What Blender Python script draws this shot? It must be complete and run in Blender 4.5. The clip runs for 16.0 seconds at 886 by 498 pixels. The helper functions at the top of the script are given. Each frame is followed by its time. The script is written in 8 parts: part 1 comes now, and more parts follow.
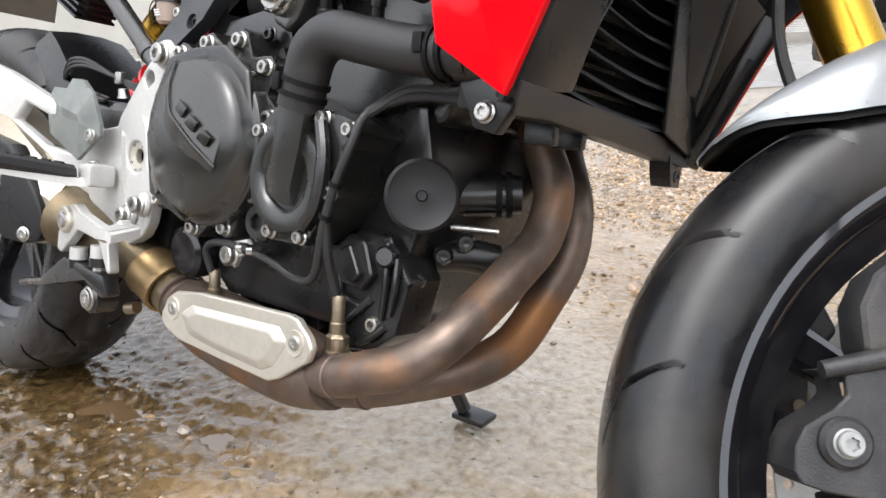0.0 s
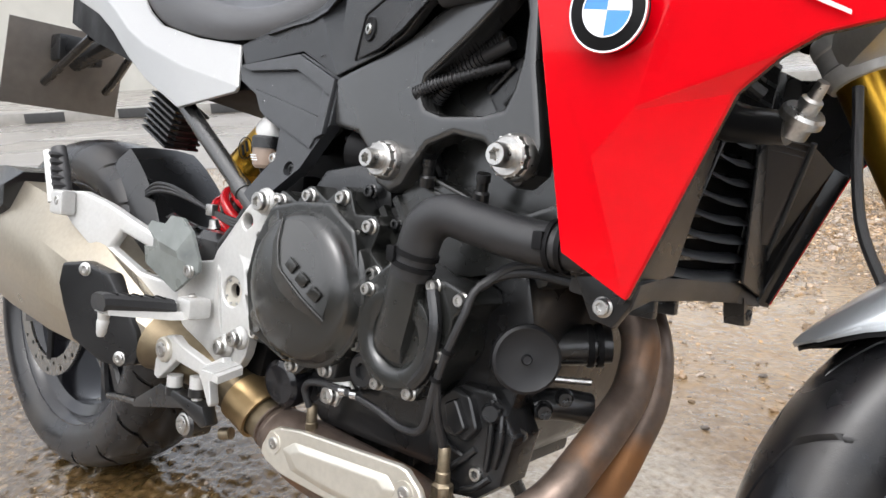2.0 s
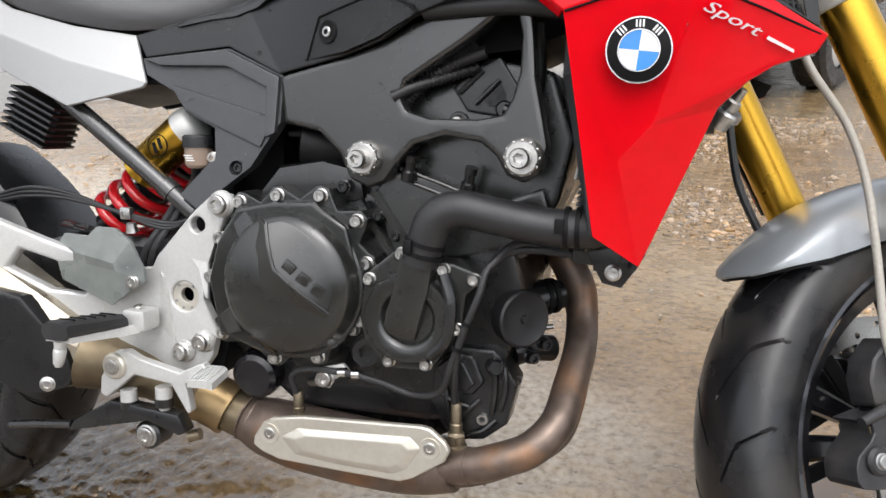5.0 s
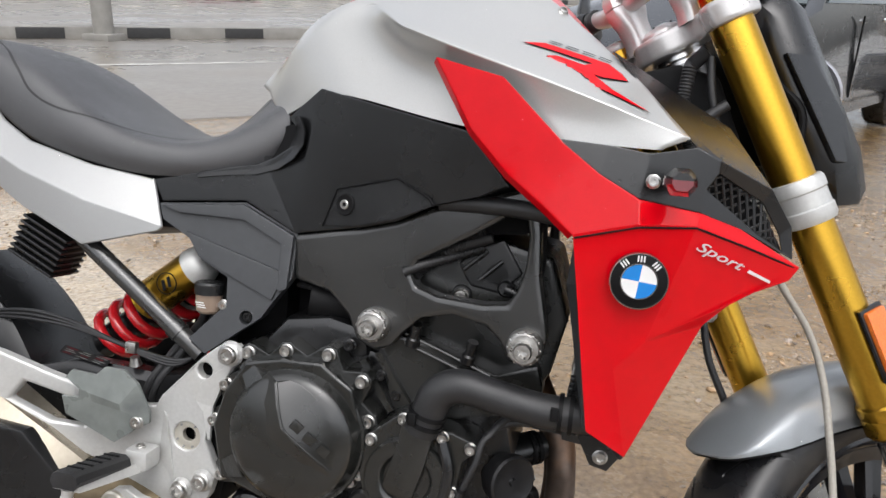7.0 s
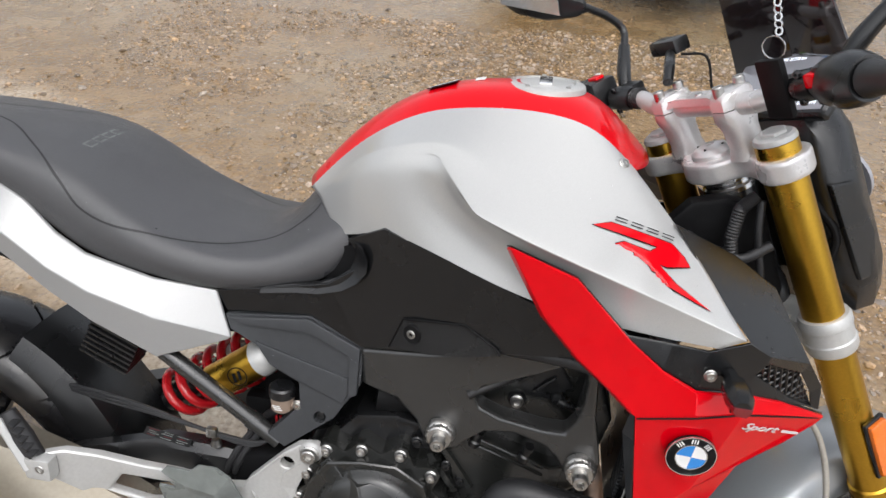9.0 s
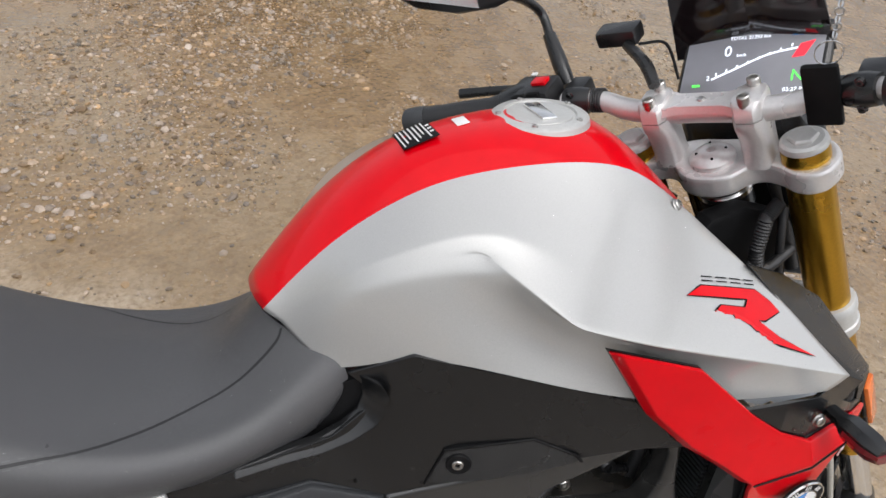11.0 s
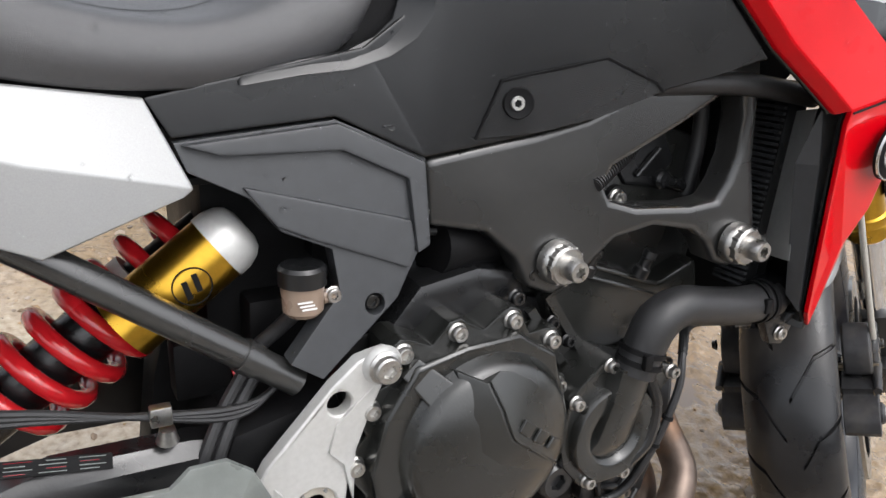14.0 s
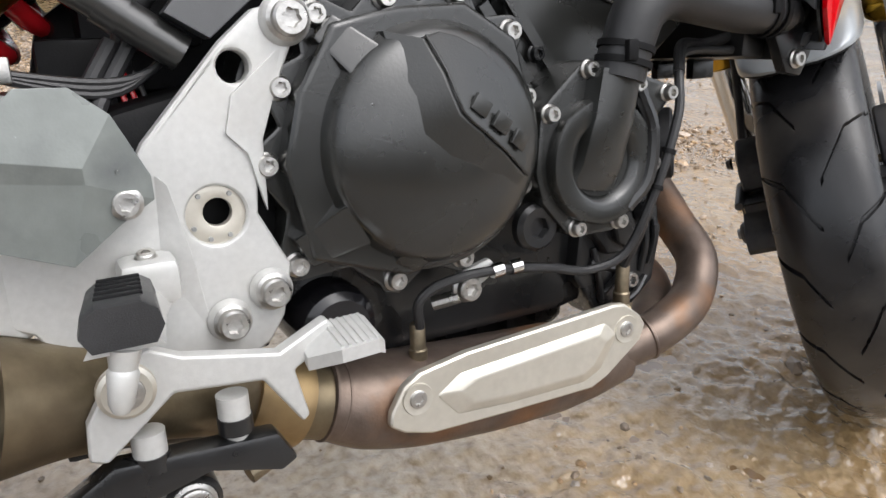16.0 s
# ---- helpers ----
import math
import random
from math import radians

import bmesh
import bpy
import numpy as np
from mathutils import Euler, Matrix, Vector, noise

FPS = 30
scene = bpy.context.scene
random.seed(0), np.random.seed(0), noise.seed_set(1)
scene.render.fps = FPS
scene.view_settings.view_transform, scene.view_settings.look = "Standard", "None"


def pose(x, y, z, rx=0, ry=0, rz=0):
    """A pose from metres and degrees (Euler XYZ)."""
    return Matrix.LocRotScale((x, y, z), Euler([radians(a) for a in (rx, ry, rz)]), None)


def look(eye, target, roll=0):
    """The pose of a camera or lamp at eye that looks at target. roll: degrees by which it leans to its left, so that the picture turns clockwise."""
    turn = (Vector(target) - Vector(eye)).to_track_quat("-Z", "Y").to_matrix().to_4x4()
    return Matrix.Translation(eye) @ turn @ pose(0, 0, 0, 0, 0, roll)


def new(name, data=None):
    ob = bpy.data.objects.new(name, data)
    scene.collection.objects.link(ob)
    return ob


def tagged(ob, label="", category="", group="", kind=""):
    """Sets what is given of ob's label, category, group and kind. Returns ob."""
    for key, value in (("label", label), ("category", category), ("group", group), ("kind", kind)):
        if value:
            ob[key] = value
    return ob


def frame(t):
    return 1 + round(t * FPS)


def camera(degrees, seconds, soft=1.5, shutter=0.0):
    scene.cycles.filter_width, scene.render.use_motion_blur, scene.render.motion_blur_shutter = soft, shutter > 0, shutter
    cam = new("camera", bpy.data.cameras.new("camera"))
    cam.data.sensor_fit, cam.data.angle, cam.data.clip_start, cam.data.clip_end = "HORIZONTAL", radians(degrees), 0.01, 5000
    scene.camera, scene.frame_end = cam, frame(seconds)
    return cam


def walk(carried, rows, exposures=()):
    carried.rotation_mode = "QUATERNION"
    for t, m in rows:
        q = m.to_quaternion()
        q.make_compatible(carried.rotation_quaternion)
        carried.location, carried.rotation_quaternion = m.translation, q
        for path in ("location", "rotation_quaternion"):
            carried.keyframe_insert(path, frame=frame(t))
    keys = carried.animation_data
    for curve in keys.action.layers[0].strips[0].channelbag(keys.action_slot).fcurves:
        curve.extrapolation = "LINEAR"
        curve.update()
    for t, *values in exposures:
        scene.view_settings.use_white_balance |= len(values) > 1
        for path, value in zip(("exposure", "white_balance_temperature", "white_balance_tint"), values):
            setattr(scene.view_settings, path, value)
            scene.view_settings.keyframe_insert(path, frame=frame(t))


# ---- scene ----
cam = camera(62.06, 16.0)
PATH = [
    (0, (1.4426, -0.5314, 0.5994), (0.2158, 0.9380, 0.0200), -2.41),
    (0.5, (1.4137, -0.5004, 0.6088), (0.0828, 0.8900, 0.0651), -2.09),
    (1, (1.4074, -0.5047, 0.6341), (0.0439, 0.8633, 0.1150), -1.59),
    (1.5, (1.4014, -0.5451, 0.6793), (0.0543, 0.8495, 0.1890), -1.69),
    (2, (1.3867, -0.5981, 0.7349), (0.1311, 0.8793, 0.2444), -2.98),
    (2.5, (1.3666, -0.6425, 0.7642), (0.2542, 0.9320, 0.2318), -5.37),
    (3, (1.3388, -0.6869, 0.7525), (0.3684, 0.9578, 0.1582), -7.25),
    (3.2, (1.3297, -0.7018, 0.7529), (0.4060, 0.9637, 0.1424), -7.56),
    (5.3, (1.1250, -0.8187, 0.8583), (0.6255, 0.9733, 0.1239), -1.40),
    (5.5, (1.1072, -0.8254, 0.8663), (0.6303, 0.9776, 0.1441), -0.47),
    (6, (1.0844, -0.8383, 0.9279), (0.6478, 0.9960, 0.2610), 1.19),
    (6.5, (1.0792, -0.8488, 0.9933), (0.6682, 1.0091, 0.3773), 1.94),
    (7, (1.0891, -0.8259, 1.0331), (0.6842, 1.0165, 0.3687), 2.21),
    (7.5, (1.0672, -0.7614, 1.2057), (0.6873, 0.9809, 0.3001), 2.18),
    (8, (1.0468, -0.7868, 1.4126), (0.7157, 0.8641, 0.3332), 1.80),
    (8.5, (1.0056, -0.7778, 1.4541), (0.7178, 0.8234, 0.2908), 2.07),
    (9, (0.9149, -0.7001, 1.4566), (0.6912, 0.8916, 0.2665), 2.69),
    (9.5, (0.7949, -0.6367, 1.4453), (0.7557, 0.9571, 0.2377), 4.20),
    (9.7, (0.7398, -0.6216, 1.4447), (0.7846, 0.9641, 0.2267), 4.59),
    (11.8, (0.4736, -0.2776, 1.4570), (1.2551, 0.9612, 0.0953), 10.25),
    (12, (0.4498, -0.2907, 1.4498), (1.2518, 0.9318, 0.0852), 10.38),
    (12.5, (0.4844, -0.3333, 1.3884), (1.3040, 0.8936, 0.0382), 11.00),
    (13, (0.4764, -0.3736, 1.2920), (1.3098, 0.9272, 0.0218), 11.44),
    (13.5, (0.4359, -0.4253, 1.1109), (1.3192, 0.9917, 0.0101), 10.88),
    (14, (0.4168, -0.4758, 0.9580), (1.3590, 1.0026, -0.0047), 9.58),
    (14.5, (0.3980, -0.5166, 0.8922), (1.3633, 0.9981, 0.0126), 7.49),
    (15, (0.4253, -0.5119, 0.8234), (1.4011, 1.0049, -0.0411), 6.08),
    (15.5, (0.4622, -0.5118, 0.7376), (1.4202, 1.0031, -0.1498), 4.95),
    (16, (0.4958, -0.5331, 0.6614), (1.3991, 1.0198, -0.2176), 3.48),
]
walk(cam, [(t, look(eye, target, roll)) for t, eye, target, roll in PATH], exposures=[(0.0, 1.35), (3.0, 1.15), (5.5, 0.95), (6.5, 0.78), (9.5, 0.62), (12.0, 0.42), (13.0, 0.58), (13.6, 0.8), (14.0, 0.95), (14.5, 1.02), (15.0, 1.02), (16.0, 0.95)])

# ---- sky and sun: wet overcast afternoon ----
world = bpy.data.worlds.new("overcast")
scene.world = world
world.use_nodes = True
wn = world.node_tree
sky = wn.nodes.new("ShaderNodeTexSky")
sky.sky_type, sky.sun_disc = "NISHITA", False
sky.sun_elevation, sky.sun_rotation = radians(62), radians(157)
sky.air_density, sky.dust_density, sky.ozone_density = 1.0, 4.0, 0.6
cloud = wn.nodes.new("ShaderNodeHueSaturation")
cloud.inputs["Saturation"].default_value = 0.22
wn.links.new(sky.outputs[0], cloud.inputs["Color"])
cool = wn.nodes.new("ShaderNodeMix")
cool.data_type, cool.blend_type = "RGBA", "MULTIPLY"
cool.inputs[0].default_value, cool.inputs[7].default_value = 1.0, (0.99, 1.0, 1.03, 1)
wn.links.new(cloud.outputs[0], cool.inputs[6])
wn.links.new(cool.outputs[2], wn.nodes["Background"].inputs[0])
wn.nodes["Background"].inputs[1].default_value = 0.15
sun = new("sun", bpy.data.lights.new("sun", "SUN"))
sun.data.energy, sun.data.angle, sun.data.color = 0.6, radians(110), (1.0, 0.97, 0.93)
sun.matrix_world = look((0, 0, 10), (1.0, 4.0, 0))


# ---- materials ----
def mat(name, color, rough=0.5, metal=0.0, grain=0.08, scale=60.0, bump=0.0, bump_scale=400.0, coat=0.0, spec=0.5,
        wear=0.0, wear_color=(0.3, 0.28, 0.25), wear_scale=14.0, rough_var=0.1, alpha=1.0, trans=0.0):
    """A surface with fine grain, blotches of wear, varied gloss and fine relief, all in object space."""
    m = bpy.data.materials.new(name)
    m.use_nodes = True
    nt = m.node_tree
    p = nt.nodes["Principled BSDF"]
    co = nt.nodes.new("ShaderNodeTexCoord")
    def tex(sc, detail=4.0):
        n = nt.nodes.new("ShaderNodeTexNoise")
        n.inputs["Scale"].default_value, n.inputs["Detail"].default_value = sc, detail
        nt.links.new(co.outputs["Object"], n.inputs["Vector"])
        return n
    fine, broad = tex(scale, 6.0), tex(wear_scale, 5.0)
    ramp = nt.nodes.new("ShaderNodeMapRange")
    ramp.inputs[1].default_value, ramp.inputs[2].default_value = 0.3, 0.7
    ramp.inputs[3].default_value, ramp.inputs[4].default_value = 1.0 - grain, 1.0 + grain
    nt.links.new(fine.outputs[0], ramp.inputs[0])
    mul = nt.nodes.new("ShaderNodeVectorMath")
    mul.operation = "SCALE"
    mul.inputs[0].default_value = color
    nt.links.new(ramp.outputs[0], mul.inputs["Scale"])
    out = mul.outputs[0]
    if wear > 0:
        wr = nt.nodes.new("ShaderNodeMapRange")
        wr.inputs[1].default_value, wr.inputs[2].default_value = 0.5, 0.72
        wr.inputs[3].default_value, wr.inputs[4].default_value = 0.0, wear
        nt.links.new(broad.outputs[0], wr.inputs[0])
        mix = nt.nodes.new("ShaderNodeMix")
        mix.data_type = "RGBA"
        nt.links.new(wr.outputs[0], mix.inputs[0])
        nt.links.new(out, mix.inputs[6])
        mix.inputs[7].default_value = (*wear_color, 1)
        out = mix.outputs[2]
    nt.links.new(out, p.inputs["Base Color"])
    rr = nt.nodes.new("ShaderNodeMapRange")
    rr.inputs[1].default_value, rr.inputs[2].default_value = 0.3, 0.7
    rr.inputs[3].default_value, rr.inputs[4].default_value = max(0.02, rough - rough_var), min(1.0, rough + rough_var)
    nt.links.new(broad.outputs[0], rr.inputs[0])
    nt.links.new(rr.outputs[0], p.inputs["Roughness"])
    p.inputs["Metallic"].default_value = metal
    p.inputs["Specular IOR Level"].default_value = spec
    p.inputs["Coat Weight"].default_value = coat
    p.inputs["Coat Roughness"].default_value = 0.06
    p.inputs["Alpha"].default_value = alpha
    p.inputs["Transmission Weight"].default_value = trans
    if bump > 0:
        bt = tex(bump_scale, 3.0)
        b = nt.nodes.new("ShaderNodeBump")
        b.inputs["Strength"].default_value, b.inputs["Distance"].default_value = bump, 0.002
        nt.links.new(bt.outputs[0], b.inputs["Height"])
        nt.links.new(b.outputs[0], p.inputs["Normal"])
    return m


M_SILVER = mat("silver_paint", (0.475, 0.475, 0.463), 0.33, 0.35, 0.05, 900, 0.0, coat=1.0, rough_var=0.02)
M_HORN = mat("dull_black_horn", (0.009, 0.009, 0.010), 0.5, 0.0, 0.15, 90, 0.1, 900, spec=0.4, wear=0.3, wear_color=(0.018, 0.017, 0.016), wear_scale=30)
M_FENDER = mat("grey_silver_paint", (0.30, 0.32, 0.335), 0.36, 0.3, 0.05, 900, 0.0, coat=0.6, rough_var=0.02)
# The tank's silver with a darker base colour, for the tail panels
M_TAIL = mat("darker_silver_paint", (0.345, 0.348, 0.345), 0.36, 0.35, 0.05, 900, 0.0, coat=0.6, rough_var=0.02)
M_RED = mat("red_paint", (0.62, 0.0004, 0.006), 0.30, 0.0, 0.04, 40, 0.0, coat=0.5, rough_var=0.03, spec=0.05)
M_BLACKPL = mat("black_plastic", (0.0075, 0.0078, 0.0084), 0.26, 0.0, 0.12, 90, 0.10, 1400, spec=0.6, wear=0.25, wear_color=(0.012, 0.0125, 0.0135), wear_scale=9)
M_GREYPL = mat("grey_plastic", (0.034, 0.036, 0.039), 0.38, 0.0, 0.1, 90, 0.2, 1500, wear=0.2, wear_color=(0.065, 0.07, 0.075), wear_scale=10)
M_FRAME = mat("frame_paint", (0.022, 0.022, 0.0214), 0.29, 0.0, 0.08, 120, 0.05, 900, spec=0.85, wear=0.2, wear_color=(0.034, 0.033, 0.031), wear_scale=7, coat=0.3)
M_ENGINE = mat("engine_paint", (0.0075, 0.0077, 0.0083), 0.30, 0.0, 0.12, 150, 0.08, 300, spec=0.6, coat=0.2, wear=0.3, wear_color=(0.014, 0.014, 0.014), wear_scale=16)
M_COVER = mat("satin_engine_cover", (0.0125, 0.0130, 0.0120), 0.27, 0.0, 0.1, 150, 0.06, 500, spec=0.85, wear=0.35, wear_color=(0.026, 0.0268, 0.025), wear_scale=13)
M_FORGED = mat("bright_forged_silver", (0.66, 0.64, 0.63), 0.30, 0.45, 0.04, 300, 0.03, 900, coat=0.4, rough_var=0.04)
# Near-black, hardly glossy: shade of recesses put into colour, and black parts
M_DARK = mat("recess_shade_and_black", (0.006, 0.006, 0.0065), 0.55, 0.0, 0.2, 80, 0.1, 600, spec=0.15)
M_BOLT = mat("zinc_steel", (0.52, 0.51, 0.49), 0.34, 1.0, 0.12, 300, 0.1, 900, wear=0.4, wear_color=(0.25, 0.23, 0.2), wear_scale=90)
M_ALU = mat("satin_aluminium", (0.53, 0.53, 0.515), 0.40, 0.35, 0.05, 200, 0.08, 1200, wear=0.3, wear_color=(0.42, 0.40, 0.36), wear_scale=12)
M_PLATEGREY = mat("dull_grey_plate", (0.30, 0.305, 0.30), 0.45, 0.4, 0.06, 120, 0.05, 900, wear=0.4, wear_color=(0.2, 0.2, 0.195), wear_scale=15)
M_CHROME = mat("bright_metal", (0.75, 0.75, 0.75), 0.18, 1.0, 0.05, 200)
M_GOLD = mat("gold_anodised", (0.62, 0.36, 0.045), 0.30, 1.0, 0.05, 250, 0.02, 800, rough_var=0.05)
M_EXH = mat("heat_stained_steel", (0.145, 0.110, 0.090), 0.46, 0.7, 0.22, 60, 0.12, 400, wear=0.85, wear_color=(0.33, 0.15, 0.055), wear_scale=11, rough_var=0.12)
M_LINK = mat("dull_olive_steel", (0.17, 0.135, 0.085), 0.42, 0.8, 0.2, 50, 0.1, 400, wear=0.6, wear_color=(0.10, 0.075, 0.05), wear_scale=14)
M_BRONZE = mat("straw_steel", (0.34, 0.24, 0.12), 0.38, 0.9, 0.1, 80, 0.05, 600, wear=0.4, wear_color=(0.2, 0.14, 0.09), wear_scale=16)
M_SHIELD = mat("champagne_steel", (0.60, 0.57, 0.50), 0.40, 0.7, 0.05, 120, 0.05, 900, wear=0.35, wear_color=(0.48, 0.44, 0.36), wear_scale=9)
M_MUFFLER = mat("brushed_steel", (0.37, 0.33, 0.265), 0.34, 0.75, 0.06, 150, 0.04, 900, wear=0.5, wear_color=(0.42, 0.35, 0.25), wear_scale=6)
M_TYRE = mat("tyre_rubber", (0.010, 0.010, 0.011), 0.28, 0.0, 0.25, 120, 0.10, 900, wear=0.55, wear_color=(0.055, 0.049, 0.042), wear_scale=12, rough_var=0.2)
M_RIM = mat("gloss_black_rim", (0.008, 0.008, 0.010), 0.18, 0.0, 0.1, 60, spec=0.4, coat=0.25, wear=0.15, wear_color=(0.06, 0.055, 0.05), wear_scale=30)
M_RIMLINE = mat("grey_rim_edge", (0.045, 0.047, 0.053), 0.2, 0.5, 0.08, 60, coat=0.5)
M_HOSE = mat("rubber_hose", (0.018, 0.018, 0.019), 0.42, 0.0, 0.12, 200, 0.2, 1500, wear=0.3, wear_color=(0.05, 0.05, 0.052), wear_scale=18)
M_SEAT = mat("seat_vinyl", (0.052, 0.052, 0.055), 0.36, 0.0, 0.06, 300, 0.35, 1800, spec=0.8, wear=0.25, wear_color=(0.052, 0.052, 0.055), wear_scale=6, rough_var=0.12)
M_SPRING = mat("red_spring", (0.55, 0.012, 0.018), 0.22, 0.0, 0.06, 60, coat=0.7)
M_HEEL = mat("smoked_plastic", (0.175, 0.19, 0.18), 0.36, 0.1, 0.12, 50, 0.05, 600, wear=0.7, wear_color=(0.085, 0.092, 0.095), wear_scale=22)
M_CALIPER = mat("caliper_paint", (0.032, 0.032, 0.034), 0.45, 0.3, 0.25, 90, 0.25, 700, wear=0.7, wear_color=(0.075, 0.068, 0.06), wear_scale=25)
M_DISC = mat("brake_disc_steel", (0.35, 0.34, 0.32), 0.3, 1.0, 0.08, 300)
M_WHITE = mat("white_print", (0.75, 0.75, 0.74), 0.4, 0.0, 0.03)
M_PALE = mat("pale_print", (0.60, 0.55, 0.55), 0.4, 0.0, 0.03)
M_BLUE = mat("blue_enamel", (0.02, 0.22, 0.62), 0.2, 0.0, 0.03, coat=0.8)
M_ORANGE = mat("amber_reflector", (0.75, 0.16, 0.012), 0.2, 0.0, 0.2, 500, coat=0.8)
M_REDLENS = mat("dark_red_lens", (0.16, 0.01, 0.015), 0.12, 0.0, 0.1, 80, coat=0.6)
M_BRASS = mat("dull_brass", (0.26, 0.215, 0.15), 0.42, 0.9, 0.15, 200, wear=0.4, wear_color=(0.14, 0.1, 0.06), wear_scale=60)
M_FLUID = mat("amber_fluid_bottle", (0.25, 0.185, 0.14), 0.3, 0.0, 0.06, 60, coat=0.4)
M_PLATE = mat("number_plate_back", (0.15, 0.135, 0.12), 0.45, 0.3, 0.1, 40)
M_SCREEN = mat("instrument_glass", (0.30, 0.30, 0.33), 0.12, 0.0, 0.03, coat=1.0)
M_TINT = mat("tinted_screen", (0.012, 0.008, 0.009), 0.06, 0.0, 0.05, coat=1.0)


def glow(name, color, strength):
    m = bpy.data.materials.new(name)
    m.use_nodes = True
    p = m.node_tree.nodes["Principled BSDF"]
    p.inputs["Base Color"].default_value = (*color, 1)
    p.inputs["Emission Color"].default_value = (*color, 1)
    p.inputs["Emission Strength"].default_value = strength
    return m


M_LCD_W, M_LCD_G, M_LCD_R, M_LCD_Y = (glow("lcd_white", (0.85, 0.9, 1), 0.8), glow("lcd_green", (0.1, 0.9, 0.1), 0.8),
                                      glow("lcd_red", (0.9, 0.03, 0.05), 0.8), glow("lcd_amber", (0.9, 0.5, 0.03), 0.8))

# ---- geometry helpers ----
V = Vector


def finish(name, bm, m, parent=None, label="", smooth=32, weighted=False):
    """Links a bmesh as one mesh object."""
    bmesh.ops.recalc_face_normals(bm, faces=bm.faces)
    me = bpy.data.meshes.new(name)
    bm.to_mesh(me)
    bm.free()
    for poly in me.polygons:
        poly.use_smooth = True
    me.set_sharp_from_angle(angle=radians(smooth))
    for one in (m if isinstance(m, (list, tuple)) else [m]):
        me.materials.append(one)
    ob = new(name, me)
    if parent:
        ob.parent = parent
    if label:
        tagged(ob, label)
    if weighted:
        w = ob.modifiers.new("weighted", "WEIGHTED_NORMAL")
        w.keep_sharp = True
    return ob


def part(name, bm, m, parent, label="", smooth=32, weighted=False):
    return finish(name, bm, m, parent, label, smooth, weighted)


def join(*bms):
    """Pieces of one part as one bmesh."""
    out = bms[0]
    for b in bms[1:]:
        me = bpy.data.meshes.new("tmp")
        b.to_mesh(me)
        b.free()
        out.from_mesh(me)
        bpy.data.meshes.remove(me)
    return out


def sharp_bevel(bm, width, limit=35, seg=2):
    if width <= 0:
        return
    bm.normal_update()
    edges = [e for e in bm.edges if len(e.link_faces) == 2 and e.calc_face_angle(0) > radians(limit)]
    if edges:
        bmesh.ops.bevel(bm, geom=edges, offset=width, segments=seg, affect="EDGES", profile=0.6, clamp_overlap=True)


def thicken(bm, vec):
    """Closes a sheet into a plate: a copy of it moved by vec, and walls round its edges."""
    front = list(bm.faces)
    rim = [e for e in bm.edges if len(e.link_faces) == 1]
    back = {v: bm.verts.new(v.co + V(vec)) for v in list(bm.verts)}
    for f in front:
        bm.faces.new([back[v] for v in reversed(f.verts)])
    for e in rim:
        a, b = e.verts
        bm.faces.new((a, b, back[b], back[a]))
    bmesh.ops.recalc_face_normals(bm, faces=bm.faces)


def slab(outline, y, th, bev=0.002, holes=(), seg=2):
    """A plate drawn in side view (x, z); y: its outer face, a number or a plane (a, b, c) with y = a + b x + c z; th: thickness inwards (to +y)."""
    def face_y(x, z):
        return y if isinstance(y, (int, float)) else y[0] + y[1] * x + y[2] * z
    bm = bmesh.new()
    edges = []
    for loop in (outline, *holes):
        vs = [bm.verts.new((x, face_y(x, z), z)) for x, z in loop]
        edges += [bm.edges.new((a, b)) for a, b in zip(vs, vs[1:] + vs[:1])]
    if holes:
        bmesh.ops.triangle_fill(bm, edges=edges, use_beauty=True)
    else:
        bm.faces.new(bm.verts)
    thicken(bm, (0, th, 0))
    sharp_bevel(bm, bev, 40, seg)
    return bm


def ring_hole(x, z, r, n=16):
    return [(x + r * math.cos(2 * math.pi * i / n), z + r * math.sin(2 * math.pi * i / n)) for i in range(n)]


def facets(verts, faces, th=0.004, bev=0.0015, inward=(0, 1, 0), limit=8, seg=2):
    """A thin shell of given faces, thickened inwards, with eased edges."""
    bm = bmesh.new()
    vs = [bm.verts.new(v) for v in verts]
    for f in faces:
        bm.faces.new([vs[i] for i in f])
    bm.normal_update()
    thicken(bm, V(inward).normalized() * th)
    sharp_bevel(bm, bev, limit, seg)
    return bm


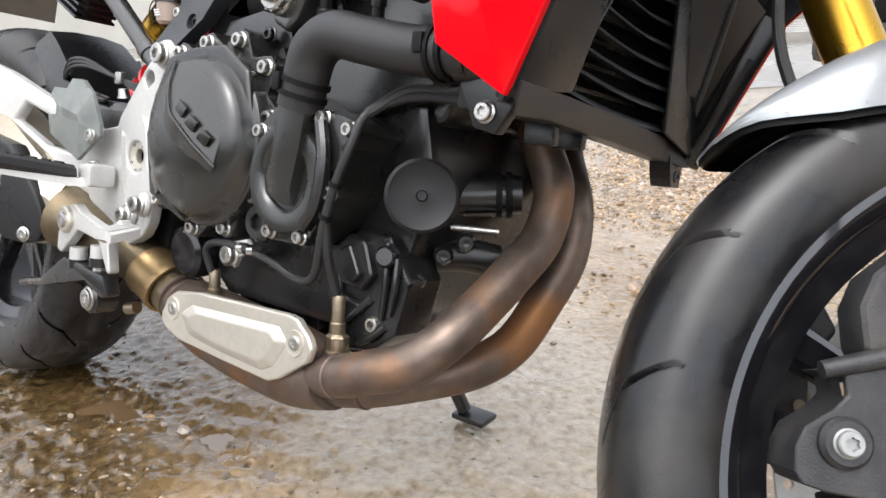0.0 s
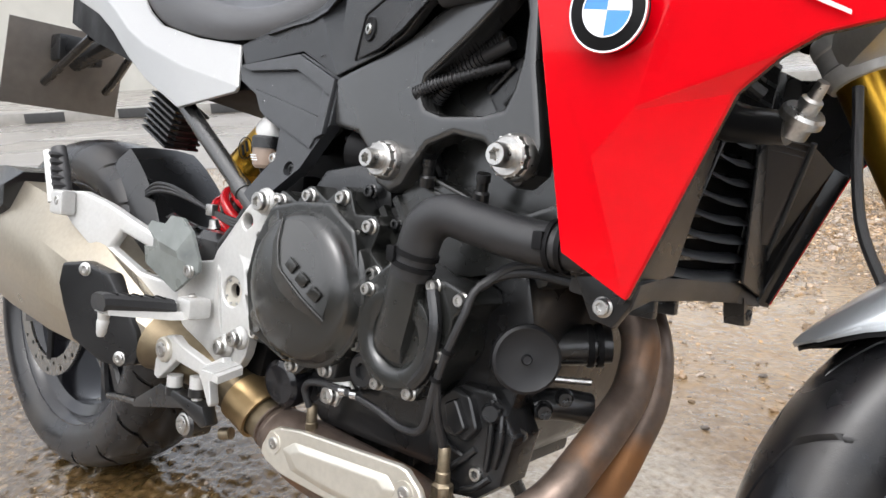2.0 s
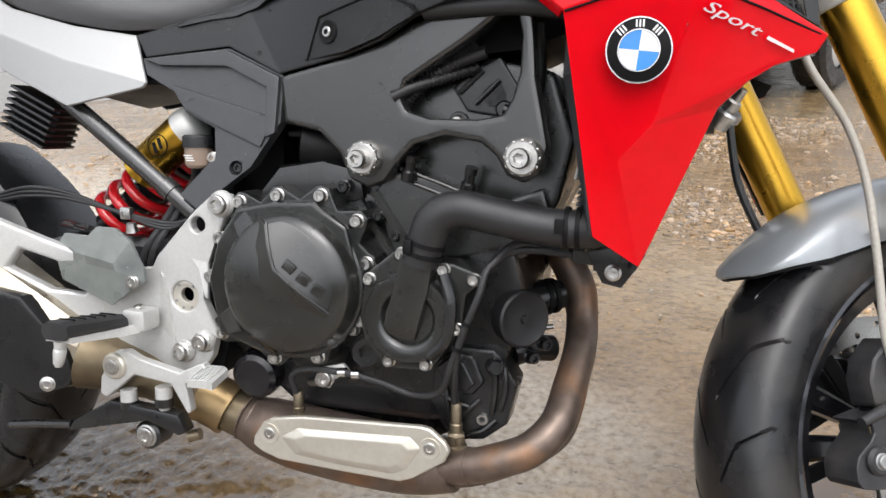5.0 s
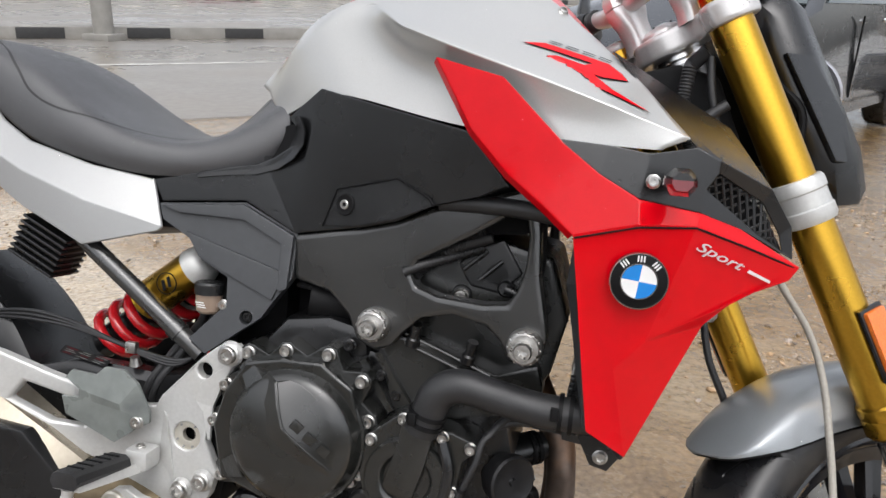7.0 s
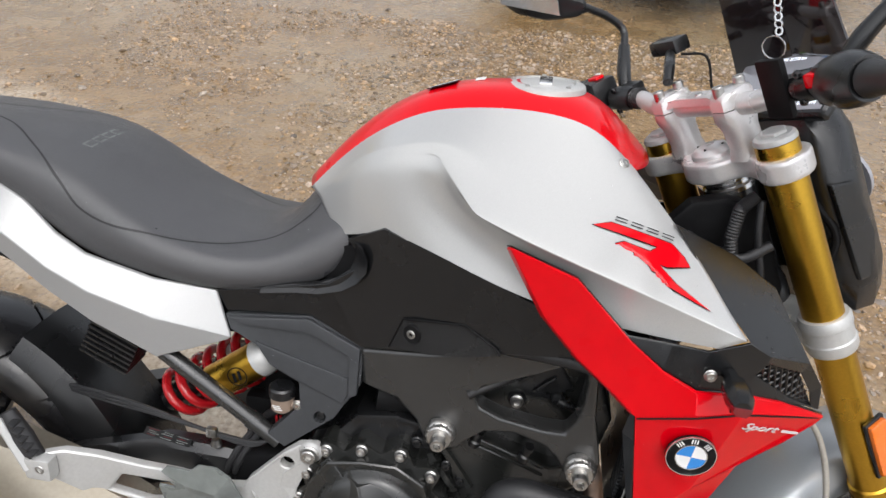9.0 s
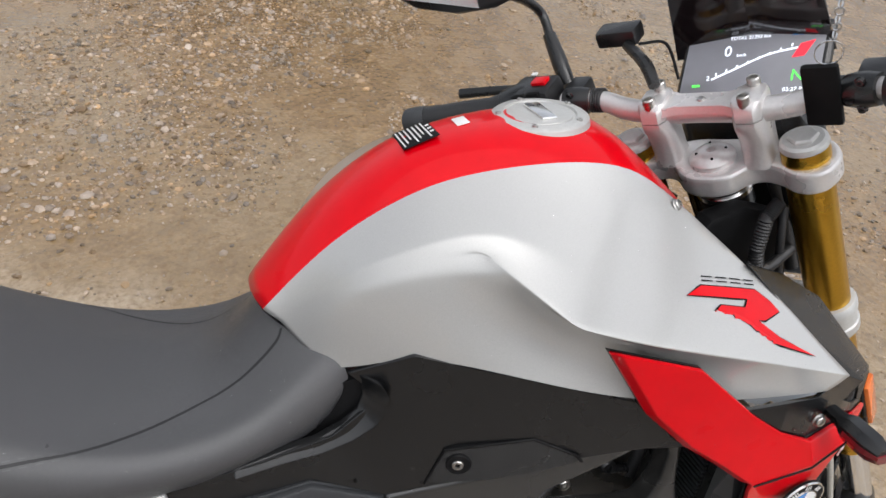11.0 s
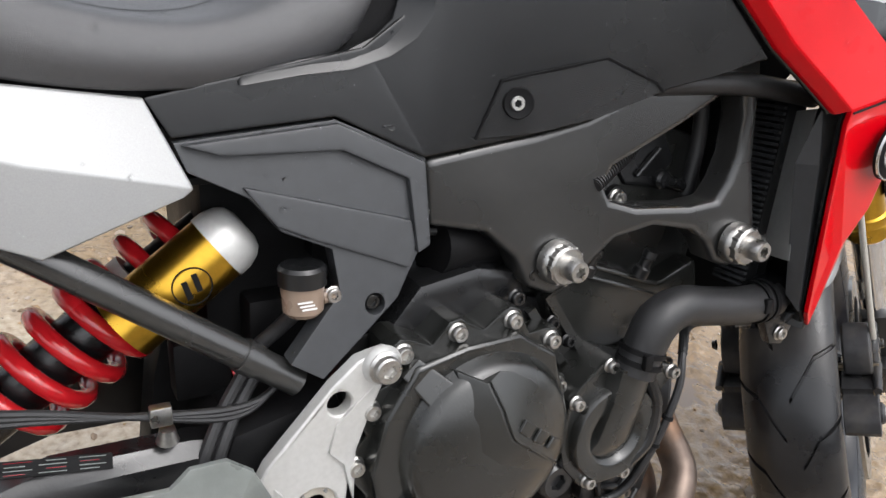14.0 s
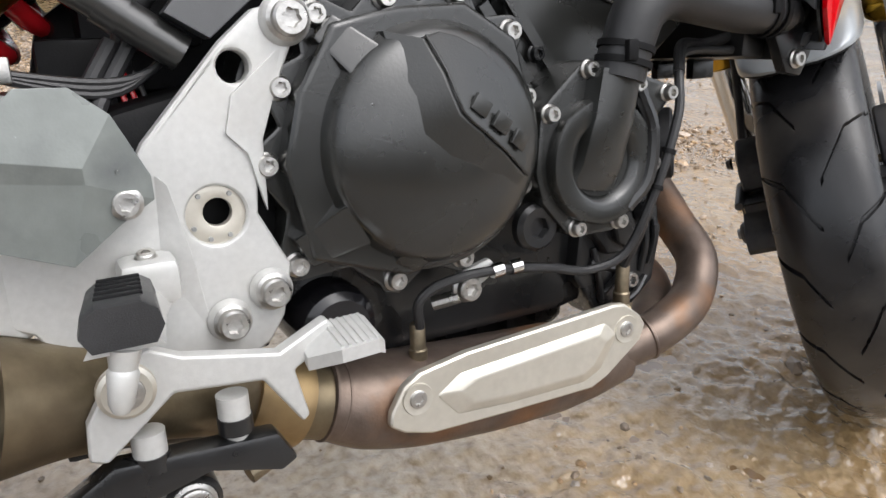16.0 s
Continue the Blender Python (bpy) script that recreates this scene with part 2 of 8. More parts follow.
def skin(name, rows, m, parent, label="", creases=(), thick=0.004, levels=3, up=(0, -1, 0.5), corners=()):
    """A smooth panel over rows of control points; creases: (row, column, column, weight) that stay sharp along the row; corners: (row, column, weight)."""
    bm = bmesh.new()
    lay, corner = bm.edges.layers.float.new("crease_edge"), bm.verts.layers.float.new("crease_vert")
    grid = [[bm.verts.new(p) for p in r] for r in rows]
    for a, b in zip(grid, grid[1:]):
        for i in range(len(a) - 1):
            bm.faces.new((a[i], a[i + 1], b[i + 1], b[i]))
    bm.normal_update()
    total = sum((f.normal * f.calc_area() for f in bm.faces), V())
    if total.dot(V(up)) < 0:
        bmesh.ops.reverse_faces(bm, faces=bm.faces)
    for r, c0, c1, w in creases:
        for c in range(c0, c1):
            e = bm.edges.get((grid[r][c], grid[r][c + 1]))
            if e:
                e[lay] = w
                e.smooth = w < 0.8
    for r, c, w in corners:
        grid[r][c][corner] = w
    me = bpy.data.meshes.new(name)
    bm.to_mesh(me)
    bm.free()
    for poly in me.polygons:
        poly.use_smooth = True
    me.materials.append(m)
    ob = new(name, me)
    ob.parent = parent
    sub = ob.modifiers.new("smooth", "SUBSURF")
    sub.levels = sub.render_levels = levels
    sub.boundary_smooth = "PRESERVE_CORNERS"
    if thick:
        s = ob.modifiers.new("thick", "SOLIDIFY")
        s.thickness, s.offset = thick, -1
    return tagged(ob, label)


def catmull(pts, steps=6):
    pts = [V(p) for p in pts]
    if len(pts) < 3 or steps < 2:
        return pts
    ext = [2 * pts[0] - pts[1], *pts, 2 * pts[-1] - pts[-2]]
    out = []
    for i in range(len(pts) - 1):
        a, b, c, d = ext[i:i + 4]
        for k in range(steps):
            t = k / steps
            out.append(0.5 * ((2 * b) + (c - a) * t + (2 * a - 5 * b + 4 * c - d) * t * t + (3 * b - a - 3 * c + d) * t ** 3))
    return out + [pts[-1]]


def tube(pts, r, n=12, steps=6, caps=True, flat=1.0):
    """A round tube through points; r: one radius, or one for each point; flat: squash across the second axis."""
    path = catmull(pts, steps)
    rs = [r] * len(path)
    if not isinstance(r, (int, float)):
        rs = [float(np.interp(i / max(1, len(path) - 1) * (len(r) - 1), range(len(r)), r)) for i in range(len(path))]
    bm = bmesh.new()
    ref, rings = None, []
    for i, p in enumerate(path):
        d = (path[min(i + 1, len(path) - 1)] - path[max(i - 1, 0)]).normalized()
        if ref is None:
            ref = d.orthogonal().normalized()
        ref = (ref - ref.dot(d) * d).normalized()
        other = d.cross(ref)
        rings.append([bm.verts.new(p + rs[i] * (math.cos(a) * ref + flat * math.sin(a) * other)) for a in (2 * math.pi * k / n for k in range(n))])
    for a, b in zip(rings, rings[1:]):
        for k in range(n):
            bm.faces.new((a[k], a[(k + 1) % n], b[(k + 1) % n], b[k]))
    if caps:
        bm.faces.new(rings[0][::-1])
        bm.faces.new(rings[-1])
    return bm


def basis(axis):
    z = V(axis).normalized()
    x = z.orthogonal().normalized()
    return x, z.cross(x), z


def lathe(profile, origin, axis, n=32, closed=False):
    """Turns (radius, height) pairs about an axis."""
    x, y, z = basis(axis)
    o = V(origin)
    bm = bmesh.new()
    rings = []
    for r, h in profile:
        if r < 1e-6:
            rings.append([bm.verts.new(o + h * z)])
        else:
            rings.append([bm.verts.new(o + h * z + r * (math.cos(a) * x + math.sin(a) * y)) for a in (2 * math.pi * k / n for k in range(n))])
    pairs = list(zip(rings, rings[1:])) + ([(rings[-1], rings[0])] if closed else [])
    for a, b in pairs:
        for k in range(n):
            q = [a[k % len(a)], a[(k + 1) % len(a)], b[(k + 1) % len(b)], b[k % len(b)]]
            q = list(dict.fromkeys(q))
            if len(q) > 2:
                bm.faces.new(q)
    if not closed:
        for r in (rings[0], rings[-1]):
            if len(r) > 2:
                bm.faces.new(r)
    return bm


def block(center, size, bev=0.003, turn=None, seg=2):
    bm = bmesh.new()
    bmesh.ops.create_cube(bm, size=1.0)
    bmesh.ops.scale(bm, vec=size, verts=bm.verts)
    sharp_bevel(bm, bev, 40, seg)
    m = turn.to_4x4() if turn else Matrix()
    bmesh.ops.transform(bm, matrix=Matrix.Translation(center) @ m, verts=bm.verts)
    return bm


def loft(rings, caps=True, closed=True):
    bm = bmesh.new()
    vs = [[bm.verts.new(p) for p in r] for r in rings]
    n = len(vs[0])
    for a, b in zip(vs, vs[1:]):
        for k in range(n if closed else n - 1):
            bm.faces.new((a[k], a[(k + 1) % n], b[(k + 1) % n], b[k]))
    if caps:
        bm.faces.new(vs[0][::-1])
        bm.faces.new(vs[-1])
    return bm


def moved(bm, m):
    bmesh.ops.transform(bm, matrix=m, verts=bm.verts)
    return bm


bolt_meshes = {}


def bolt(parent, p, r=0.0085, h=0.009, axis=(0, -1, 0), m=None, name="bolt", flange=1.25):
    """A flanged screw with a six-lobed socket; alike screws share one mesh."""
    m = m or M_BOLT
    key = (round(r, 4), round(h, 4), m.name, flange)
    if key not in bolt_meshes:
        n = 24
        bm = bmesh.new()
        prof = [(flange * r, 0), (flange * r, 0.12 * h), (1.02 * r, 0.3 * h), (r, 0.85 * h), (0.88 * r, h), (0.52 * r, h), (0.48 * r, 0.5 * h), (0.0, 0.45 * h)]
        rings = []
        for i, (q, z) in enumerate(prof):
            if q == 0:
                rings.append([bm.verts.new((0, 0, z))])
                continue
            ring = []
            for k in range(n):
                a = 2 * math.pi * k / n
                w = q * (1 + (0.13 * math.cos(6 * a) if i in (5, 6) else 0))
                ring.append(bm.verts.new((w * math.cos(a), w * math.sin(a), z)))
            rings.append(ring)
        for a, b in zip(rings, rings[1:]):
            for k in range(n):
                q = list(dict.fromkeys([a[k % len(a)], a[(k + 1) % len(a)], b[(k + 1) % len(b)], b[k % len(b)]]))
                bm.faces.new(q)
        bmesh.ops.recalc_face_normals(bm, faces=bm.faces)
        me = bpy.data.meshes.new(name)
        bm.to_mesh(me)
        bm.free()
        for poly in me.polygons:
            poly.use_smooth = True
        me.set_sharp_from_angle(angle=radians(35))
        me.materials.append(m)
        bolt_meshes[key] = me
    ob = new(name, bolt_meshes[key])
    ob.parent = parent
    x, y, z = basis(axis)
    ob.matrix_local = Matrix.Translation(p) @ Matrix((x, y, z)).transposed().to_4x4()
    return ob


def words(text, size, m, parent, matrix, depth=0.0006, name="lettering", shear=0.0):
    cu = bpy.data.curves.new(name, "FONT")
    cu.body, cu.size, cu.extrude, cu.align_x, cu.align_y, cu.shear = text, size, depth, "CENTER", "CENTER", shear
    cu.resolution_u = 3
    curve = new(name, cu)
    me = bpy.data.meshes.new_from_object(curve)
    bpy.data.objects.remove(curve)
    bpy.data.curves.remove(cu)
    me.materials.clear()
    me.materials.append(m)
    ob = new(name, me)
    ob.parent = parent
    ob.matrix_local = matrix
    return ob


def facing(p, right, up):
    """A pose at p whose x runs to the right and y up of a flat thing."""
    x = V(right).normalized()
    z = x.cross(V(up)).normalized()
    y = z.cross(x)
    return Matrix.Translation(p) @ Matrix((x, y, z)).transposed().to_4x4()

# ---- ground: wet, stony mud with shallow puddles, one sheet to the horizon ----
def ground_material():
    m = bpy.data.materials.new("wet_stony_mud")
    m.use_nodes = True
    nt = m.node_tree
    p = nt.nodes["Principled BSDF"]
    co = nt.nodes.new("ShaderNodeTexCoord")

    def tex(kind, sc, detail=6.0):
        n = nt.nodes.new(kind)
        n.inputs["Scale"].default_value = sc
        if "Detail" in n.inputs:
            n.inputs["Detail"].default_value = detail
        nt.links.new(co.outputs["Object"], n.inputs["Vector"])
        return n

    def ramp(src, stops):
        r = nt.nodes.new("ShaderNodeValToRGB")
        while len(r.color_ramp.elements) < len(stops):
            r.color_ramp.elements.new(0.5)
        for e, (pos, col) in zip(r.color_ramp.elements, stops):
            e.position, e.color = pos, (*col, 1)
        nt.links.new(src, r.inputs[0])
        return r.outputs[0]

    def mix(fac, a, b, kind="MIX"):
        n = nt.nodes.new("ShaderNodeMix")
        n.data_type, n.blend_type = "RGBA", kind
        if isinstance(fac, float):
            n.inputs[0].default_value = fac
        else:
            nt.links.new(fac, n.inputs[0])
        nt.links.new(a, n.inputs[6])
        nt.links.new(b, n.inputs[7])
        return n.outputs[2]

    broad, mid, fine = tex("ShaderNodeTexNoise", 0.7), tex("ShaderNodeTexNoise", 7.0, 8.0), tex("ShaderNodeTexNoise", 60.0, 6.0)
    stones = tex("ShaderNodeTexVoronoi", 55.0)
    mud = ramp(mid.outputs[0], [(0.3, (0.18, 0.114, 0.066)), (0.55, (0.31, 0.212, 0.138)), (0.75, (0.40, 0.30, 0.212))])
    grit = ramp(fine.outputs[0], [(0.35, (0.11, 0.076, 0.049)), (0.6, (0.29, 0.21, 0.143)), (0.75, (0.41, 0.31, 0.22))])
    base = mix(0.45, mud, grit)
    pebble = ramp(stones.outputs["Color"], [(0.0, (0.07, 0.06, 0.05)), (0.5, (0.22, 0.165, 0.115)), (1.0, (0.36, 0.295, 0.225))])
    where = nt.nodes.new("ShaderNodeMapRange")
    where.inputs[1].default_value, where.inputs[2].default_value = 0.45, 0.62
    where.inputs[3].default_value, where.inputs[4].default_value = 0.0, 0.75
    nt.links.new(broad.outputs[0], where.inputs[0])
    col = mix(where.outputs[0], base, pebble)
    # pale silt washed out beyond the motorcycle, dark churned mud before it, both with ragged edges
    place = nt.nodes.new("ShaderNodeSeparateXYZ")
    nt.links.new(co.outputs["Object"], place.inputs[0])
    ragged = nt.nodes.new("ShaderNodeMath")
    ragged.operation = "MULTIPLY_ADD"
    ragged.inputs[1].default_value = 0.9
    nt.links.new(tex("ShaderNodeTexNoise", 2.2, 6.0).outputs[0], ragged.inputs[0])
    skew = nt.nodes.new("ShaderNodeMath")
    skew.operation = "MULTIPLY_ADD"
    skew.inputs[1].default_value = 0.55
    nt.links.new(place.outputs["X"], skew.inputs[0])
    nt.links.new(place.outputs["Y"], skew.inputs[2])
    nt.links.new(skew.outputs[0], ragged.inputs[2])

    def band(a, b, low, high):
        r = nt.nodes.new("ShaderNodeMapRange")
        r.interpolation_type = "SMOOTHSTEP"
        r.inputs[1].default_value, r.inputs[2].default_value, r.inputs[3].default_value, r.inputs[4].default_value = a, b, low, high
        nt.links.new(ragged.outputs[0], r.inputs[0])
        return r.outputs[0]

    churned = ramp(fine.outputs[0], [(0.32, (0.036, 0.024, 0.014)), (0.52, (0.085, 0.058, 0.036)), (0.70, (0.17, 0.125, 0.085))])
    silt = ramp(fine.outputs[0], [(0.3, (0.34, 0.275, 0.215)), (0.5, (0.56, 0.48, 0.395)), (0.7, (0.66, 0.58, 0.49))])
    # trodden and washed only round the motorcycle
    away, far_off, near_by = nt.nodes.new("ShaderNodeVectorMath"), nt.nodes.new("ShaderNodeMath"), nt.nodes.new("ShaderNodeMapRange")
    away.operation, far_off.operation, near_by.interpolation_type = "DISTANCE", "MULTIPLY_ADD", "SMOOTHSTEP"
    away.inputs[1].default_value = (0.4, 0.4, 0)
    nt.links.new(co.outputs["Object"], away.inputs[0])
    far_off.inputs[1].default_value = 2.2
    nt.links.new(tex("ShaderNodeTexNoise", 0.9, 5.0).outputs[0], far_off.inputs[0])
    nt.links.new(away.outputs["Value"], far_off.inputs[2])
    near_by.inputs[1].default_value, near_by.inputs[2].default_value, near_by.inputs[3].default_value, near_by.inputs[4].default_value = 3.2, 4.4, 1.0, 0.0
    nt.links.new(far_off.outputs[0], near_by.inputs[0])
    trod = nt.nodes.new("ShaderNodeMath")
    trod.operation = "MULTIPLY"
    nt.links.new(band(0.52, 0.95, 0.95, 0.0), trod.inputs[0])
    nt.links.new(near_by.outputs[0], trod.inputs[1])
    col = mix(trod.outputs[0], col, churned)
    both = nt.nodes.new("ShaderNodeMath")
    both.operation = "MULTIPLY"
    nt.links.new(band(0.78, 1.10, 0.0, 0.92), both.inputs[0])
    nt.links.new(band(1.45, 1.9, 1.0, 0.0), both.inputs[1])
    # the silt runs out ahead of the front wheel
    ahead = nt.nodes.new("ShaderNodeMath")
    ahead.operation = "MULTIPLY_ADD"
    ahead.inputs[1].default_value = 0.8
    nt.links.new(tex("ShaderNodeTexNoise", 1.7, 6.0).outputs[0], ahead.inputs[0])
    nt.links.new(place.outputs["X"], ahead.inputs[2])
    ends = nt.nodes.new("ShaderNodeMapRange")
    ends.interpolation_type = "SMOOTHSTEP"
    ends.inputs[1].default_value, ends.inputs[2].default_value, ends.inputs[3].default_value, ends.inputs[4].default_value = 1.30, 1.75, 1.0, 0.0
    nt.links.new(ahead.outputs[0], ends.inputs[0])
    kept = nt.nodes.new("ShaderNodeMath")
    kept.operation = "MULTIPLY"
    nt.links.new(both.outputs[0], kept.inputs[0])
    nt.links.new(ends.outputs[0], kept.inputs[1])
    washed = nt.nodes.new("ShaderNodeMath")
    washed.operation = "MULTIPLY"
    nt.links.new(kept.outputs[0], washed.inputs[0])
    nt.links.new(near_by.outputs[0], washed.inputs[1])
    col = mix(washed.outputs[0], col, silt)
    earthy = nt.nodes.new("ShaderNodeHueSaturation")
    earthy.inputs["Saturation"].default_value, earthy.inputs["Value"].default_value = 1.4, 0.88
    earthy.inputs["Hue"].default_value = 0.507
    nt.links.new(col, earthy.inputs["Color"])
    col = earthy.outputs[0]
    nt.links.new(col, p.inputs["Base Color"])
    wet = nt.nodes.new("ShaderNodeMapRange")
    wet.inputs[1].default_value, wet.inputs[2].default_value = 0.35, 0.65
    wet.inputs[3].default_value, wet.inputs[4].default_value = 0.06, 0.42
    nt.links.new(mid.outputs[0], wet.inputs[0])
    nt.links.new(wet.outputs[0], p.inputs["Roughness"])
    hgt = nt.nodes.new("ShaderNodeMath")
    hgt.operation = "ADD"
    nt.links.new(fine.outputs[0], hgt.inputs[0])
    nt.links.new(stones.outputs["Distance"], hgt.inputs[1])
    b = nt.nodes.new("ShaderNodeBump")
    b.inputs["Strength"].default_value, b.inputs["Distance"].default_value = 0.6, 0.004
    nt.links.new(hgt.outputs[0], b.inputs["Height"])
    nt.links.new(b.outputs[0], p.inputs["Normal"])
    p.inputs["Specular IOR Level"].default_value = 0.15
    p.inputs["Coat Weight"].default_value, p.inputs["Coat Roughness"].default_value, p.inputs["Coat IOR"].default_value = 1.0, 0.03, 1.78
    ripple = nt.nodes.new("ShaderNodeBump")
    ripple.inputs["Strength"].default_value, ripple.inputs["Distance"].default_value = 0.9, 0.010
    gritty = nt.nodes.new("ShaderNodeMath")
    gritty.operation = "MULTIPLY_ADD"
    gritty.inputs[1].default_value = 0.22
    nt.links.new(tex("ShaderNodeTexNoise", 130.0, 4.0).outputs[0], gritty.inputs[0])
    nt.links.new(tex("ShaderNodeTexNoise", 38.0, 1.0).outputs[0], gritty.inputs[2])
    nt.links.new(gritty.outputs[0], ripple.inputs["Height"])
    nt.links.new(ripple.outputs[0], p.inputs["Coat Normal"])
    return m


PUDDLES = [(0.30, -0.02, 0.13, 0.055, 0.35), (0.53, 0.03, 0.11, 0.030, 0.4), (0.50, 0.09, 0.08, 0.022, 0.3), (0.60, 0.00, 0.10, 0.035, 0.1), (0.05, -0.28, 0.30, 0.10, 0.4), (0.5, -0.42, 0.3, 0.1, 0.0),
           (1.55, 0.35, 0.35, 0.13, 0.5), (-0.4, -0.5, 0.35, 0.14, 0.2)]


def ground_height(x, y):
    """Height of the mud: soft bumps, lumps and the hollows of the puddles."""
    q = V((x, y, 0))
    near = math.exp(-((x - 0.8) ** 2 + (y - 0.3) ** 2) / 30.0)
    fine = 1.5 if y < 0.0 else max(0.45, 1.5 - 1.9 * y)
    h = 0.006 * noise.noise(q * 1.3) + near * (0.0060 * noise.noise(q * 9.0) + fine * (0.0044 * noise.noise(q * 24.0) + 0.0040 * noise.noise(q * 55.0) + 0.0014 * noise.noise(q * 110.0)))
    for px, py, a, b, turn in PUDDLES:
        c, s = math.cos(turn), math.sin(turn)
        u, w = ((x - px) * c + (y - py) * s) / a, (-(x - px) * s + (y - py) * c) / b
        d = u * u + w * w + 0.5 * noise.noise(q * 6.0) + 0.7 * noise.noise(q * 19.0)
        if d < 3.0:
            h -= 0.0115 * math.exp(-d * 1.2)
    return h


def spaced(center, near, step, far):
    """Even steps near the middle, growing ones out to the horizon."""
    out, x, d = [0.0], 0.0, step
    while x < far:
        if x > near:
            d *= 1.10
        x += d
        out.append(x)
    return [center - v for v in out[:0:-1]] + [center + v for v in out]


def make_ground():
    xs, ys = spaced(0.75, 1.5, 0.0065, 3000.0), spaced(0.6, 1.4, 0.0065, 3000.0)
    verts = [(x, y, ground_height(x, y) if abs(x) < 14 and abs(y) < 14 else 0.0) for y in ys for x in xs]
    n = len(xs)
    faces = [(j * n + i, j * n + i + 1, (j + 1) * n + i + 1, (j + 1) * n + i) for j in range(len(ys) - 1) for i in range(n - 1)]
    me = bpy.data.meshes.new("ground")
    me.from_pydata(verts, [], faces)
    for poly in me.polygons:
        poly.use_smooth = True
    me.materials.append(ground_material())
    return tagged(new("ground", me), "wet brown stony mud with shallow puddles", "ground", kind="structure")


make_ground()


def make_water():
    m = mat("muddy_water", (0.16, 0.10, 0.05), 0.03, 0.0, 0.12, 3.0, spec=1.0, rough_var=0.01, coat=1.0)
    bm = bmesh.new()
    bmesh.ops.create_grid(bm, x_segments=24, y_segments=24, size=1.0)
    moved(bm, Matrix.Translation((0.7, 0.05, -0.0092)) @ Matrix.Diagonal((2.2, 1.4, 1, 1)))
    return tagged(finish("puddle_water", bm, m), "brown rain water lying in hollows of the mud", "puddle", kind="structure")


make_water()


def make_gravel():
    """Loose stones pressed into the mud."""
    rnd = random.Random(7)
    m = mat("wet_pebbles", (0.30, 0.22, 0.15), 0.24, 0.0, 0.35, 25, 0.3, 300, wear=0.7, wear_color=(0.19, 0.165, 0.135), wear_scale=3, rough_var=0.15)
    nt = m.node_tree
    geo, hsv = nt.nodes.new("ShaderNodeNewGeometry"), nt.nodes.new("ShaderNodeHueSaturation")
    p = nt.nodes["Principled BSDF"]
    src = p.inputs["Base Color"].links[0].from_socket
    mr = nt.nodes.new("ShaderNodeMapRange")
    mr.inputs[3].default_value, mr.inputs[4].default_value = 0.42, 1.55
    nt.links.new(geo.outputs["Random Per Island"], mr.inputs[0])
    nt.links.new(mr.outputs[0], hsv.inputs["Value"])
    tint, sat = nt.nodes.new("ShaderNodeMath"), nt.nodes.new("ShaderNodeMapRange")
    tint.operation = "FRACT"
    many = nt.nodes.new("ShaderNodeMath")
    many.operation = "MULTIPLY"
    many.inputs[1].default_value = 37.0
    nt.links.new(geo.outputs["Random Per Island"], many.inputs[0])
    nt.links.new(many.outputs[0], tint.inputs[0])
    sat.inputs[3].default_value, sat.inputs[4].default_value = 0.6, 1.4
    nt.links.new(tint.outputs[0], sat.inputs[0])
    nt.links.new(sat.outputs[0], hsv.inputs["Saturation"])
    nt.links.new(src, hsv.inputs["Color"])
    nt.links.new(hsv.outputs[0], p.inputs["Base Color"])
    ico = bmesh.new()
    bmesh.ops.create_icosphere(ico, subdivisions=1, radius=1.0)
    base = [v.co.copy() for v in ico.verts]
    tris = [[v.index for v in f.verts] for f in ico.faces]
    ico.free()
    verts, faces = [], []
    for k in range(72000):
        u = rnd.random()
        if u < 0.74:
            x, y = rnd.gauss(0.6, 1.2), rnd.uniform(0.8, 3.4)
        elif u < 0.90:
            x, y = rnd.uniform(-1.5, 2.6), rnd.uniform(-0.9, 1.4)
        else:
            x, y = rnd.uniform(-6, 8), rnd.uniform(1, 9)
        patch = noise.noise(V((x * 0.8, y * 0.8, 3))) + 0.6 * noise.noise(V((x * 2.6, y * 2.6, 7)))
        if patch < -0.10 and rnd.random() < 0.85 or patch < 0.15 and rnd.random() < 0.4:
            continue
        if 0.05 < y < 1.40 and x < 1.5 and rnd.random() < 0.88:
            continue
        size = min(0.017, (0.0036 if y > 0.8 else 0.0024) * math.exp(rnd.gauss(0.1, 0.58)))
        z = ground_height(x, y)
        turn = Euler((rnd.uniform(-0.4, 0.4), rnd.uniform(-0.4, 0.4), rnd.uniform(0, 6.3))).to_matrix()
        sx, sy, sz = size * rnd.uniform(0.8, 1.5), size * rnd.uniform(0.7, 1.1), size * rnd.uniform(0.4, 0.7)
        o = len(verts)
        for b in base:
            j = 1 + 0.25 * noise.noise(b * 1.7 + V((k, 0, 0)))
            w = turn @ V((b.x * sx * j, b.y * sy * j, b.z * sz * j))
            verts.append((x + w.x, y + w.y, z + 0.15 * sz + w.z))
        faces += [[o + i for i in t] for t in tris]
    me = bpy.data.meshes.new("gravel")
    me.from_pydata(verts, [], faces)
    me.materials.append(m)
    return tagged(new("gravel", me), "small wet brown and grey stones lying in mud", "gravel", kind="stuff")


make_gravel()

# ---- the motorcycle: drawn upright (x ahead, y to its left, z up, rear axle over x = 0), then leaned on its side stand ----
bike = new("motorcycle")
bike.empty_display_size = 0.2
bike.matrix_world = Matrix.Rotation(radians(-13.0), 4, "X")
tagged(bike, "red and silver motorcycle with gold forks parked on wet mud", "motorcycle")


def pt(name, bm, m, label="", parent=None, smooth=32, weighted=False):
    return part(name, bm, m, parent or bike, label, smooth, weighted)


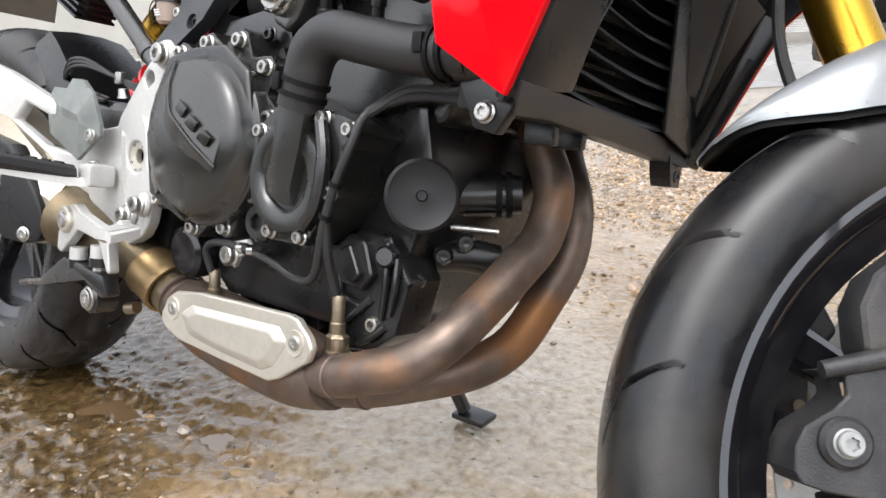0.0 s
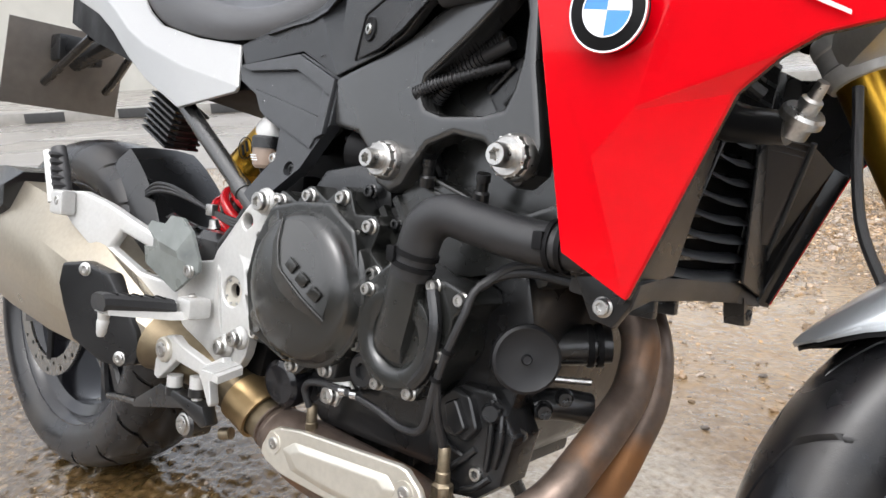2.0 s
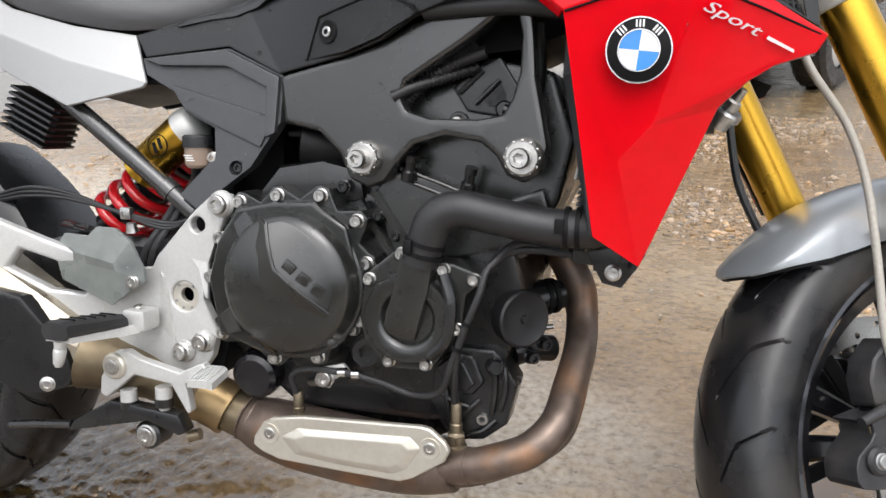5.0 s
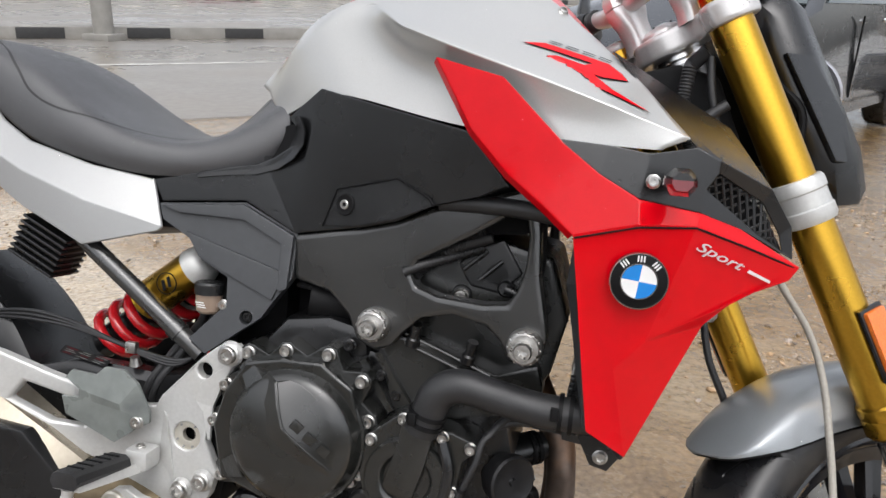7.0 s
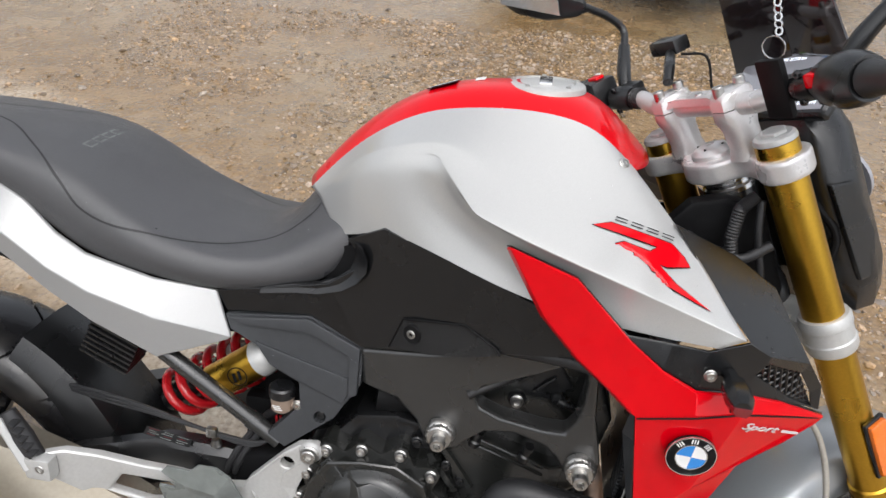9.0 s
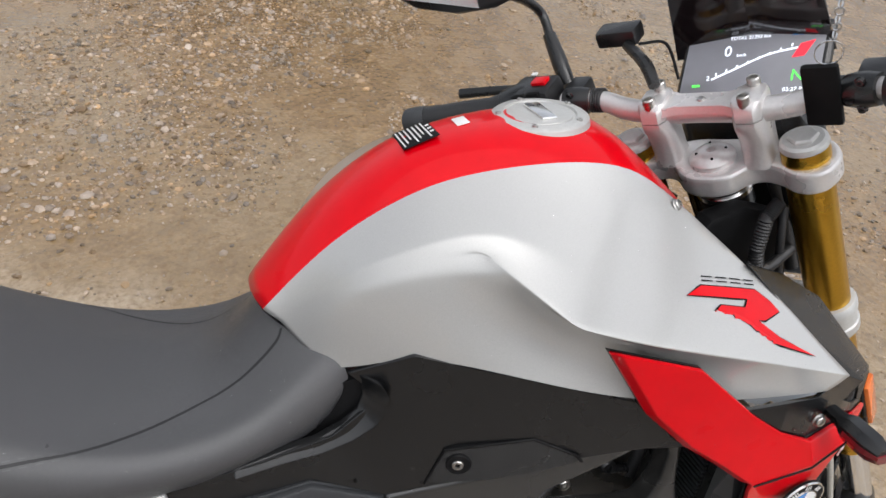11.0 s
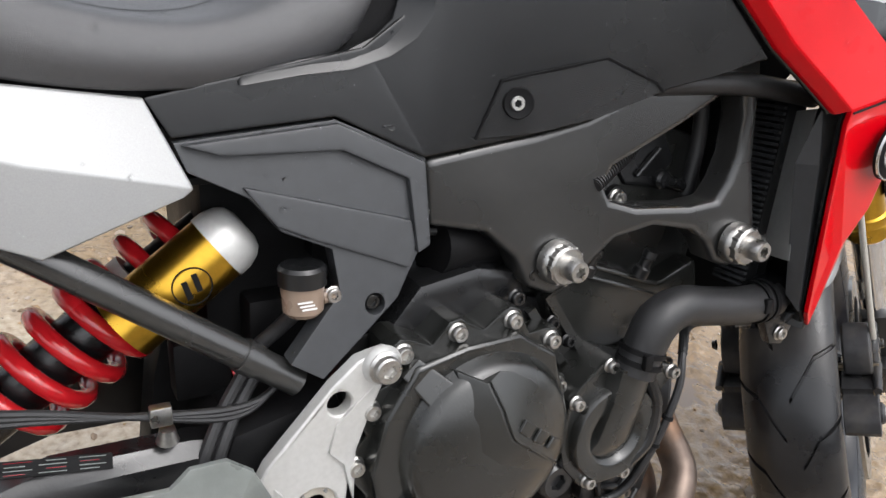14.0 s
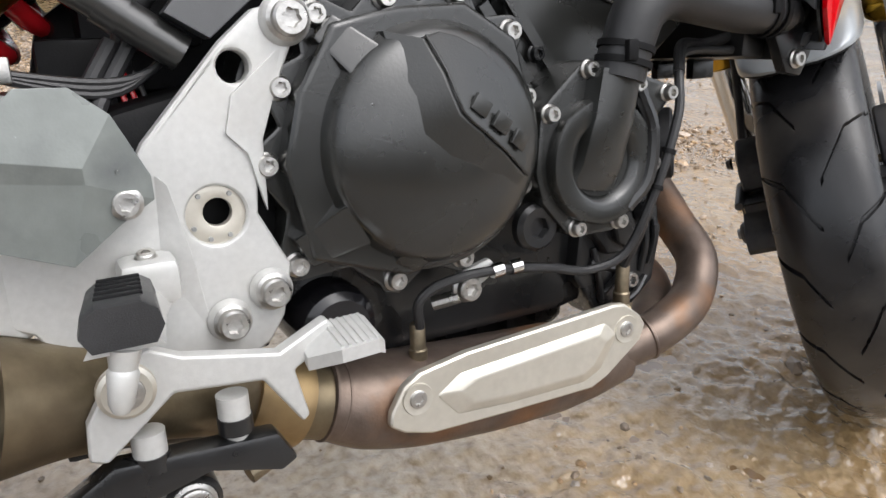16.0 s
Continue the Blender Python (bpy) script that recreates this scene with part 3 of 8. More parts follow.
# steering: forks, bars and front wheel turned to the left about the raked head axis
RAKE, STEER = radians(27.5), radians(35.0)
ax_s = V((-math.sin(RAKE), 0, math.cos(RAKE)))
ax_f0 = V((math.cos(RAKE), 0, math.sin(RAKE)))
ax_f = ax_f0 * math.cos(STEER) + V((0, 1, 0)) * math.sin(STEER)
ax_l = -ax_f0 * math.sin(STEER) + V((0, 1, 0)) * math.cos(STEER)
HEAD = V((1.152, 0, 1.016))
TURNED = Matrix.Translation(HEAD) @ Matrix((ax_f, ax_l, ax_s)).transposed().to_4x4()


def st(f, l, s):
    return TURNED @ V((f, l, s))


def turned(bm):
    return moved(bm, TURNED)


# -- wheels --
def tread_lean(a):
    """How far a tread cut has run round the tyre, in pitches, at a distance a (0 to 1) from the crown."""
    return 1.5 * a if a < 0.40 else 0.60 + 0.45 * (min(a, 0.95) - 0.40)


def tyre_mesh(R, half, rim_r, count, way=1, per=68):
    """A tyre round the y axis; its mesh runs along the slanted, bent tread cuts."""
    prof, m, n = [], 60, count * per
    for i in range(m + 1):
        u = -1 + 2 * i / m
        prof.append((u, R - (R - rim_r) * 0.52 * abs(u) ** 2.3, half * math.sin(u * math.pi / 2 * 0.985)))
    side = [(rim_r, 0.80), (rim_r + 0.006, 0.88), (rim_r + 0.20 * (R - rim_r), 0.955), (rim_r + 0.36 * (R - rim_r), 0.992)]
    rows = [(-2, r, -half * w) for r, w in side] + prof + [(2, r, half * w) for r, w in side[::-1]]
    verts, faces = [], []
    for k in range(n):
        for u, r, y in rows:
            a = abs(u)
            th = 2 * math.pi * k / n - way * tread_lean(a) * 2 * math.pi / count
            turn = k + (per // 2 if u > 0 else 0)
            lo, hi = ((0.04, 0.88), (0.14, 0.96))[(turn // per) % 2]
            col = turn % per
            if lo < a < hi and col < (4 if a < hi - 0.08 else 2):
                r = r - (0.0055 if 0 < col < 3 or a < hi - 0.08 else 0.003)
            verts.append((r * math.sin(th), y, r * math.cos(th)))
    c = len(rows)
    for k in range(n):
        a, b = k * c, ((k + 1) % n) * c
        for i in range(c - 1):
            faces.append((a + i, a + i + 1, b + i + 1, b + i))
    return verts, faces


def put_mesh(name, verts, faces, m, parent, matrix, label="", smooth=40):
    me = bpy.data.meshes.new(name)
    me.from_pydata(verts, [], faces)
    me.transform(matrix)
    for poly in me.polygons:
        poly.use_smooth = True
    me.set_sharp_from_angle(angle=radians(smooth))
    me.materials.append(m)
    ob = new(name, me)
    ob.parent = parent
    return tagged(ob, label)


def rim_profile(r, half):
    return [(r, half), (r - 0.004, half), (r - 0.012, half - 0.006), (r - 0.017, half - 0.016), (r - 0.035, half - 0.026), (r - 0.036, -half + 0.026), (r - 0.017, -half + 0.016),
            (r - 0.012, -half + 0.006), (r - 0.004, -half), (r, -half), (r - 0.006, -half + 0.012), (r - 0.022, -half + 0.03), (r - 0.022, half - 0.03), (r - 0.006, half - 0.012)]


def disc_mesh(r_out, r_in, y, th, holes=28):
    loops = [ring_hole(0, 0, r_out, 72), ring_hole(0, 0, r_in, 48)]
    for k in range(holes):
        a = 2 * math.pi * k / holes
        rr = r_in + (r_out - r_in) * (0.3 + 0.4 * (k % 2))
        loops.append(ring_hole(rr * math.cos(a), rr * math.sin(a), 0.0042, 8))
    return slab(loops[0], y - th / 2, th, 0, loops[1:])


def wheel(name, R, half, rim_r, rim_half, matrix, discs, disc_r, count, label, way=1, phase=0.3):
    verts, faces = tyre_mesh(R, half, rim_r, count, way)
    rim = pt(name, moved(lathe(rim_profile(rim_r + 0.003, rim_half), (0, 0, 0), (0, 1, 0), 96, closed=True), matrix), M_RIM, label)
    put_mesh("tyre", verts, faces, M_TYRE, rim, matrix, "wet muddy black road tyre with slanted grooves")
    for sgn in (-1, 1):
        edge = lathe([(rim_r + 0.0045, sgn * (rim_half - 0.001)), (rim_r + 0.0045, sgn * (rim_half + 0.0012)), (rim_r - 0.001, sgn * (rim_half + 0.0012)), (rim_r - 0.001, sgn * (rim_half - 0.001))],
                     (0, 0, 0), (0, 1, 0), 96, closed=True)
        part("rim_edge", moved(edge, matrix), M_RIMLINE, rim)
    for k in range(5):
        for off in (-0.16, 0.16):
            a = 2 * math.pi * k / 5 + phase
            p0 = V((0.045 * math.sin(a), 0, 0.045 * math.cos(a)))
            p1 = V(((rim_r - 0.033) * math.sin(a + off), 0, (rim_r - 0.033) * math.cos(a + off)))
            d = (p1 - p0).normalized()
            side = V((d.z, 0, -d.x))
            rings = []
            for t, w, dep in ((0, 0.016, 0.020), (0.5, 0.010, 0.016), (1, 0.015, 0.014)):
                c = p0.lerp(p1, t)
                rings.append([c + side * sx * w + V((0, sy * dep, 0)) for sx, sy in ((-1, -0.6), (-0.6, -1), (0.6, -1), (1, -0.6), (1, 0.6), (0.6, 1), (-0.6, 1), (-1, 0.6))])
            part("spoke", moved(loft(rings), matrix), M_RIM, rim)
    part("hub", moved(lathe([(0.0, -0.05), (0.035, -0.05), (0.05, -0.03), (0.05, 0.03), (0.035, 0.05), (0.0, 0.05)], (0, 0, 0), (0, 1, 0), 32), matrix), M_RIM, rim)
    for y in discs:
        part("brake_disc", moved(disc_mesh(disc_r, disc_r - 0.032, y, 0.005), matrix), M_DISC, rim, "drilled steel brake disc")
        arms = [lathe([(0.030, y - 0.003), (0.052, y - 0.003), (0.052, y + 0.003), (0.030, y + 0.003)], (0, 0, 0), (0, 1, 0), 24, closed=True)]
        for k in range(5):
            arms.append(moved(block((0, y, (0.045 + disc_r - 0.030) / 2), (0.020, 0.006, disc_r - 0.070), 0.002), Matrix.Rotation(2 * math.pi * k / 5 + 0.6, 4, "Y")))
        part("disc_carrier", moved(join(*arms), matrix), M_DARK, rim)
    return rim


AXLE = (-0.048, 0.0, -0.801)
wheel("front_wheel", 0.300, 0.060, 0.2285, 0.050, TURNED @ Matrix.Translation(AXLE) @ Matrix.Rotation(RAKE, 4, "Y"), (-0.073, 0.073), 0.158, 18, "gloss black cast front wheel", way=-1, phase=-0.131)
wheel("rear_wheel", 0.315, 0.090, 0.2285, 0.072, Matrix.Translation((-0.02, -0.04, 0.312)), (-0.105,), 0.132, 18, "gloss black cast rear wheel")

# -- forks --
for sgn in (-1, 1):
    l = 0.103 * sgn
    leg = pt("fork_leg", turned(lathe([(0.0, 0.016), (0.020, 0.016), (0.0255, 0.014), (0.0262, 0.005), (0.0262, -0.515), (0.029, -0.518), (0.0295, -0.528), (0.0285, -0.532), (0.0295, -0.536), (0.0295, -0.553), (0.026, -0.557), (0.0, -0.557)],
                                      (-0.004, l, 0), (0, 0, 1), 40)), M_GOLD, "gold anodised upside-down fork leg", smooth=25)
    part("stanchion", turned(lathe([(0.0, -0.55), (0.0215, -0.55), (0.0215, -0.72), (0.0, -0.72)], (-0.004, l, 0), (0, 0, 1), 28)), M_CHROME, leg)
    foot = join(block((-0.012, l, -0.745), (0.05, 0.045, 0.11), 0.012), block((-0.036, l, -0.80), (0.055, 0.04, 0.06), 0.014), block((-0.085, l * 0.93, -0.72), (0.09, 0.018, 0.06), 0.006))
    part("fork_foot", turned(foot), M_ENGINE, leg)
    cl = lathe([(0.0265, -0.232), (0.031, -0.233), (0.0335, -0.238), (0.0335, -0.248), (0.0318, -0.25), (0.0318, -0.268), (0.0335, -0.27), (0.0335, -0.282), (0.031, -0.287), (0.0265, -0.288)], (-0.004, l, 0), (0, 0, 1), 40, closed=True)
    part("lower_clamp", turned(cl), M_ALU, leg, "silver fork clamp")
    cap = lathe([(0.0, 0.0285), (0.0145, 0.0285), (0.0165, 0.0270), (0.0168, 0.0225), (0.0, 0.0225)], (-0.004, l, 0), (0, 0, 1), 6)
    capr = lathe([(0.0, 0.0245), (0.0215, 0.0240), (0.0250, 0.0215), (0.0262, 0.0175), (0.0262, 0.0150), (0.0, 0.0150)], (-0.004, l, 0), (0, 0, 1), 32)
    part("fork_cap", turned(join(capr, cap)), M_ALU, leg, "hexagonal silver fork cap")
    refl = block((0.0, l + sgn * 0.033, -0.443), (0.03, 0.010, 0.082), 0.003)
    part("reflector", turned(refl), M_ORANGE, leg, "amber side reflector")
    part("reflector_frame", turned(block((0.0, l + sgn * 0.029, -0.443), (0.036, 0.006, 0.09), 0.002)), M_BLACKPL, leg)

# lower triple clamp bridge, steering stem and head tube
pt("lower_yoke", turned(join(block((0.0, 0, -0.258), (0.06, 0.20, 0.04), 0.012))), M_ALU)
pt("head_tube", turned(lathe([(0.0, -0.02), (0.026, -0.02), (0.03, -0.03), (0.03, -0.045), (0.033, -0.05), (0.033, -0.20), (0.036, -0.21), (0.036, -0.235), (0.0, -0.235)], (0, 0, 0), (0, 0, 1), 32)), M_BLACKPL)
pt("head_bearing", turned(lathe([(0.0, -0.03), (0.034, -0.03), (0.035, -0.034), (0.035, -0.040), (0.032, -0.043), (0.032, -0.047), (0.035, -0.050), (0.035, -0.056), (0.0, -0.056)], (0, 0, 0), (0, 0, 1), 36)), M_CHROME)


# top yoke: two rings round the fork tubes joined by a bridge
def yoke():
    half = [(0.0, 0.030), (0.030, 0.030), (0.052, 0.024), (0.072, 0.020), (0.088, 0.028), (0.106, 0.033), (0.124, 0.027), (0.136, 0.010), (0.138, -0.008), (0.130, -0.028), (0.114, -0.038), (0.096, -0.036), (0.080, -0.026), (0.060, -0.020), (0.044, -0.026), (0.030, -0.042), (0.014, -0.050), (0.0, -0.051)]
    fine = catmull([(f, l, 0) for l, f in half], 5)
    pts = [(p.y, p.x) for p in fine] + [(-p.y, p.x) for p in fine[-2:0:-1]]
    bm = bmesh.new()
    vs = [bm.verts.new((f, l, -0.002)) for l, f in pts]
    bm.faces.new(vs)
    thicken(bm, (0, 0, -0.030))
    sharp_bevel(bm, 0.007, 40, 4)
    return bm


top_yoke = pt("top_yoke", turned(yoke()), M_FORGED, "silver forged top yoke", weighted=True)
part("stem_nut", turned(lathe([(0.0045, 0.004), (0.0055, 0.0105), (0.012, 0.0100), (0.021, 0.0065), (0.0265, 0.0015), (0.0275, -0.003), (0.0275, -0.010), (0, -0.010), (0, 0.002)], (-0.012, 0, 0.002), (0, 0, 1), 40)), M_FORGED, top_yoke, "domed silver steering stem nut")
for k in range(4):
    part("nut_hole", turned(lathe([(0, 0.0006), (0.0016, 0.0006), (0.0016, -0.002), (0, -0.002)], (-0.012 + 0.017 * math.cos(k * 1.57 + 0.4), 0.017 * math.sin(k * 1.57 + 0.4), 0.0108), (0, 0, 1), 10)), M_DARK, top_yoke)
for sgn in (-1, 1):
    feet = loft([[(f0 - d0, 0.055 * sgn + w, s0) for d0, w in ((-df, -0.010), (-df * 0.7, -0.016), (df * 0.7, -0.016), (df, -0.010), (df, 0.010), (df * 0.7, 0.016), (-df * 0.7, 0.016), (-df, 0.010))] for f0, s0, df in ((-0.002, -0.006, 0.024), (-0.003, 0.010, 0.019), (-0.005, 0.034, 0.020), (-0.006, 0.052, 0.027), (-0.006, 0.063, 0.027))])
    part("bar_riser", turned(feet), M_FORGED, top_yoke, "silver handlebar riser", smooth=50)
    part("bar_clamp", turned(loft([[(-0.006 - d0, 0.055 * sgn + w, s0) for d0, w in ((-df, -0.010), (-df * 0.7, -0.0155), (df * 0.7, -0.0155), (df, -0.010), (df, 0.010), (df * 0.7, 0.0155), (-df * 0.7, 0.0155), (-df, 0.010))] for s0, df in ((0.0645, 0.027), (0.076, 0.0265), (0.083, 0.023), (0.086, 0.017))])), M_FORGED, top_yoke, "silver handlebar clamp half", smooth=50)
    for f in (-0.023, 0.012):
        part("clamp_bolt", turned(lathe([(0, 0.090), (0.004, 0.090), (0.0045, 0.0945), (0.006, 0.0950), (0.0072, 0.0935), (0.0072, 0.080), (0, 0.080)], (f, 0.055 * sgn, 0), (0, 0, 1), 16)), M_BOLT, top_yoke)
part("clamp_bridge", turned(loft([[(-0.006 + f0, l0, s0) for f0, s0 in ((-w, 0.070), (-w * 0.85, 0.080), (w * 0.85, 0.080), (w, 0.070))] for l0, w in ((-0.045, 0.024), (-0.028, 0.016), (0.028, 0.016), (0.045, 0.024))])), M_FORGED, top_yoke, smooth=40)
part("bridge_screw", turned(lathe([(0, 0.002), (0.003, 0.002), (0.0045, 0.0015), (0.005, 0.0), (0, 0)], (-0.006, 0, 0.080), (0, 0, 1), 16)), M_BOLT, top_yoke)

# -- handlebar --
bar_pts = [(-0.072, 0.398, 0.105), (-0.040, 0.30, 0.097), (-0.008, 0.20, 0.086), (0.006, 0.14, 0.076), (0.0, 0.10, 0.066), (-0.006, 0.06, 0.064), (-0.006, 0.0, 0.064)]
bar_pts += [(f, -l, s) for f, l, s in bar_pts[-2::-1]]
bar = pt("handlebar", turned(tube(bar_pts, [0.0105, 0.0105, 0.011, 0.0125, 0.014, 0.014, 0.014, 0.014, 0.014, 0.0125, 0.011, 0.0105, 0.0105], 20, 8)), M_FORGED, "tapered silver aluminium handlebar")


def along(sgn, a, b, r, n=20):
    """A sleeve on the bar between two distances from its middle."""
    src = [V(p) for p in bar_pts[:4]]
    ls = [p.y for p in src]
    def at(l):
        return V((float(np.interp(l, ls[::-1], [p.x for p in src][::-1])), sgn * l, float(np.interp(l, ls[::-1], [p.z for p in src][::-1]))))
    k = len(r) if not isinstance(r, (int, float)) else 2
    return turned(tube([at(a + (b - a) * i / (k - 1)) for i in range(k)], r, n, 1))


for sgn in (-1, 1):
    part("grip", along(sgn, 0.265, 0.372, [0.0195, 0.0165, 0.0165, 0.0168, 0.0168, 0.0165, 0.0165, 0.0172, 0.0172]), M_HOSE, bar, "ribbed black rubber grip")
    part("bar_end", along(sgn, 0.372, 0.4015, [0.0185, 0.0195, 0.0195, 0.0180]), M_GREYPL, bar, "grey bar end weight")
    part("switch_housing", along(sgn, 0.192, 0.262, [0.020, 0.026, 0.029, 0.030, 0.028, 0.023], 20), M_BLACKPL, bar, "black switch pod")
    part("lever_clamp", along(sgn, 0.150, 0.182, [0.0165, 0.0185, 0.0185, 0.0165], 16), M_BLACKPL, bar)
    part("clamp_block", turned(block((0.020, 0.172 * sgn, 0.082), (0.036, 0.030, 0.026), 0.006)), M_BLACKPL, bar)
    for s0 in (0.066, 0.098):
        bolt(bar, st(-0.012, 0.166 * sgn, s0), 0.0042, 0.004, axis=-ax_f, m=M_ENGINE)
    for k in range(5):
        part("cable_boot", along(sgn, 0.131 + 0.0035 * k, 0.1335 + 0.0035 * k, [0.0150, 0.0160, 0.0150], 14), M_HOSE, bar)
    part("switch_face", turned(block((-0.022, 0.224 * sgn, 0.089), (0.020, 0.050, 0.044), 0.006)), M_BLACKPL, bar)
    lev = [(0.040, 0.19 * sgn, 0.066), (0.060, 0.24 * sgn, 0.062), (0.058, 0.32 * sgn, 0.066), (0.045, 0.40 * sgn, 0.072)]
    part("lever", turned(tube(lev, [0.011, 0.009, 0.007, 0.008], 12, 6, flat=0.7)), M_BLACKPL, bar, "black hand lever")
    mir = pt("mirror_stem", turned(join(tube([(0.026, 0.19 * sgn, 0.088), (0.045, 0.205 * sgn, 0.112), (0.075, 0.228 * sgn, 0.138)], [0.010, 0.011, 0.009], 14, 4), tube([(0.070, 0.224 * sgn, 0.134), (0.092, 0.24 * sgn, 0.160), (0.075, 0.243 * sgn, 0.190), (0.038, 0.243 * sgn, 0.222)], 0.0062, 12, 6))), M_BLACKPL, "black mirror stem")
    rings = []
    for t, w, h, dd in ((0, 0.012, 0.010, 0.0), (0.15, 0.03, 0.022, 0.01), (0.5, 0.045, 0.036, 0.018), (0.85, 0.04, 0.036, 0.014), (1.0, 0.026, 0.026, 0.006)):
        c = V((0.040, 0.24 * sgn, 0.222)).lerp(V((-0.02, 0.36 * sgn, 0.290)), t)
        rings.append([c + V((dd * (1 if k in (2, 3, 4) else -0.3), 0, 0)) + V((0.3 * h * math.cos(2 * math.pi * k / 12), 0, h * math.sin(2 * math.pi * k / 12))) for k in range(12)])
    part("mirror_head", turned(loft(rings)), M_BLACKPL, mir, "black mirror housing")
    glass = [V(q) for q in ((0.012, 0.262 * sgn, 0.262), (-0.034, 0.350 * sgn, 0.312), (-0.036, 0.352 * sgn, 0.272), (0.008, 0.268 * sgn, 0.222))]
    part("mirror_glass", turned(facets(glass, [(0, 1, 2, 3)], 0.002, 0, inward=(1, 0, 0))), M_CHROME, mir, "plain mirror glass")

pod = part("switch_box", turned(block((-0.012, 0.214, 0.096), (0.046, 0.062, 0.044), 0.009)), M_BLACKPL, bar, "black left switch box")
for l, tall in ((0.231, 0.0), (0.203, 0.004)):
    part("rocker", turned(block((-0.034, l, 0.104 + tall), (0.008, 0.020, 0.022), 0.004)), M_DARK, pod)
    for k in range(2):
        part("switch_mark", turned(block((-0.0383, l, 0.101 + tall + 0.006 * k), (0.0008, 0.010, 0.0018), 0)), M_WHITE, pod)
part("hazard_button", turned(block((-0.010, 0.203, 0.1195), (0.016, 0.022, 0.006), 0.0025)), M_RED, pod, "red hazard light button")
part("button_mark", turned(block((0.008, 0.222, 0.1195), (0.006, 0.008, 0.002), 0)), M_WHITE, pod)
for k in range(4):
    part("grip_ridge", along(1, 0.254 + 0.003 * k, 0.2555 + 0.003 * k, [0.0215, 0.0215], 16), M_GREYPL, bar)

# -- fuel tank --
def opposite(p, sgn):
    """The same point on the other flank when sgn is -1; the middle plane leans a little."""
    x, y, z = p
    d = y - (-0.055 + 0.065 * z)
    return (x, y, z) if sgn > 0 else (x, y - 2 * d, z + 0.13 * d)


def mirror_rows(rows):
    return [[(x, -y, z) for x, y, z in r] for r in rows]


R0 = [(0.655, -0.098, 0.862), (0.690, -0.120, 0.874), (0.731, -0.147, 0.899), (0.80, -0.176, 0.888), (0.86, -0.200, 0.875), (0.933, -0.225, 0.861), (1.041, -0.246, 0.853), (1.143, -0.256, 0.852)]
R1 = [(0.640, -0.083, 0.876), (0.678, -0.118, 0.912), (0.724, -0.143, 0.938), (0.785, -0.158, 0.945), (0.845, -0.176, 0.932), (0.93, -0.218, 0.905), (1.03, -0.244, 0.880), (1.150, -0.257, 0.857)]
RU = [(0.630, -0.073, 0.884), (0.670, -0.113, 0.941), (0.722, -0.139, 0.974), (0.786, -0.152, 0.988), (0.848, -0.196, 0.954), (0.93, -0.234, 0.928), (1.03, -0.248, 0.901), (1.160, -0.256, 0.861)]
R2 = [(0.624, -0.066, 0.890), (0.668, -0.1085, 0.955), (0.724, -0.1355, 0.990), (0.791, -0.147, 1.007), (0.852, -0.2350, 0.966), (0.93, -0.2470, 0.941), (1.03, -0.2525, 0.9125), (1.170, -0.2545, 0.866)]
RA1 = [(0.616, -0.057, 0.898), (0.668, -0.094, 0.968), (0.724, -0.1270, 1.0025), (0.806, -0.138, 1.0275), (0.864, -0.174, 0.999), (0.945, -0.196, 0.972), (1.04, -0.210, 0.942), (1.143, -0.224, 0.895)]
R3 = [(0.608, -0.050, 0.902), (0.668, -0.074, 0.977), (0.733, -0.094, 1.019), (0.806, -0.104, 1.039), (0.880, -0.136, 1.024), (0.955, -0.152, 1.002), (1.045, -0.166, 0.968), (1.112, -0.186, 0.934)]
R4 = [(0.600, -0.043, 0.907), (0.668, -0.055, 0.985), (0.745, -0.068, 1.034), (0.80, -0.071, 1.049), (0.87, -0.081, 1.058), (0.93, -0.087, 1.058), (0.985, -0.090, 1.046), (1.035, -0.110, 1.005)]
TOP = [R4,
       [(0.592, -0.022, 0.912), (0.663, -0.030, 0.998), (0.742, -0.036, 1.050), (0.80, -0.040, 1.068), (0.87, -0.043, 1.077), (0.93, -0.046, 1.076), (0.990, -0.050, 1.064), (1.058, -0.058, 0.996)],
       [(0.590, 0.0, 0.913), (0.662, 0.0, 1.002), (0.742, 0.0, 1.054), (0.80, 0.0, 1.072), (0.87, 0.0, 1.081), (0.93, 0.0, 1.080), (0.992, 0.0, 1.069), (1.064, 0.0, 0.996)]]
TOP = TOP + [[(x, -y, z) for x, y, z in r] for r in TOP[1::-1]]
skin("tank_top", TOP, M_RED, bike, "glossy red fuel tank top with rain drops", up=(0, 0, 1), creases=[(0, 0, 7, 1.0), (4, 0, 7, 1.0)])
FLANK = [R0, R1, RU, R2, RA1, R3, R4]
for rows, nm in ((FLANK, "tank_side"), (mirror_rows(FLANK), "tank_side")):
    skin(nm, rows, M_SILVER, bike, "silver painted tank side with a sharp wing crease", creases=[(3, 3, 4, 0.8), (3, 4, 7, 0.9), (4, 0, 1, 0.4), (4, 1, 3, 0.75), (4, 3, 4, 0.6), (0, 0, 7, 1.0), (6, 0, 7, 1.0)], up=(0, rows[0][3][1], 0.05), levels=4, corners=[(3, 3, 0.6), (3, 4, 0.55)])

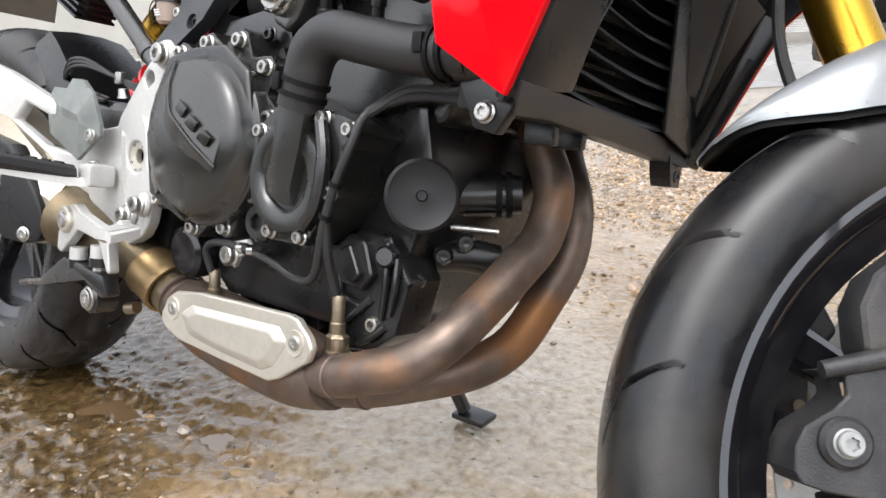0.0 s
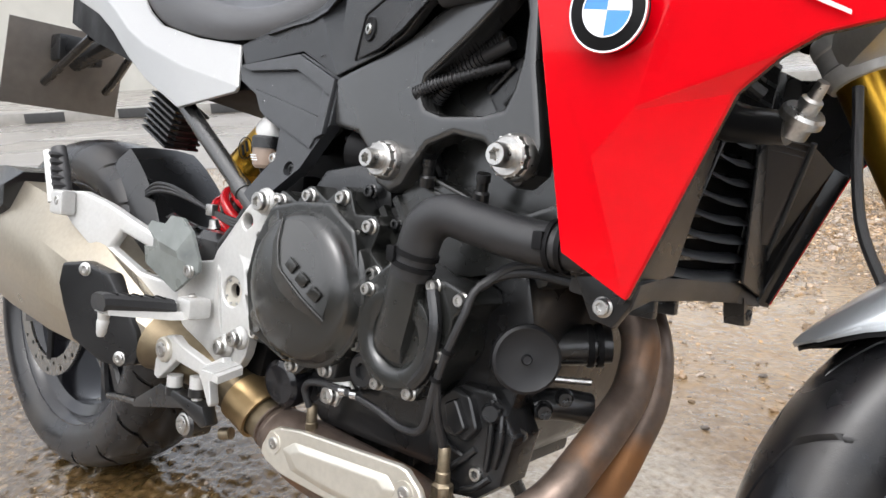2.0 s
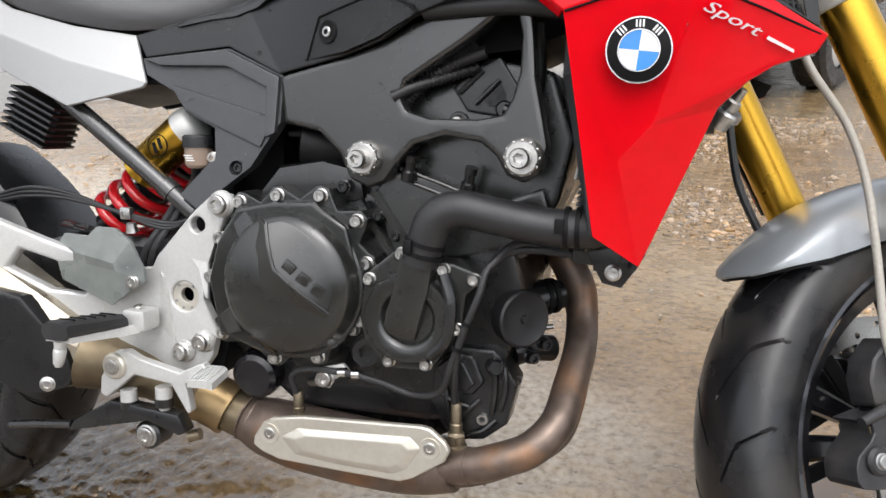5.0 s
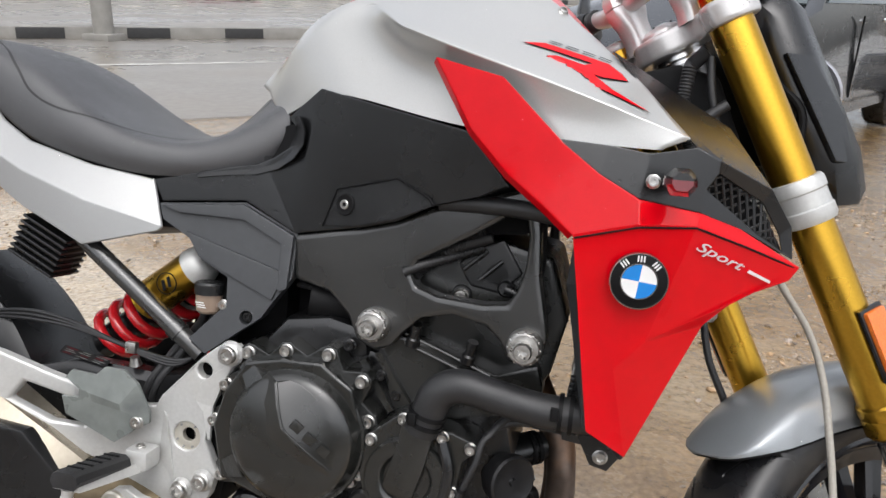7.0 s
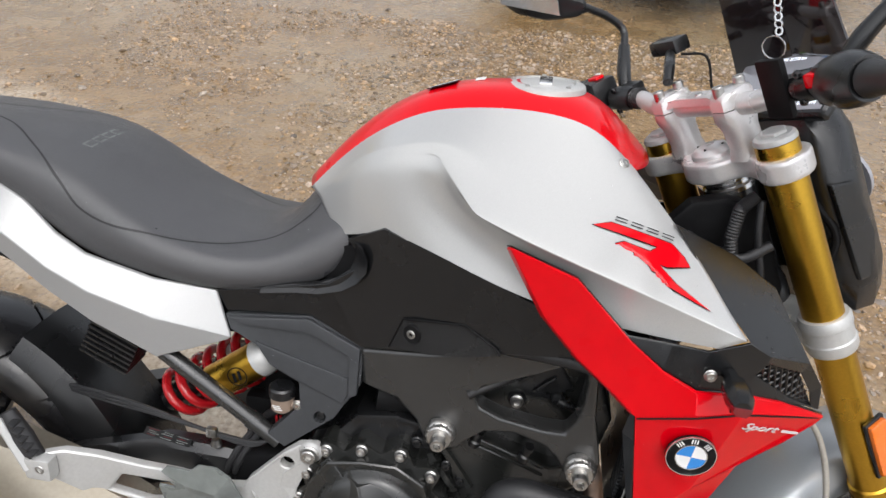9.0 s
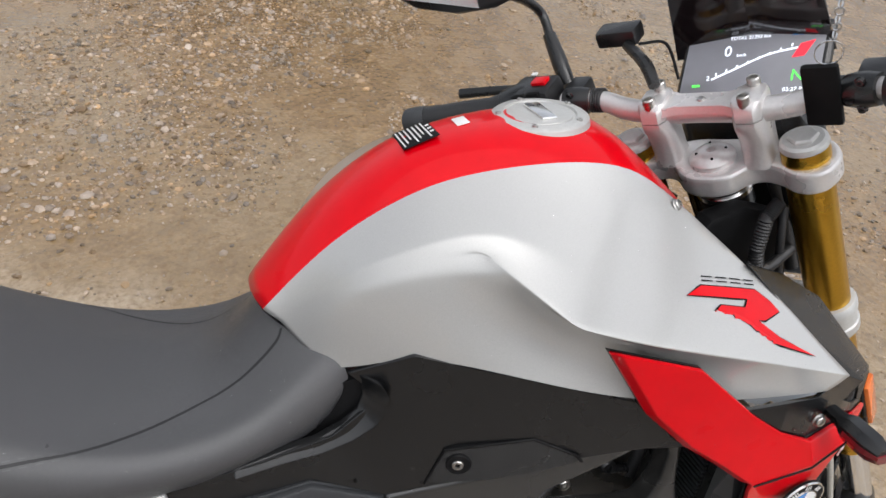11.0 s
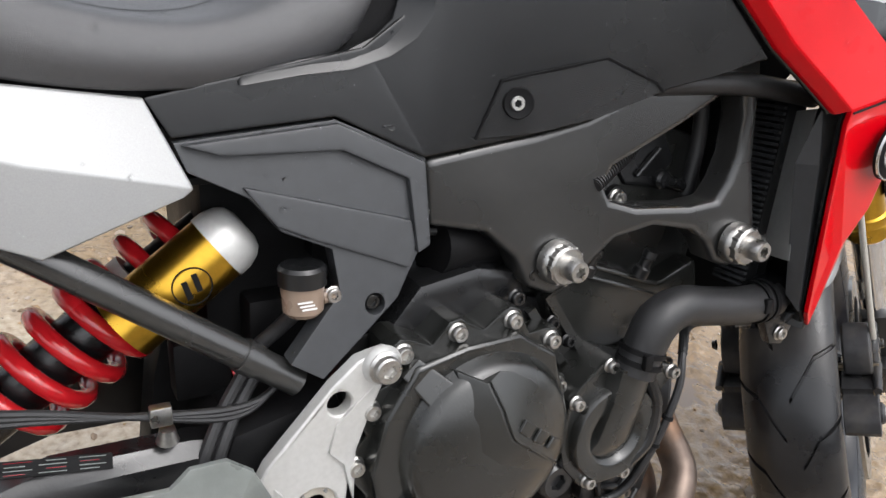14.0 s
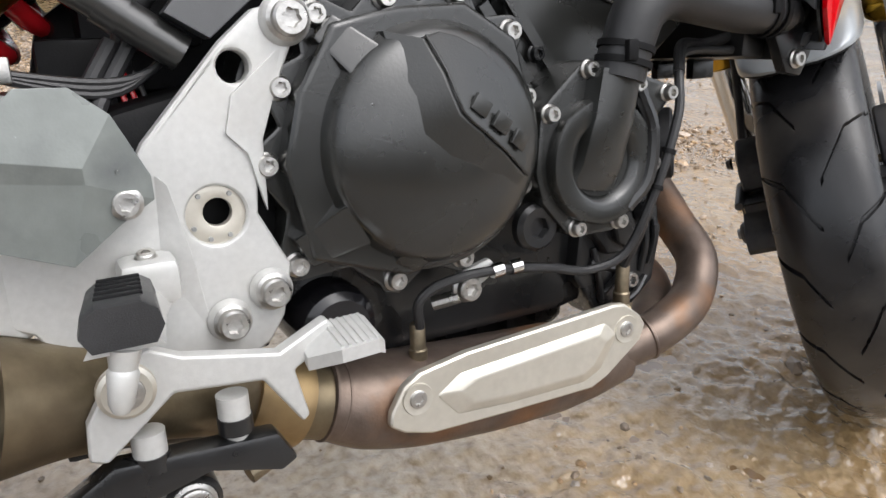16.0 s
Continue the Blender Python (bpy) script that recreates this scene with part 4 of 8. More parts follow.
# filler cap
cap_m = Matrix.Translation((0.912, 0.004, 1.0735)) @ Matrix.Rotation(radians(-2), 4, "Y")
cap_ob = pt("filler_cap", moved(lathe([(0.0, 0.006), (0.030, 0.0065), (0.036, 0.006), (0.037, 0.004), (0.039, 0.004), (0.040, 0.0065), (0.050, 0.0055), (0.0535, 0.003), (0.055, -0.004), (0.0, -0.004)], (0, 0, 0), (0, 0, 1), 48), cap_m), M_ALU, "round silver fuel filler cap")
part("lock_cover", moved(block((0.0, 0.0, 0.0075), (0.018, 0.05, 0.004), 0.002), cap_m), M_CHROME, cap_ob)
for k in range(5):
    a = 2 * math.pi * k / 5 + 0.4
    bolt(cap_ob, cap_m @ V((0.0455 * math.cos(a), 0.0455 * math.sin(a), 0.0055)), 0.0032, 0.0025, axis=(0, 0, 1))

# stickers on the tank's back
sk = facing((0.774, 0.012, 1.0612), (-0.06, -0.98, 0.11), (0.95, 0, 0.36))
sticker = pt("warning_sticker", moved(block((0, 0, 0), (0.062, 0.040, 0.0012), 0.0004), sk), M_DARK, "black warning sticker with rows of small white print")
for i in range(7):
    wdt = 0.054 - 0.008 * ((i * 5) % 3)
    part("print_line", moved(block((-0.027 + wdt / 2, 0.012 - 0.0048 * i, 0.001), (wdt, 0.0016, 0.0006), 0), sk), M_WHITE, sticker)
for i in range(3):
    part("print_mark", moved(block((-0.012 + 0.012 * i, 0.0165, 0.001), (0.004, 0.004, 0.0006), 0), sk), M_WHITE, sticker)
sk2 = facing((0.823, 0.010, 1.0738), (0.0, -1, 0.03), (0.97, 0, 0.2))
pt("small_sticker", moved(block((0, 0, 0), (0.022, 0.014, 0.001), 0.0003), sk2), M_WHITE, "small pale paper sticker")

# -- black cover below the tank --
bv = [(0.672, -0.112, 0.862), (0.731, -0.150, 0.900), (0.936, -0.224, 0.858), (0.99, -0.236, 0.80), (0.953, -0.214, 0.785), (0.893, -0.197, 0.767), (0.85, -0.179, 0.745), (0.80, -0.161, 0.731),
      (0.703, -0.140, 0.712), (0.627, -0.131, 0.747), (0.503, -0.131, 0.735), (0.487, -0.127, 0.764), (0.568, -0.130, 0.782), (0.651, -0.130, 0.800), (0.702, -0.126, 0.836), (0.676, -0.102, 0.845)]
def knurled():
    """Black plastic with a fine moulded weave."""
    m = M_BLACKPL.copy()
    m.name = "knurled_plastic"
    nt = m.node_tree
    co, grid, b = nt.nodes.new("ShaderNodeTexCoord"), nt.nodes.new("ShaderNodeTexBrick"), nt.nodes.new("ShaderNodeBump")
    swap = nt.nodes.new("ShaderNodeMapping")
    swap.inputs["Rotation"].default_value = (radians(90), 0, radians(12))
    nt.links.new(co.outputs["Object"], swap.inputs["Vector"])
    nt.links.new(swap.outputs[0], grid.inputs["Vector"])
    grid.inputs["Scale"].default_value, grid.inputs["Mortar Size"].default_value = 170.0, 0.06
    grid.inputs["Mortar Smooth"].default_value = 1.0
    b.inputs["Strength"].default_value, b.inputs["Distance"].default_value, b.invert = 0.7, 0.0008, True
    nt.links.new(grid.outputs["Fac"], b.inputs["Height"])
    nt.links.new(b.outputs[0], nt.nodes["Principled BSDF"].inputs["Normal"])
    return m


cover = pt("tank_cover", facets(bv, [(1, 2, 3, 4, 5, 6, 7), (1, 7, 8, 13, 14, 0), (8, 9, 10, 11, 12, 13)], 0.012, 0.0025), M_BLACKPL, "matt black plastic cover below the tank", weighted=True)
insert = slab([(0.745, 0.727), (0.764, 0.776), (0.85, 0.797), (0.893, 0.778), (0.90, 0.770), (0.85, 0.748), (0.80, 0.734)], (0.107, -0.356, 0.012), 0.006, 0.0012)
part("cover_insert", insert, knurled(), cover, "ribbed black insert panel", weighted=True)
part("bolt_cup", lathe([(0.010, 0.0005), (0.0125, 0.0012), (0.0135, 0.0), (0.0135, -0.004), (0.0, -0.004), (0.0, -0.002), (0.009, -0.002)], (0.778, -0.1625, 0.758), (-0.33, -1, 0), 24), M_DARK, cover)
bolt(cover, (0.778, -0.160, 0.758), 0.0062, 0.005, axis=(-0.33, -1, 0))

# -- grey side cover over the rear frame --
cp = (-0.296, 0.03, 0.197)
cpo = (-0.303, 0.03, 0.197)
grey = pt("side_cover", slab([(0.503, 0.733), (0.627, 0.745), (0.706, 0.711), (0.706, 0.653), (0.683, 0.618), (0.671, 0.598), (0.60, 0.543), (0.574, 0.560), (0.620, 0.610), (0.616, 0.645), (0.576, 0.663), (0.554, 0.690), (0.511, 0.712)], cp, 0.02, 0.004, [ring_hole(0.650, 0.596, 0.009)]), M_GREYPL, "grey plastic side cover beaded with rain", weighted=True)
part("cover_ridge", slab([(0.507, 0.732), (0.627, 0.743), (0.703, 0.709), (0.703, 0.640), (0.690, 0.634), (0.686, 0.696), (0.629, 0.722), (0.535, 0.723)], cpo, 0.009, 0.003), M_GREYPL, grey, weighted=True)
part("cover_ridge", slab([(0.548, 0.700), (0.688, 0.662), (0.69, 0.640), (0.683, 0.622), (0.60, 0.655), (0.572, 0.668)], (-0.300, 0.03, 0.197), 0.006, 0.003), M_GREYPL, grey, weighted=True)
bolt(grey, (0.650, -0.150, 0.596), 0.0065, 0.005, m=M_ENGINE)

# -- main frame --
FP = (0.0, -0.2, 0.0)
frame_out = [(0.703, 0.710), (0.80, 0.730), (0.848, 0.744), (0.893, 0.766), (0.953, 0.784), (1.0, 0.80), (1.022, 0.80), (1.027, 0.75), (1.031, 0.70), (1.040, 0.660), (1.046, 0.632), (1.040, 0.606), (1.022, 0.592), (1.002, 0.600), (0.990, 0.62), (0.972, 0.634),
             (0.93, 0.641), (0.89, 0.63), (0.866, 0.606), (0.852, 0.588), (0.829, 0.578), (0.804, 0.588), (0.79, 0.617), (0.76, 0.643), (0.707, 0.652)]
frame_hole = [(0.872, 0.682), (0.880, 0.700), (0.948, 0.739), (0.975, 0.757), (0.993, 0.771), (1.008, 0.770), (1.014, 0.745), (1.013, 0.708), (1.006, 0.682), (0.996, 0.664), (0.966, 0.659), (0.909, 0.660), (0.880, 0.668)]
main_frame = pt("main_frame", slab(frame_out, FP, 0.034, 0.011, [frame_hole], 4), M_FRAME, "dark grey painted bridge frame", weighted=True)
part("frame_side", slab([(x, z) for x, z in frame_out], 0.14, 0.05, 0.008, [frame_hole], 2), M_FRAME, main_frame)
for x, z, y in ((0.829, 0.613, -0.166), (1.022, 0.620, -0.2045)):
    nut = part("frame_bolt", lathe([(0.0, 0.020), (0.0165, 0.020), (0.0185, 0.018), (0.0185, 0.012), (0.0205, 0.010), (0.0215, 0.006), (0.0215, 0.0), (0.0, 0.0)], (x, y, z), (0, -1, 0), 28), M_BOLT, main_frame, "large ringed steel engine bolt")
    for k in range(12):
        a = 2 * math.pi * k / 12
        part("notch", block((x + 0.0178 * math.cos(a), y - 0.0145, z + 0.0178 * math.sin(a)), (0.0036, 0.008, 0.0036), 0.0012), M_BOLT, nut)
    bolt(nut, (x, y - 0.019, z), 0.0105, 0.018, flange=1.0)

# -- seat --
def seat_ring(x, zt, w, zb, lift=0.0, edge=0.8):
    """Cross-section of the saddle from its lower right edge over the top to the left; lift carries the flanks ahead."""
    half = [(-w * 0.95, zb), (-w * 1.01, zb + 0.25 * (zt - zb)), (-w, zb + 0.52 * (zt - zb)), (-w * 0.93, zb + edge * (zt - zb)), (-w * 0.74, zt - 0.012), (-w * 0.4, zt - 0.003), (0, zt)]
    ys = half + [(-y, z) for y, z in half[-2::-1]]
    return [(x + lift * (abs(y) / w) ** 1.5, y, z) for y, z in ys]


seat_rows = [seat_ring(-0.16, 0.935, 0.085, 0.915), seat_ring(-0.10, 0.955, 0.115, 0.905), seat_ring(0.05, 0.960, 0.125, 0.900), seat_ring(0.17, 0.952, 0.130, 0.885), seat_ring(0.235, 0.942, 0.138, 0.842), seat_ring(0.285, 0.922, 0.142, 0.807),
             seat_ring(0.335, 0.890, 0.145, 0.792), seat_ring(0.39, 0.858, 0.145, 0.780), seat_ring(0.45, 0.835, 0.142, 0.770), seat_ring(0.50, 0.827, 0.136, 0.768, 0.012), seat_ring(0.54, 0.834, 0.128, 0.773, 0.03), seat_ring(0.568, 0.862, 0.119, 0.785, 0.055),
             seat_ring(0.584, 0.885, 0.113, 0.805, 0.075), seat_ring(0.590, 0.893, 0.108, 0.83, 0.083)]
seat = skin("seat", seat_rows, M_SEAT, bike, "black vinyl motorcycle saddle with a double stitched seam", up=(0, 0, 1), thick=0.006, creases=[(13, 0, 12, 0.8)])


# -- tail panels --
tv = [(0.487, -0.128, 0.764), (0.40, -0.142, 0.776), (0.30, -0.143, 0.801), (0.255, -0.139, 0.826), (0.21, -0.134, 0.868), (0.175, -0.131, 0.886), (0.02, -0.122, 0.915),
      (0.514, -0.147, 0.701), (0.410, -0.172, 0.729), (0.320, -0.180, 0.762), (0.262, -0.178, 0.790), (0.205, -0.172, 0.826), (0.150, -0.163, 0.852), (0.0, -0.142, 0.889),
      (0.507, -0.145, 0.695), (0.414, -0.176, 0.669), (0.320, -0.176, 0.712), (0.258, -0.174, 0.750), (0.195, -0.168, 0.793), (0.120, -0.156, 0.828), (0.0, -0.138, 0.868)]
tf = [(i, i + 1, i + 8, i + 7) for i in range(6)] + [(i, i + 1, i + 8, i + 7) for i in range(7, 13)]
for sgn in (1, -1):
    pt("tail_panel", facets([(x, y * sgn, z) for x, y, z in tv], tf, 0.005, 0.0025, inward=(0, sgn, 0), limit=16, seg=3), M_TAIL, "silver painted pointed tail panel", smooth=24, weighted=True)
    pt("undertray", facets([(x, y * sgn, z) for x, y, z in ((0.30, -0.150, 0.738), (0.414, -0.150, 0.690), (0.505, -0.130, 0.700), (0.60, -0.12, 0.70), (0.60, -0.02, 0.70), (0.42, -0.02, 0.672), (0.30, -0.03, 0.735))], [(0, 1, 5, 6), (1, 2, 5), (2, 3, 4, 5)], 0.006, 0.001, inward=(0, 0, 1)), M_DARK, "black plastic undertray")
# Near-black blocks added in place of the shade under seat and tail
pt("seat_filler", loft([[(x, y, z) for y, z in ((-w, zb), (w, zb), (w, zt), (-w, zt))] for x, w, zb, zt in ((0.46, 0.105, 0.74, 0.80), (0.60, 0.10, 0.74, 0.83), (0.70, 0.115, 0.74, 0.86), (0.80, 0.13, 0.76, 0.90))]), M_DARK)
pt("tail_filler", loft([[(x, y, z) for y, z in ((-w, zb), (w, zb), (w, zt), (-w, zt))] for x, w, zb, zt in ((-0.2, 0.06, 0.86, 0.91), (0.0, 0.10, 0.80, 0.90), (0.25, 0.12, 0.73, 0.84), (0.5, 0.11, 0.70, 0.78))]), M_DARK)

# -- red side shrouds --
sv = [(0.897, -0.241, 0.934), (0.975, -0.260, 0.915), (1.046, -0.270, 0.850), (1.084, -0.275, 0.823), (1.126, -0.272, 0.801), (1.189, -0.250, 0.792), (1.232, -0.232, 0.779), (1.304, -0.190, 0.742),
      (0.945, -0.249, 0.858), (0.99, -0.258, 0.814), (1.03, -0.266, 0.785), (1.064, -0.274, 0.758), (1.128, -0.282, 0.776), (1.185, -0.266, 0.780),
      (1.066, -0.271, 0.746), (1.099, -0.249, 0.546), (1.144, -0.223, 0.514), (1.208, -0.222, 0.672), (1.233, -0.218, 0.697), (1.256, -0.213, 0.712), (1.295, -0.188, 0.726), (1.150, -0.2575, 0.655), (1.12, -0.2565, 0.62)]
sv += [(x - 0.005, y + 0.012, z - 0.005) for x, y, z in (sv[0], sv[8], sv[9], sv[10], sv[11])]  # the turned-in rear lip
sf = [(0, 1, 2, 9, 8), (2, 3, 10, 9), (3, 4, 12, 11, 10), (4, 5, 13, 12), (5, 6, 7, 13), (11, 12, 13, 21, 22, 14), (13, 7, 20, 19, 18, 21), (21, 18, 17), (22, 21, 17, 16), (14, 22, 16, 15), (0, 8, 24, 23), (8, 9, 25, 24), (9, 10, 26, 25), (10, 11, 27, 26)]
for sgn in (1, -1):
    sh = pt("radiator_shroud", facets([opposite(p, sgn) for p in sv], sf, 0.006, 0.0025, inward=(0.1, sgn, 0)), M_RED, "glossy red pointed radiator shroud", smooth=40, weighted=True)
    part("shroud_lining", facets([opposite((x, y + 0.0075, z), sgn) for x, y, z in sv], sf, 0.003, 0.0, inward=(0.1, sgn, 0)), M_BLACKPL, sh, "black plastic inner face")
    # Thin dark tube draws the seam's shade under the overhanging fold
    part("shroud_seam_shade", tube([opposite(p, sgn) for p in ((1.066, -0.2745, 0.7560), (1.128, -0.2825, 0.7735), (1.185, -0.2665, 0.7775), (1.240, -0.2320, 0.7610), (1.296, -0.1935, 0.7420))], 0.0011, 6, 1), M_DARK, sh)
    rp = Matrix.Translation(opposite((1.134, -0.2765, 0.720), sgn))
    ax = V((0.05, -1.0 * sgn, -0.08)).normalized()
    emblem = part("round_emblem", lathe([(0.0, 0.0045), (0.0275, 0.0045), (0.0292, 0.0035), (0.0295, 0.0)], rp.translation, ax, 48), M_DARK, sh, "round black emblem with blue and white quarters")
    part("emblem_ring", lathe([(0.0295, 0.003), (0.0290, 0.005), (0.0278, 0.005), (0.0272, 0.003)], rp.translation, ax, 48, closed=True), M_CHROME, emblem)
    part("emblem_ring", lathe([(0.0190, 0.004), (0.0186, 0.0058), (0.0176, 0.0058), (0.0172, 0.004)], rp.translation, ax, 48, closed=True), M_CHROME, emblem)
    ex = V((1, 0, 0)) - ax * ax.x
    ex.normalize()
    ez = ex.cross(ax) * sgn
    if ez.z < 0:
        ez = -ez
    for q in range(4):
        bm = bmesh.new()
        ring = [rp.translation + ax * 0.0052] + [rp.translation + ax * 0.0052 + 0.0174 * (math.cos(a) * ex + math.sin(a) * ez) for a in (math.pi / 2 * (q + i / 8) - 0.1 for i in range(9))]
        bm.faces.new([bm.verts.new(p) for p in ring])
        part("emblem_quarter", bm, M_BLUE if q in (1, 3) else M_WHITE, emblem)
    for k in range(3):
        a = math.radians(90 + (k - 1) * -42)
        c = rp.translation + ax * 0.0050 + 0.0232 * (math.cos(a) * ex + math.sin(a) * ez)
        d1 = -math.sin(a) * ex + math.cos(a) * ez
        d2 = math.cos(a) * ex + math.sin(a) * ez
        for o in (-0.003, 0.0, 0.003):
            bm = bmesh.new()
            bm.faces.new([bm.verts.new(c + d1 * (o + u * 0.0008) + d2 * w * 0.0032) for u, w in ((-1, -1), (1, -1), (1, 1), (-1, 1))])
            part("emblem_mark", bm, M_WHITE, emblem)
    if sgn > 0:
        words("Sport", 0.0145, M_PALE, sh, facing((1.212, -0.2475, 0.7505), (0.80, 0.52, -0.32), (0.36, -0.05, 1)) @ Matrix.Diagonal((1.95, 1, 1, 1)), name="lettering", shear=0.35)
        part("lettering_rule", facets([(1.247, -0.2245, 0.7375), (1.272, -0.2085, 0.7265), (1.272, -0.2085, 0.7235), (1.245, -0.2260, 0.7345)], [(0, 1, 2, 3)], 0.0008, 0), M_PALE, sh)

# black trim between tank and shroud, with a recessed mesh grille and the indicator
for sgn in (1, -1):
    kv = [(1.035, -0.262, 0.856), (1.09, -0.262, 0.853), (1.132, -0.258, 0.848), (1.178, -0.244, 0.858), (1.083, -0.168, 0.962), (1.168, -0.135, 0.919), (1.222, -0.146, 0.887), (1.263, -0.206, 0.822), (1.290, -0.190, 0.785), (1.296, -0.188, 0.750),
          (1.232, -0.226, 0.779), (1.189, -0.244, 0.792), (1.126, -0.264, 0.801), (1.084, -0.268, 0.823), (1.203, -0.248, 0.846), (1.203, -0.242, 0.834), (1.255, -0.206, 0.808), (1.278, -0.193, 0.775), (1.283, -0.192, 0.757), (1.244, -0.217, 0.780), (1.193, -0.241, 0.816), (1.132, -0.210, 0.905)]
    kv = [V((x, y * sgn, z)) for x, y, z in kv]
    kf = [(0, 1, 13), (1, 2, 12, 13), (3, 21, 4, 5, 6, 14), (14, 6, 7), (14, 7, 16, 15), (7, 8, 17, 16), (8, 9, 18, 17), (2, 3, 14, 15, 20, 12), (12, 20, 11), (20, 19, 10, 11), (19, 18, 9, 10)]
    trim = pt("front_trim", facets(kv, kf, 0.006, 0.0015, inward=(0.1, sgn, -0.2)), M_BLACKPL, "matt black trim panel with a mesh grille", weighted=True)
    back = V((-0.002, 0.016 * sgn, -0.004))
    # Near-black sheet behind the mesh: its colour is the hollow's shade
    part("grille_shade", facets([kv[k] + back for k in (15, 16, 17, 18, 19, 20)], [(0, 1, 4, 5), (1, 2, 3, 4)], 0.002, 0, inward=(0.1, sgn, -0.2)), M_DARK, trim)

    def along(ids, u):
        pts = [kv[k] for k in ids]
        w = max(0.0, min(0.9999, u)) * (len(pts) - 1)
        return pts[int(w)].lerp(pts[int(w) + 1], w - int(w))

    def mesh_at(u, v):
        return along((20, 19, 18), u).lerp(along((15, 16, 18), u), v) + back * 0.3

    for i in range(-2, 12):
        for lean in (0.17, -0.17):
            u0 = (i + 0.5) / 11 + (0.0 if lean > 0 else 0.17)
            v0 = 0.0 if 0 <= u0 <= 1 else (-u0 / lean if u0 < 0 else (1 - u0) / lean)
            if v0 < 0:
                continue
            ends = [v for v in (v0, 1.0, (1 - u0) / lean, -u0 / lean) if v0 < v <= 1.0]
            if v0 < 1.0 and ends:
                v1 = min(ends)
                if v1 - v0 > 0.1:
                    part("grille_bar", tube([mesh_at(u0 + lean * v0, v0), mesh_at(u0 + lean * v1, v1)], 0.0017, 6, 1), M_BLACKPL, trim)

    def ind_ring(y, r, lo=-1.0, hi=1.0, sx=1.1):
        return [(1.160 + sx * r * cx, y * sgn, 0.822 + r * min(hi, max(lo, cz))) for cx, cz in ((-1, -0.3), (-0.55, -1), (0.55, -1), (1, -0.3), (1, 0.4), (0.5, 1), (-0.5, 1), (-1, 0.4))]

    ind = pt("indicator", loft([ind_ring(y, r) for y, r in ((-0.255, 0.007), (-0.272, 0.008), (-0.282, 0.0128), (-0.312, 0.0128), (-0.325, 0.008))]), M_BLACKPL, "black turn indicator with dark red lens", smooth=30)
    part("indicator_lens", loft([ind_ring(y, r, hi=0.15) for y, r in ((-0.286, 0.0134), (-0.313, 0.0134), (-0.327, 0.0086))]), M_REDLENS, ind, "dark red lens", smooth=30)
    bolt(trim, (1.138, -0.262 * sgn, 0.820), 0.006, 0.005, axis=(0, -sgn, 0))


# -- engine --
case = pt("crankcase", slab([(0.60, 0.475), (0.635, 0.555), (0.70, 0.575), (0.80, 0.575), (0.86, 0.56), (0.93, 0.54), (1.00, 0.52), (1.015, 0.46), (1.005, 0.40), (0.985, 0.325), (0.955, 0.295), (0.90, 0.285), (0.72, 0.285), (0.66, 0.33), (0.60, 0.37)], -0.135, 0.27, 0.012), M_ENGINE, "matt black engine crankcase", smooth=40, weighted=True)
cyl_bank = [(0.80, 0.56), (0.835, 0.655), (0.87, 0.70), (0.95, 0.735), (1.04, 0.715), (1.065, 0.64), (1.05, 0.57), (1.015, 0.50), (0.93, 0.47)]
part("cylinder_block", slab(cyl_bank, -0.125, 0.25, 0.010), M_COVER, case, weighted=True)
part("cylinder_cover", slab([(0.855, 0.50), (0.832, 0.575), (0.85, 0.60), (0.905, 0.592), (0.985, 0.565), (1.035, 0.585), (1.045, 0.55), (1.0, 0.515), (0.94, 0.50)], -0.150, 0.05, 0.006), M_COVER, case, weighted=True)
for a, b in (((0.814, 0.562), (0.856, 0.500)), ((0.833, 0.574), (0.877, 0.512))):
    part("cast_rib", tube([(a[0], -0.152, a[1]), (b[0], -0.154, b[1])], [0.0065, 0.0060], 4, 1), M_COVER, case, smooth=20)
for dz in (0.0, -0.012):
    part("gasket_rail", tube([(0.866, -0.1505, 0.602 + dz), (0.915, -0.151, 0.586 + dz), (0.978, -0.1505, 0.563 + dz)], 0.0026, 8, 1), M_COVER, case)
for x, z in ((0.876, 0.600), (0.948, 0.588)):
    part("breather_stud", lathe([(0, 0.030), (0.007, 0.030), (0.0075, 0.022), (0.006, 0.021), (0.006, 0.012), (0.0085, 0.010), (0.0085, 0), (0, 0)], (x, -0.155, z - 0.01), (0.25, -0.25, 1), 14), M_ENGINE, case)
for x, z, r in ((0.84, 0.545, 0.006), (0.862, 0.522, 0.006), (0.795, 0.578, 0.007), (0.81, 0.60, 0.006)):
    bolt(case, (x, -0.155, z), r, 0.007, m=M_ENGINE)
# rounded top of the gearbox behind the cylinders
part("gearbox_cover", slab([(0.66, 0.555), (0.70, 0.60), (0.76, 0.61), (0.81, 0.60), (0.82, 0.56), (0.75, 0.55)], -0.145, 0.20, 0.015), M_ENGINE, case, weighted=True)
part("starter_body", tube([(0.725, -0.115, 0.625), (0.80, -0.10, 0.618)], [0.028, 0.030, 0.030, 0.026], 20, 3), M_DARK, case)
for k in range(3):
    part("engine_cable", tube([(0.70, -0.09 - 0.01 * k, 0.64), (0.76, -0.10 - 0.01 * k, 0.650 - 0.006 * k), (0.83, -0.09, 0.66 - 0.012 * k)], 0.004, 8, 5), M_HOSE, case)
for k in range(5):
    part("fuel_pipe", tube([(0.83 + 0.012 * k, -0.12, 0.58), (0.815 + 0.012 * k, -0.13, 0.61 + 0.006 * k), (0.84 + 0.01 * k, -0.10, 0.65)], 0.0055, 8, 5), M_HOSE if k % 2 else M_ENGINE, case)

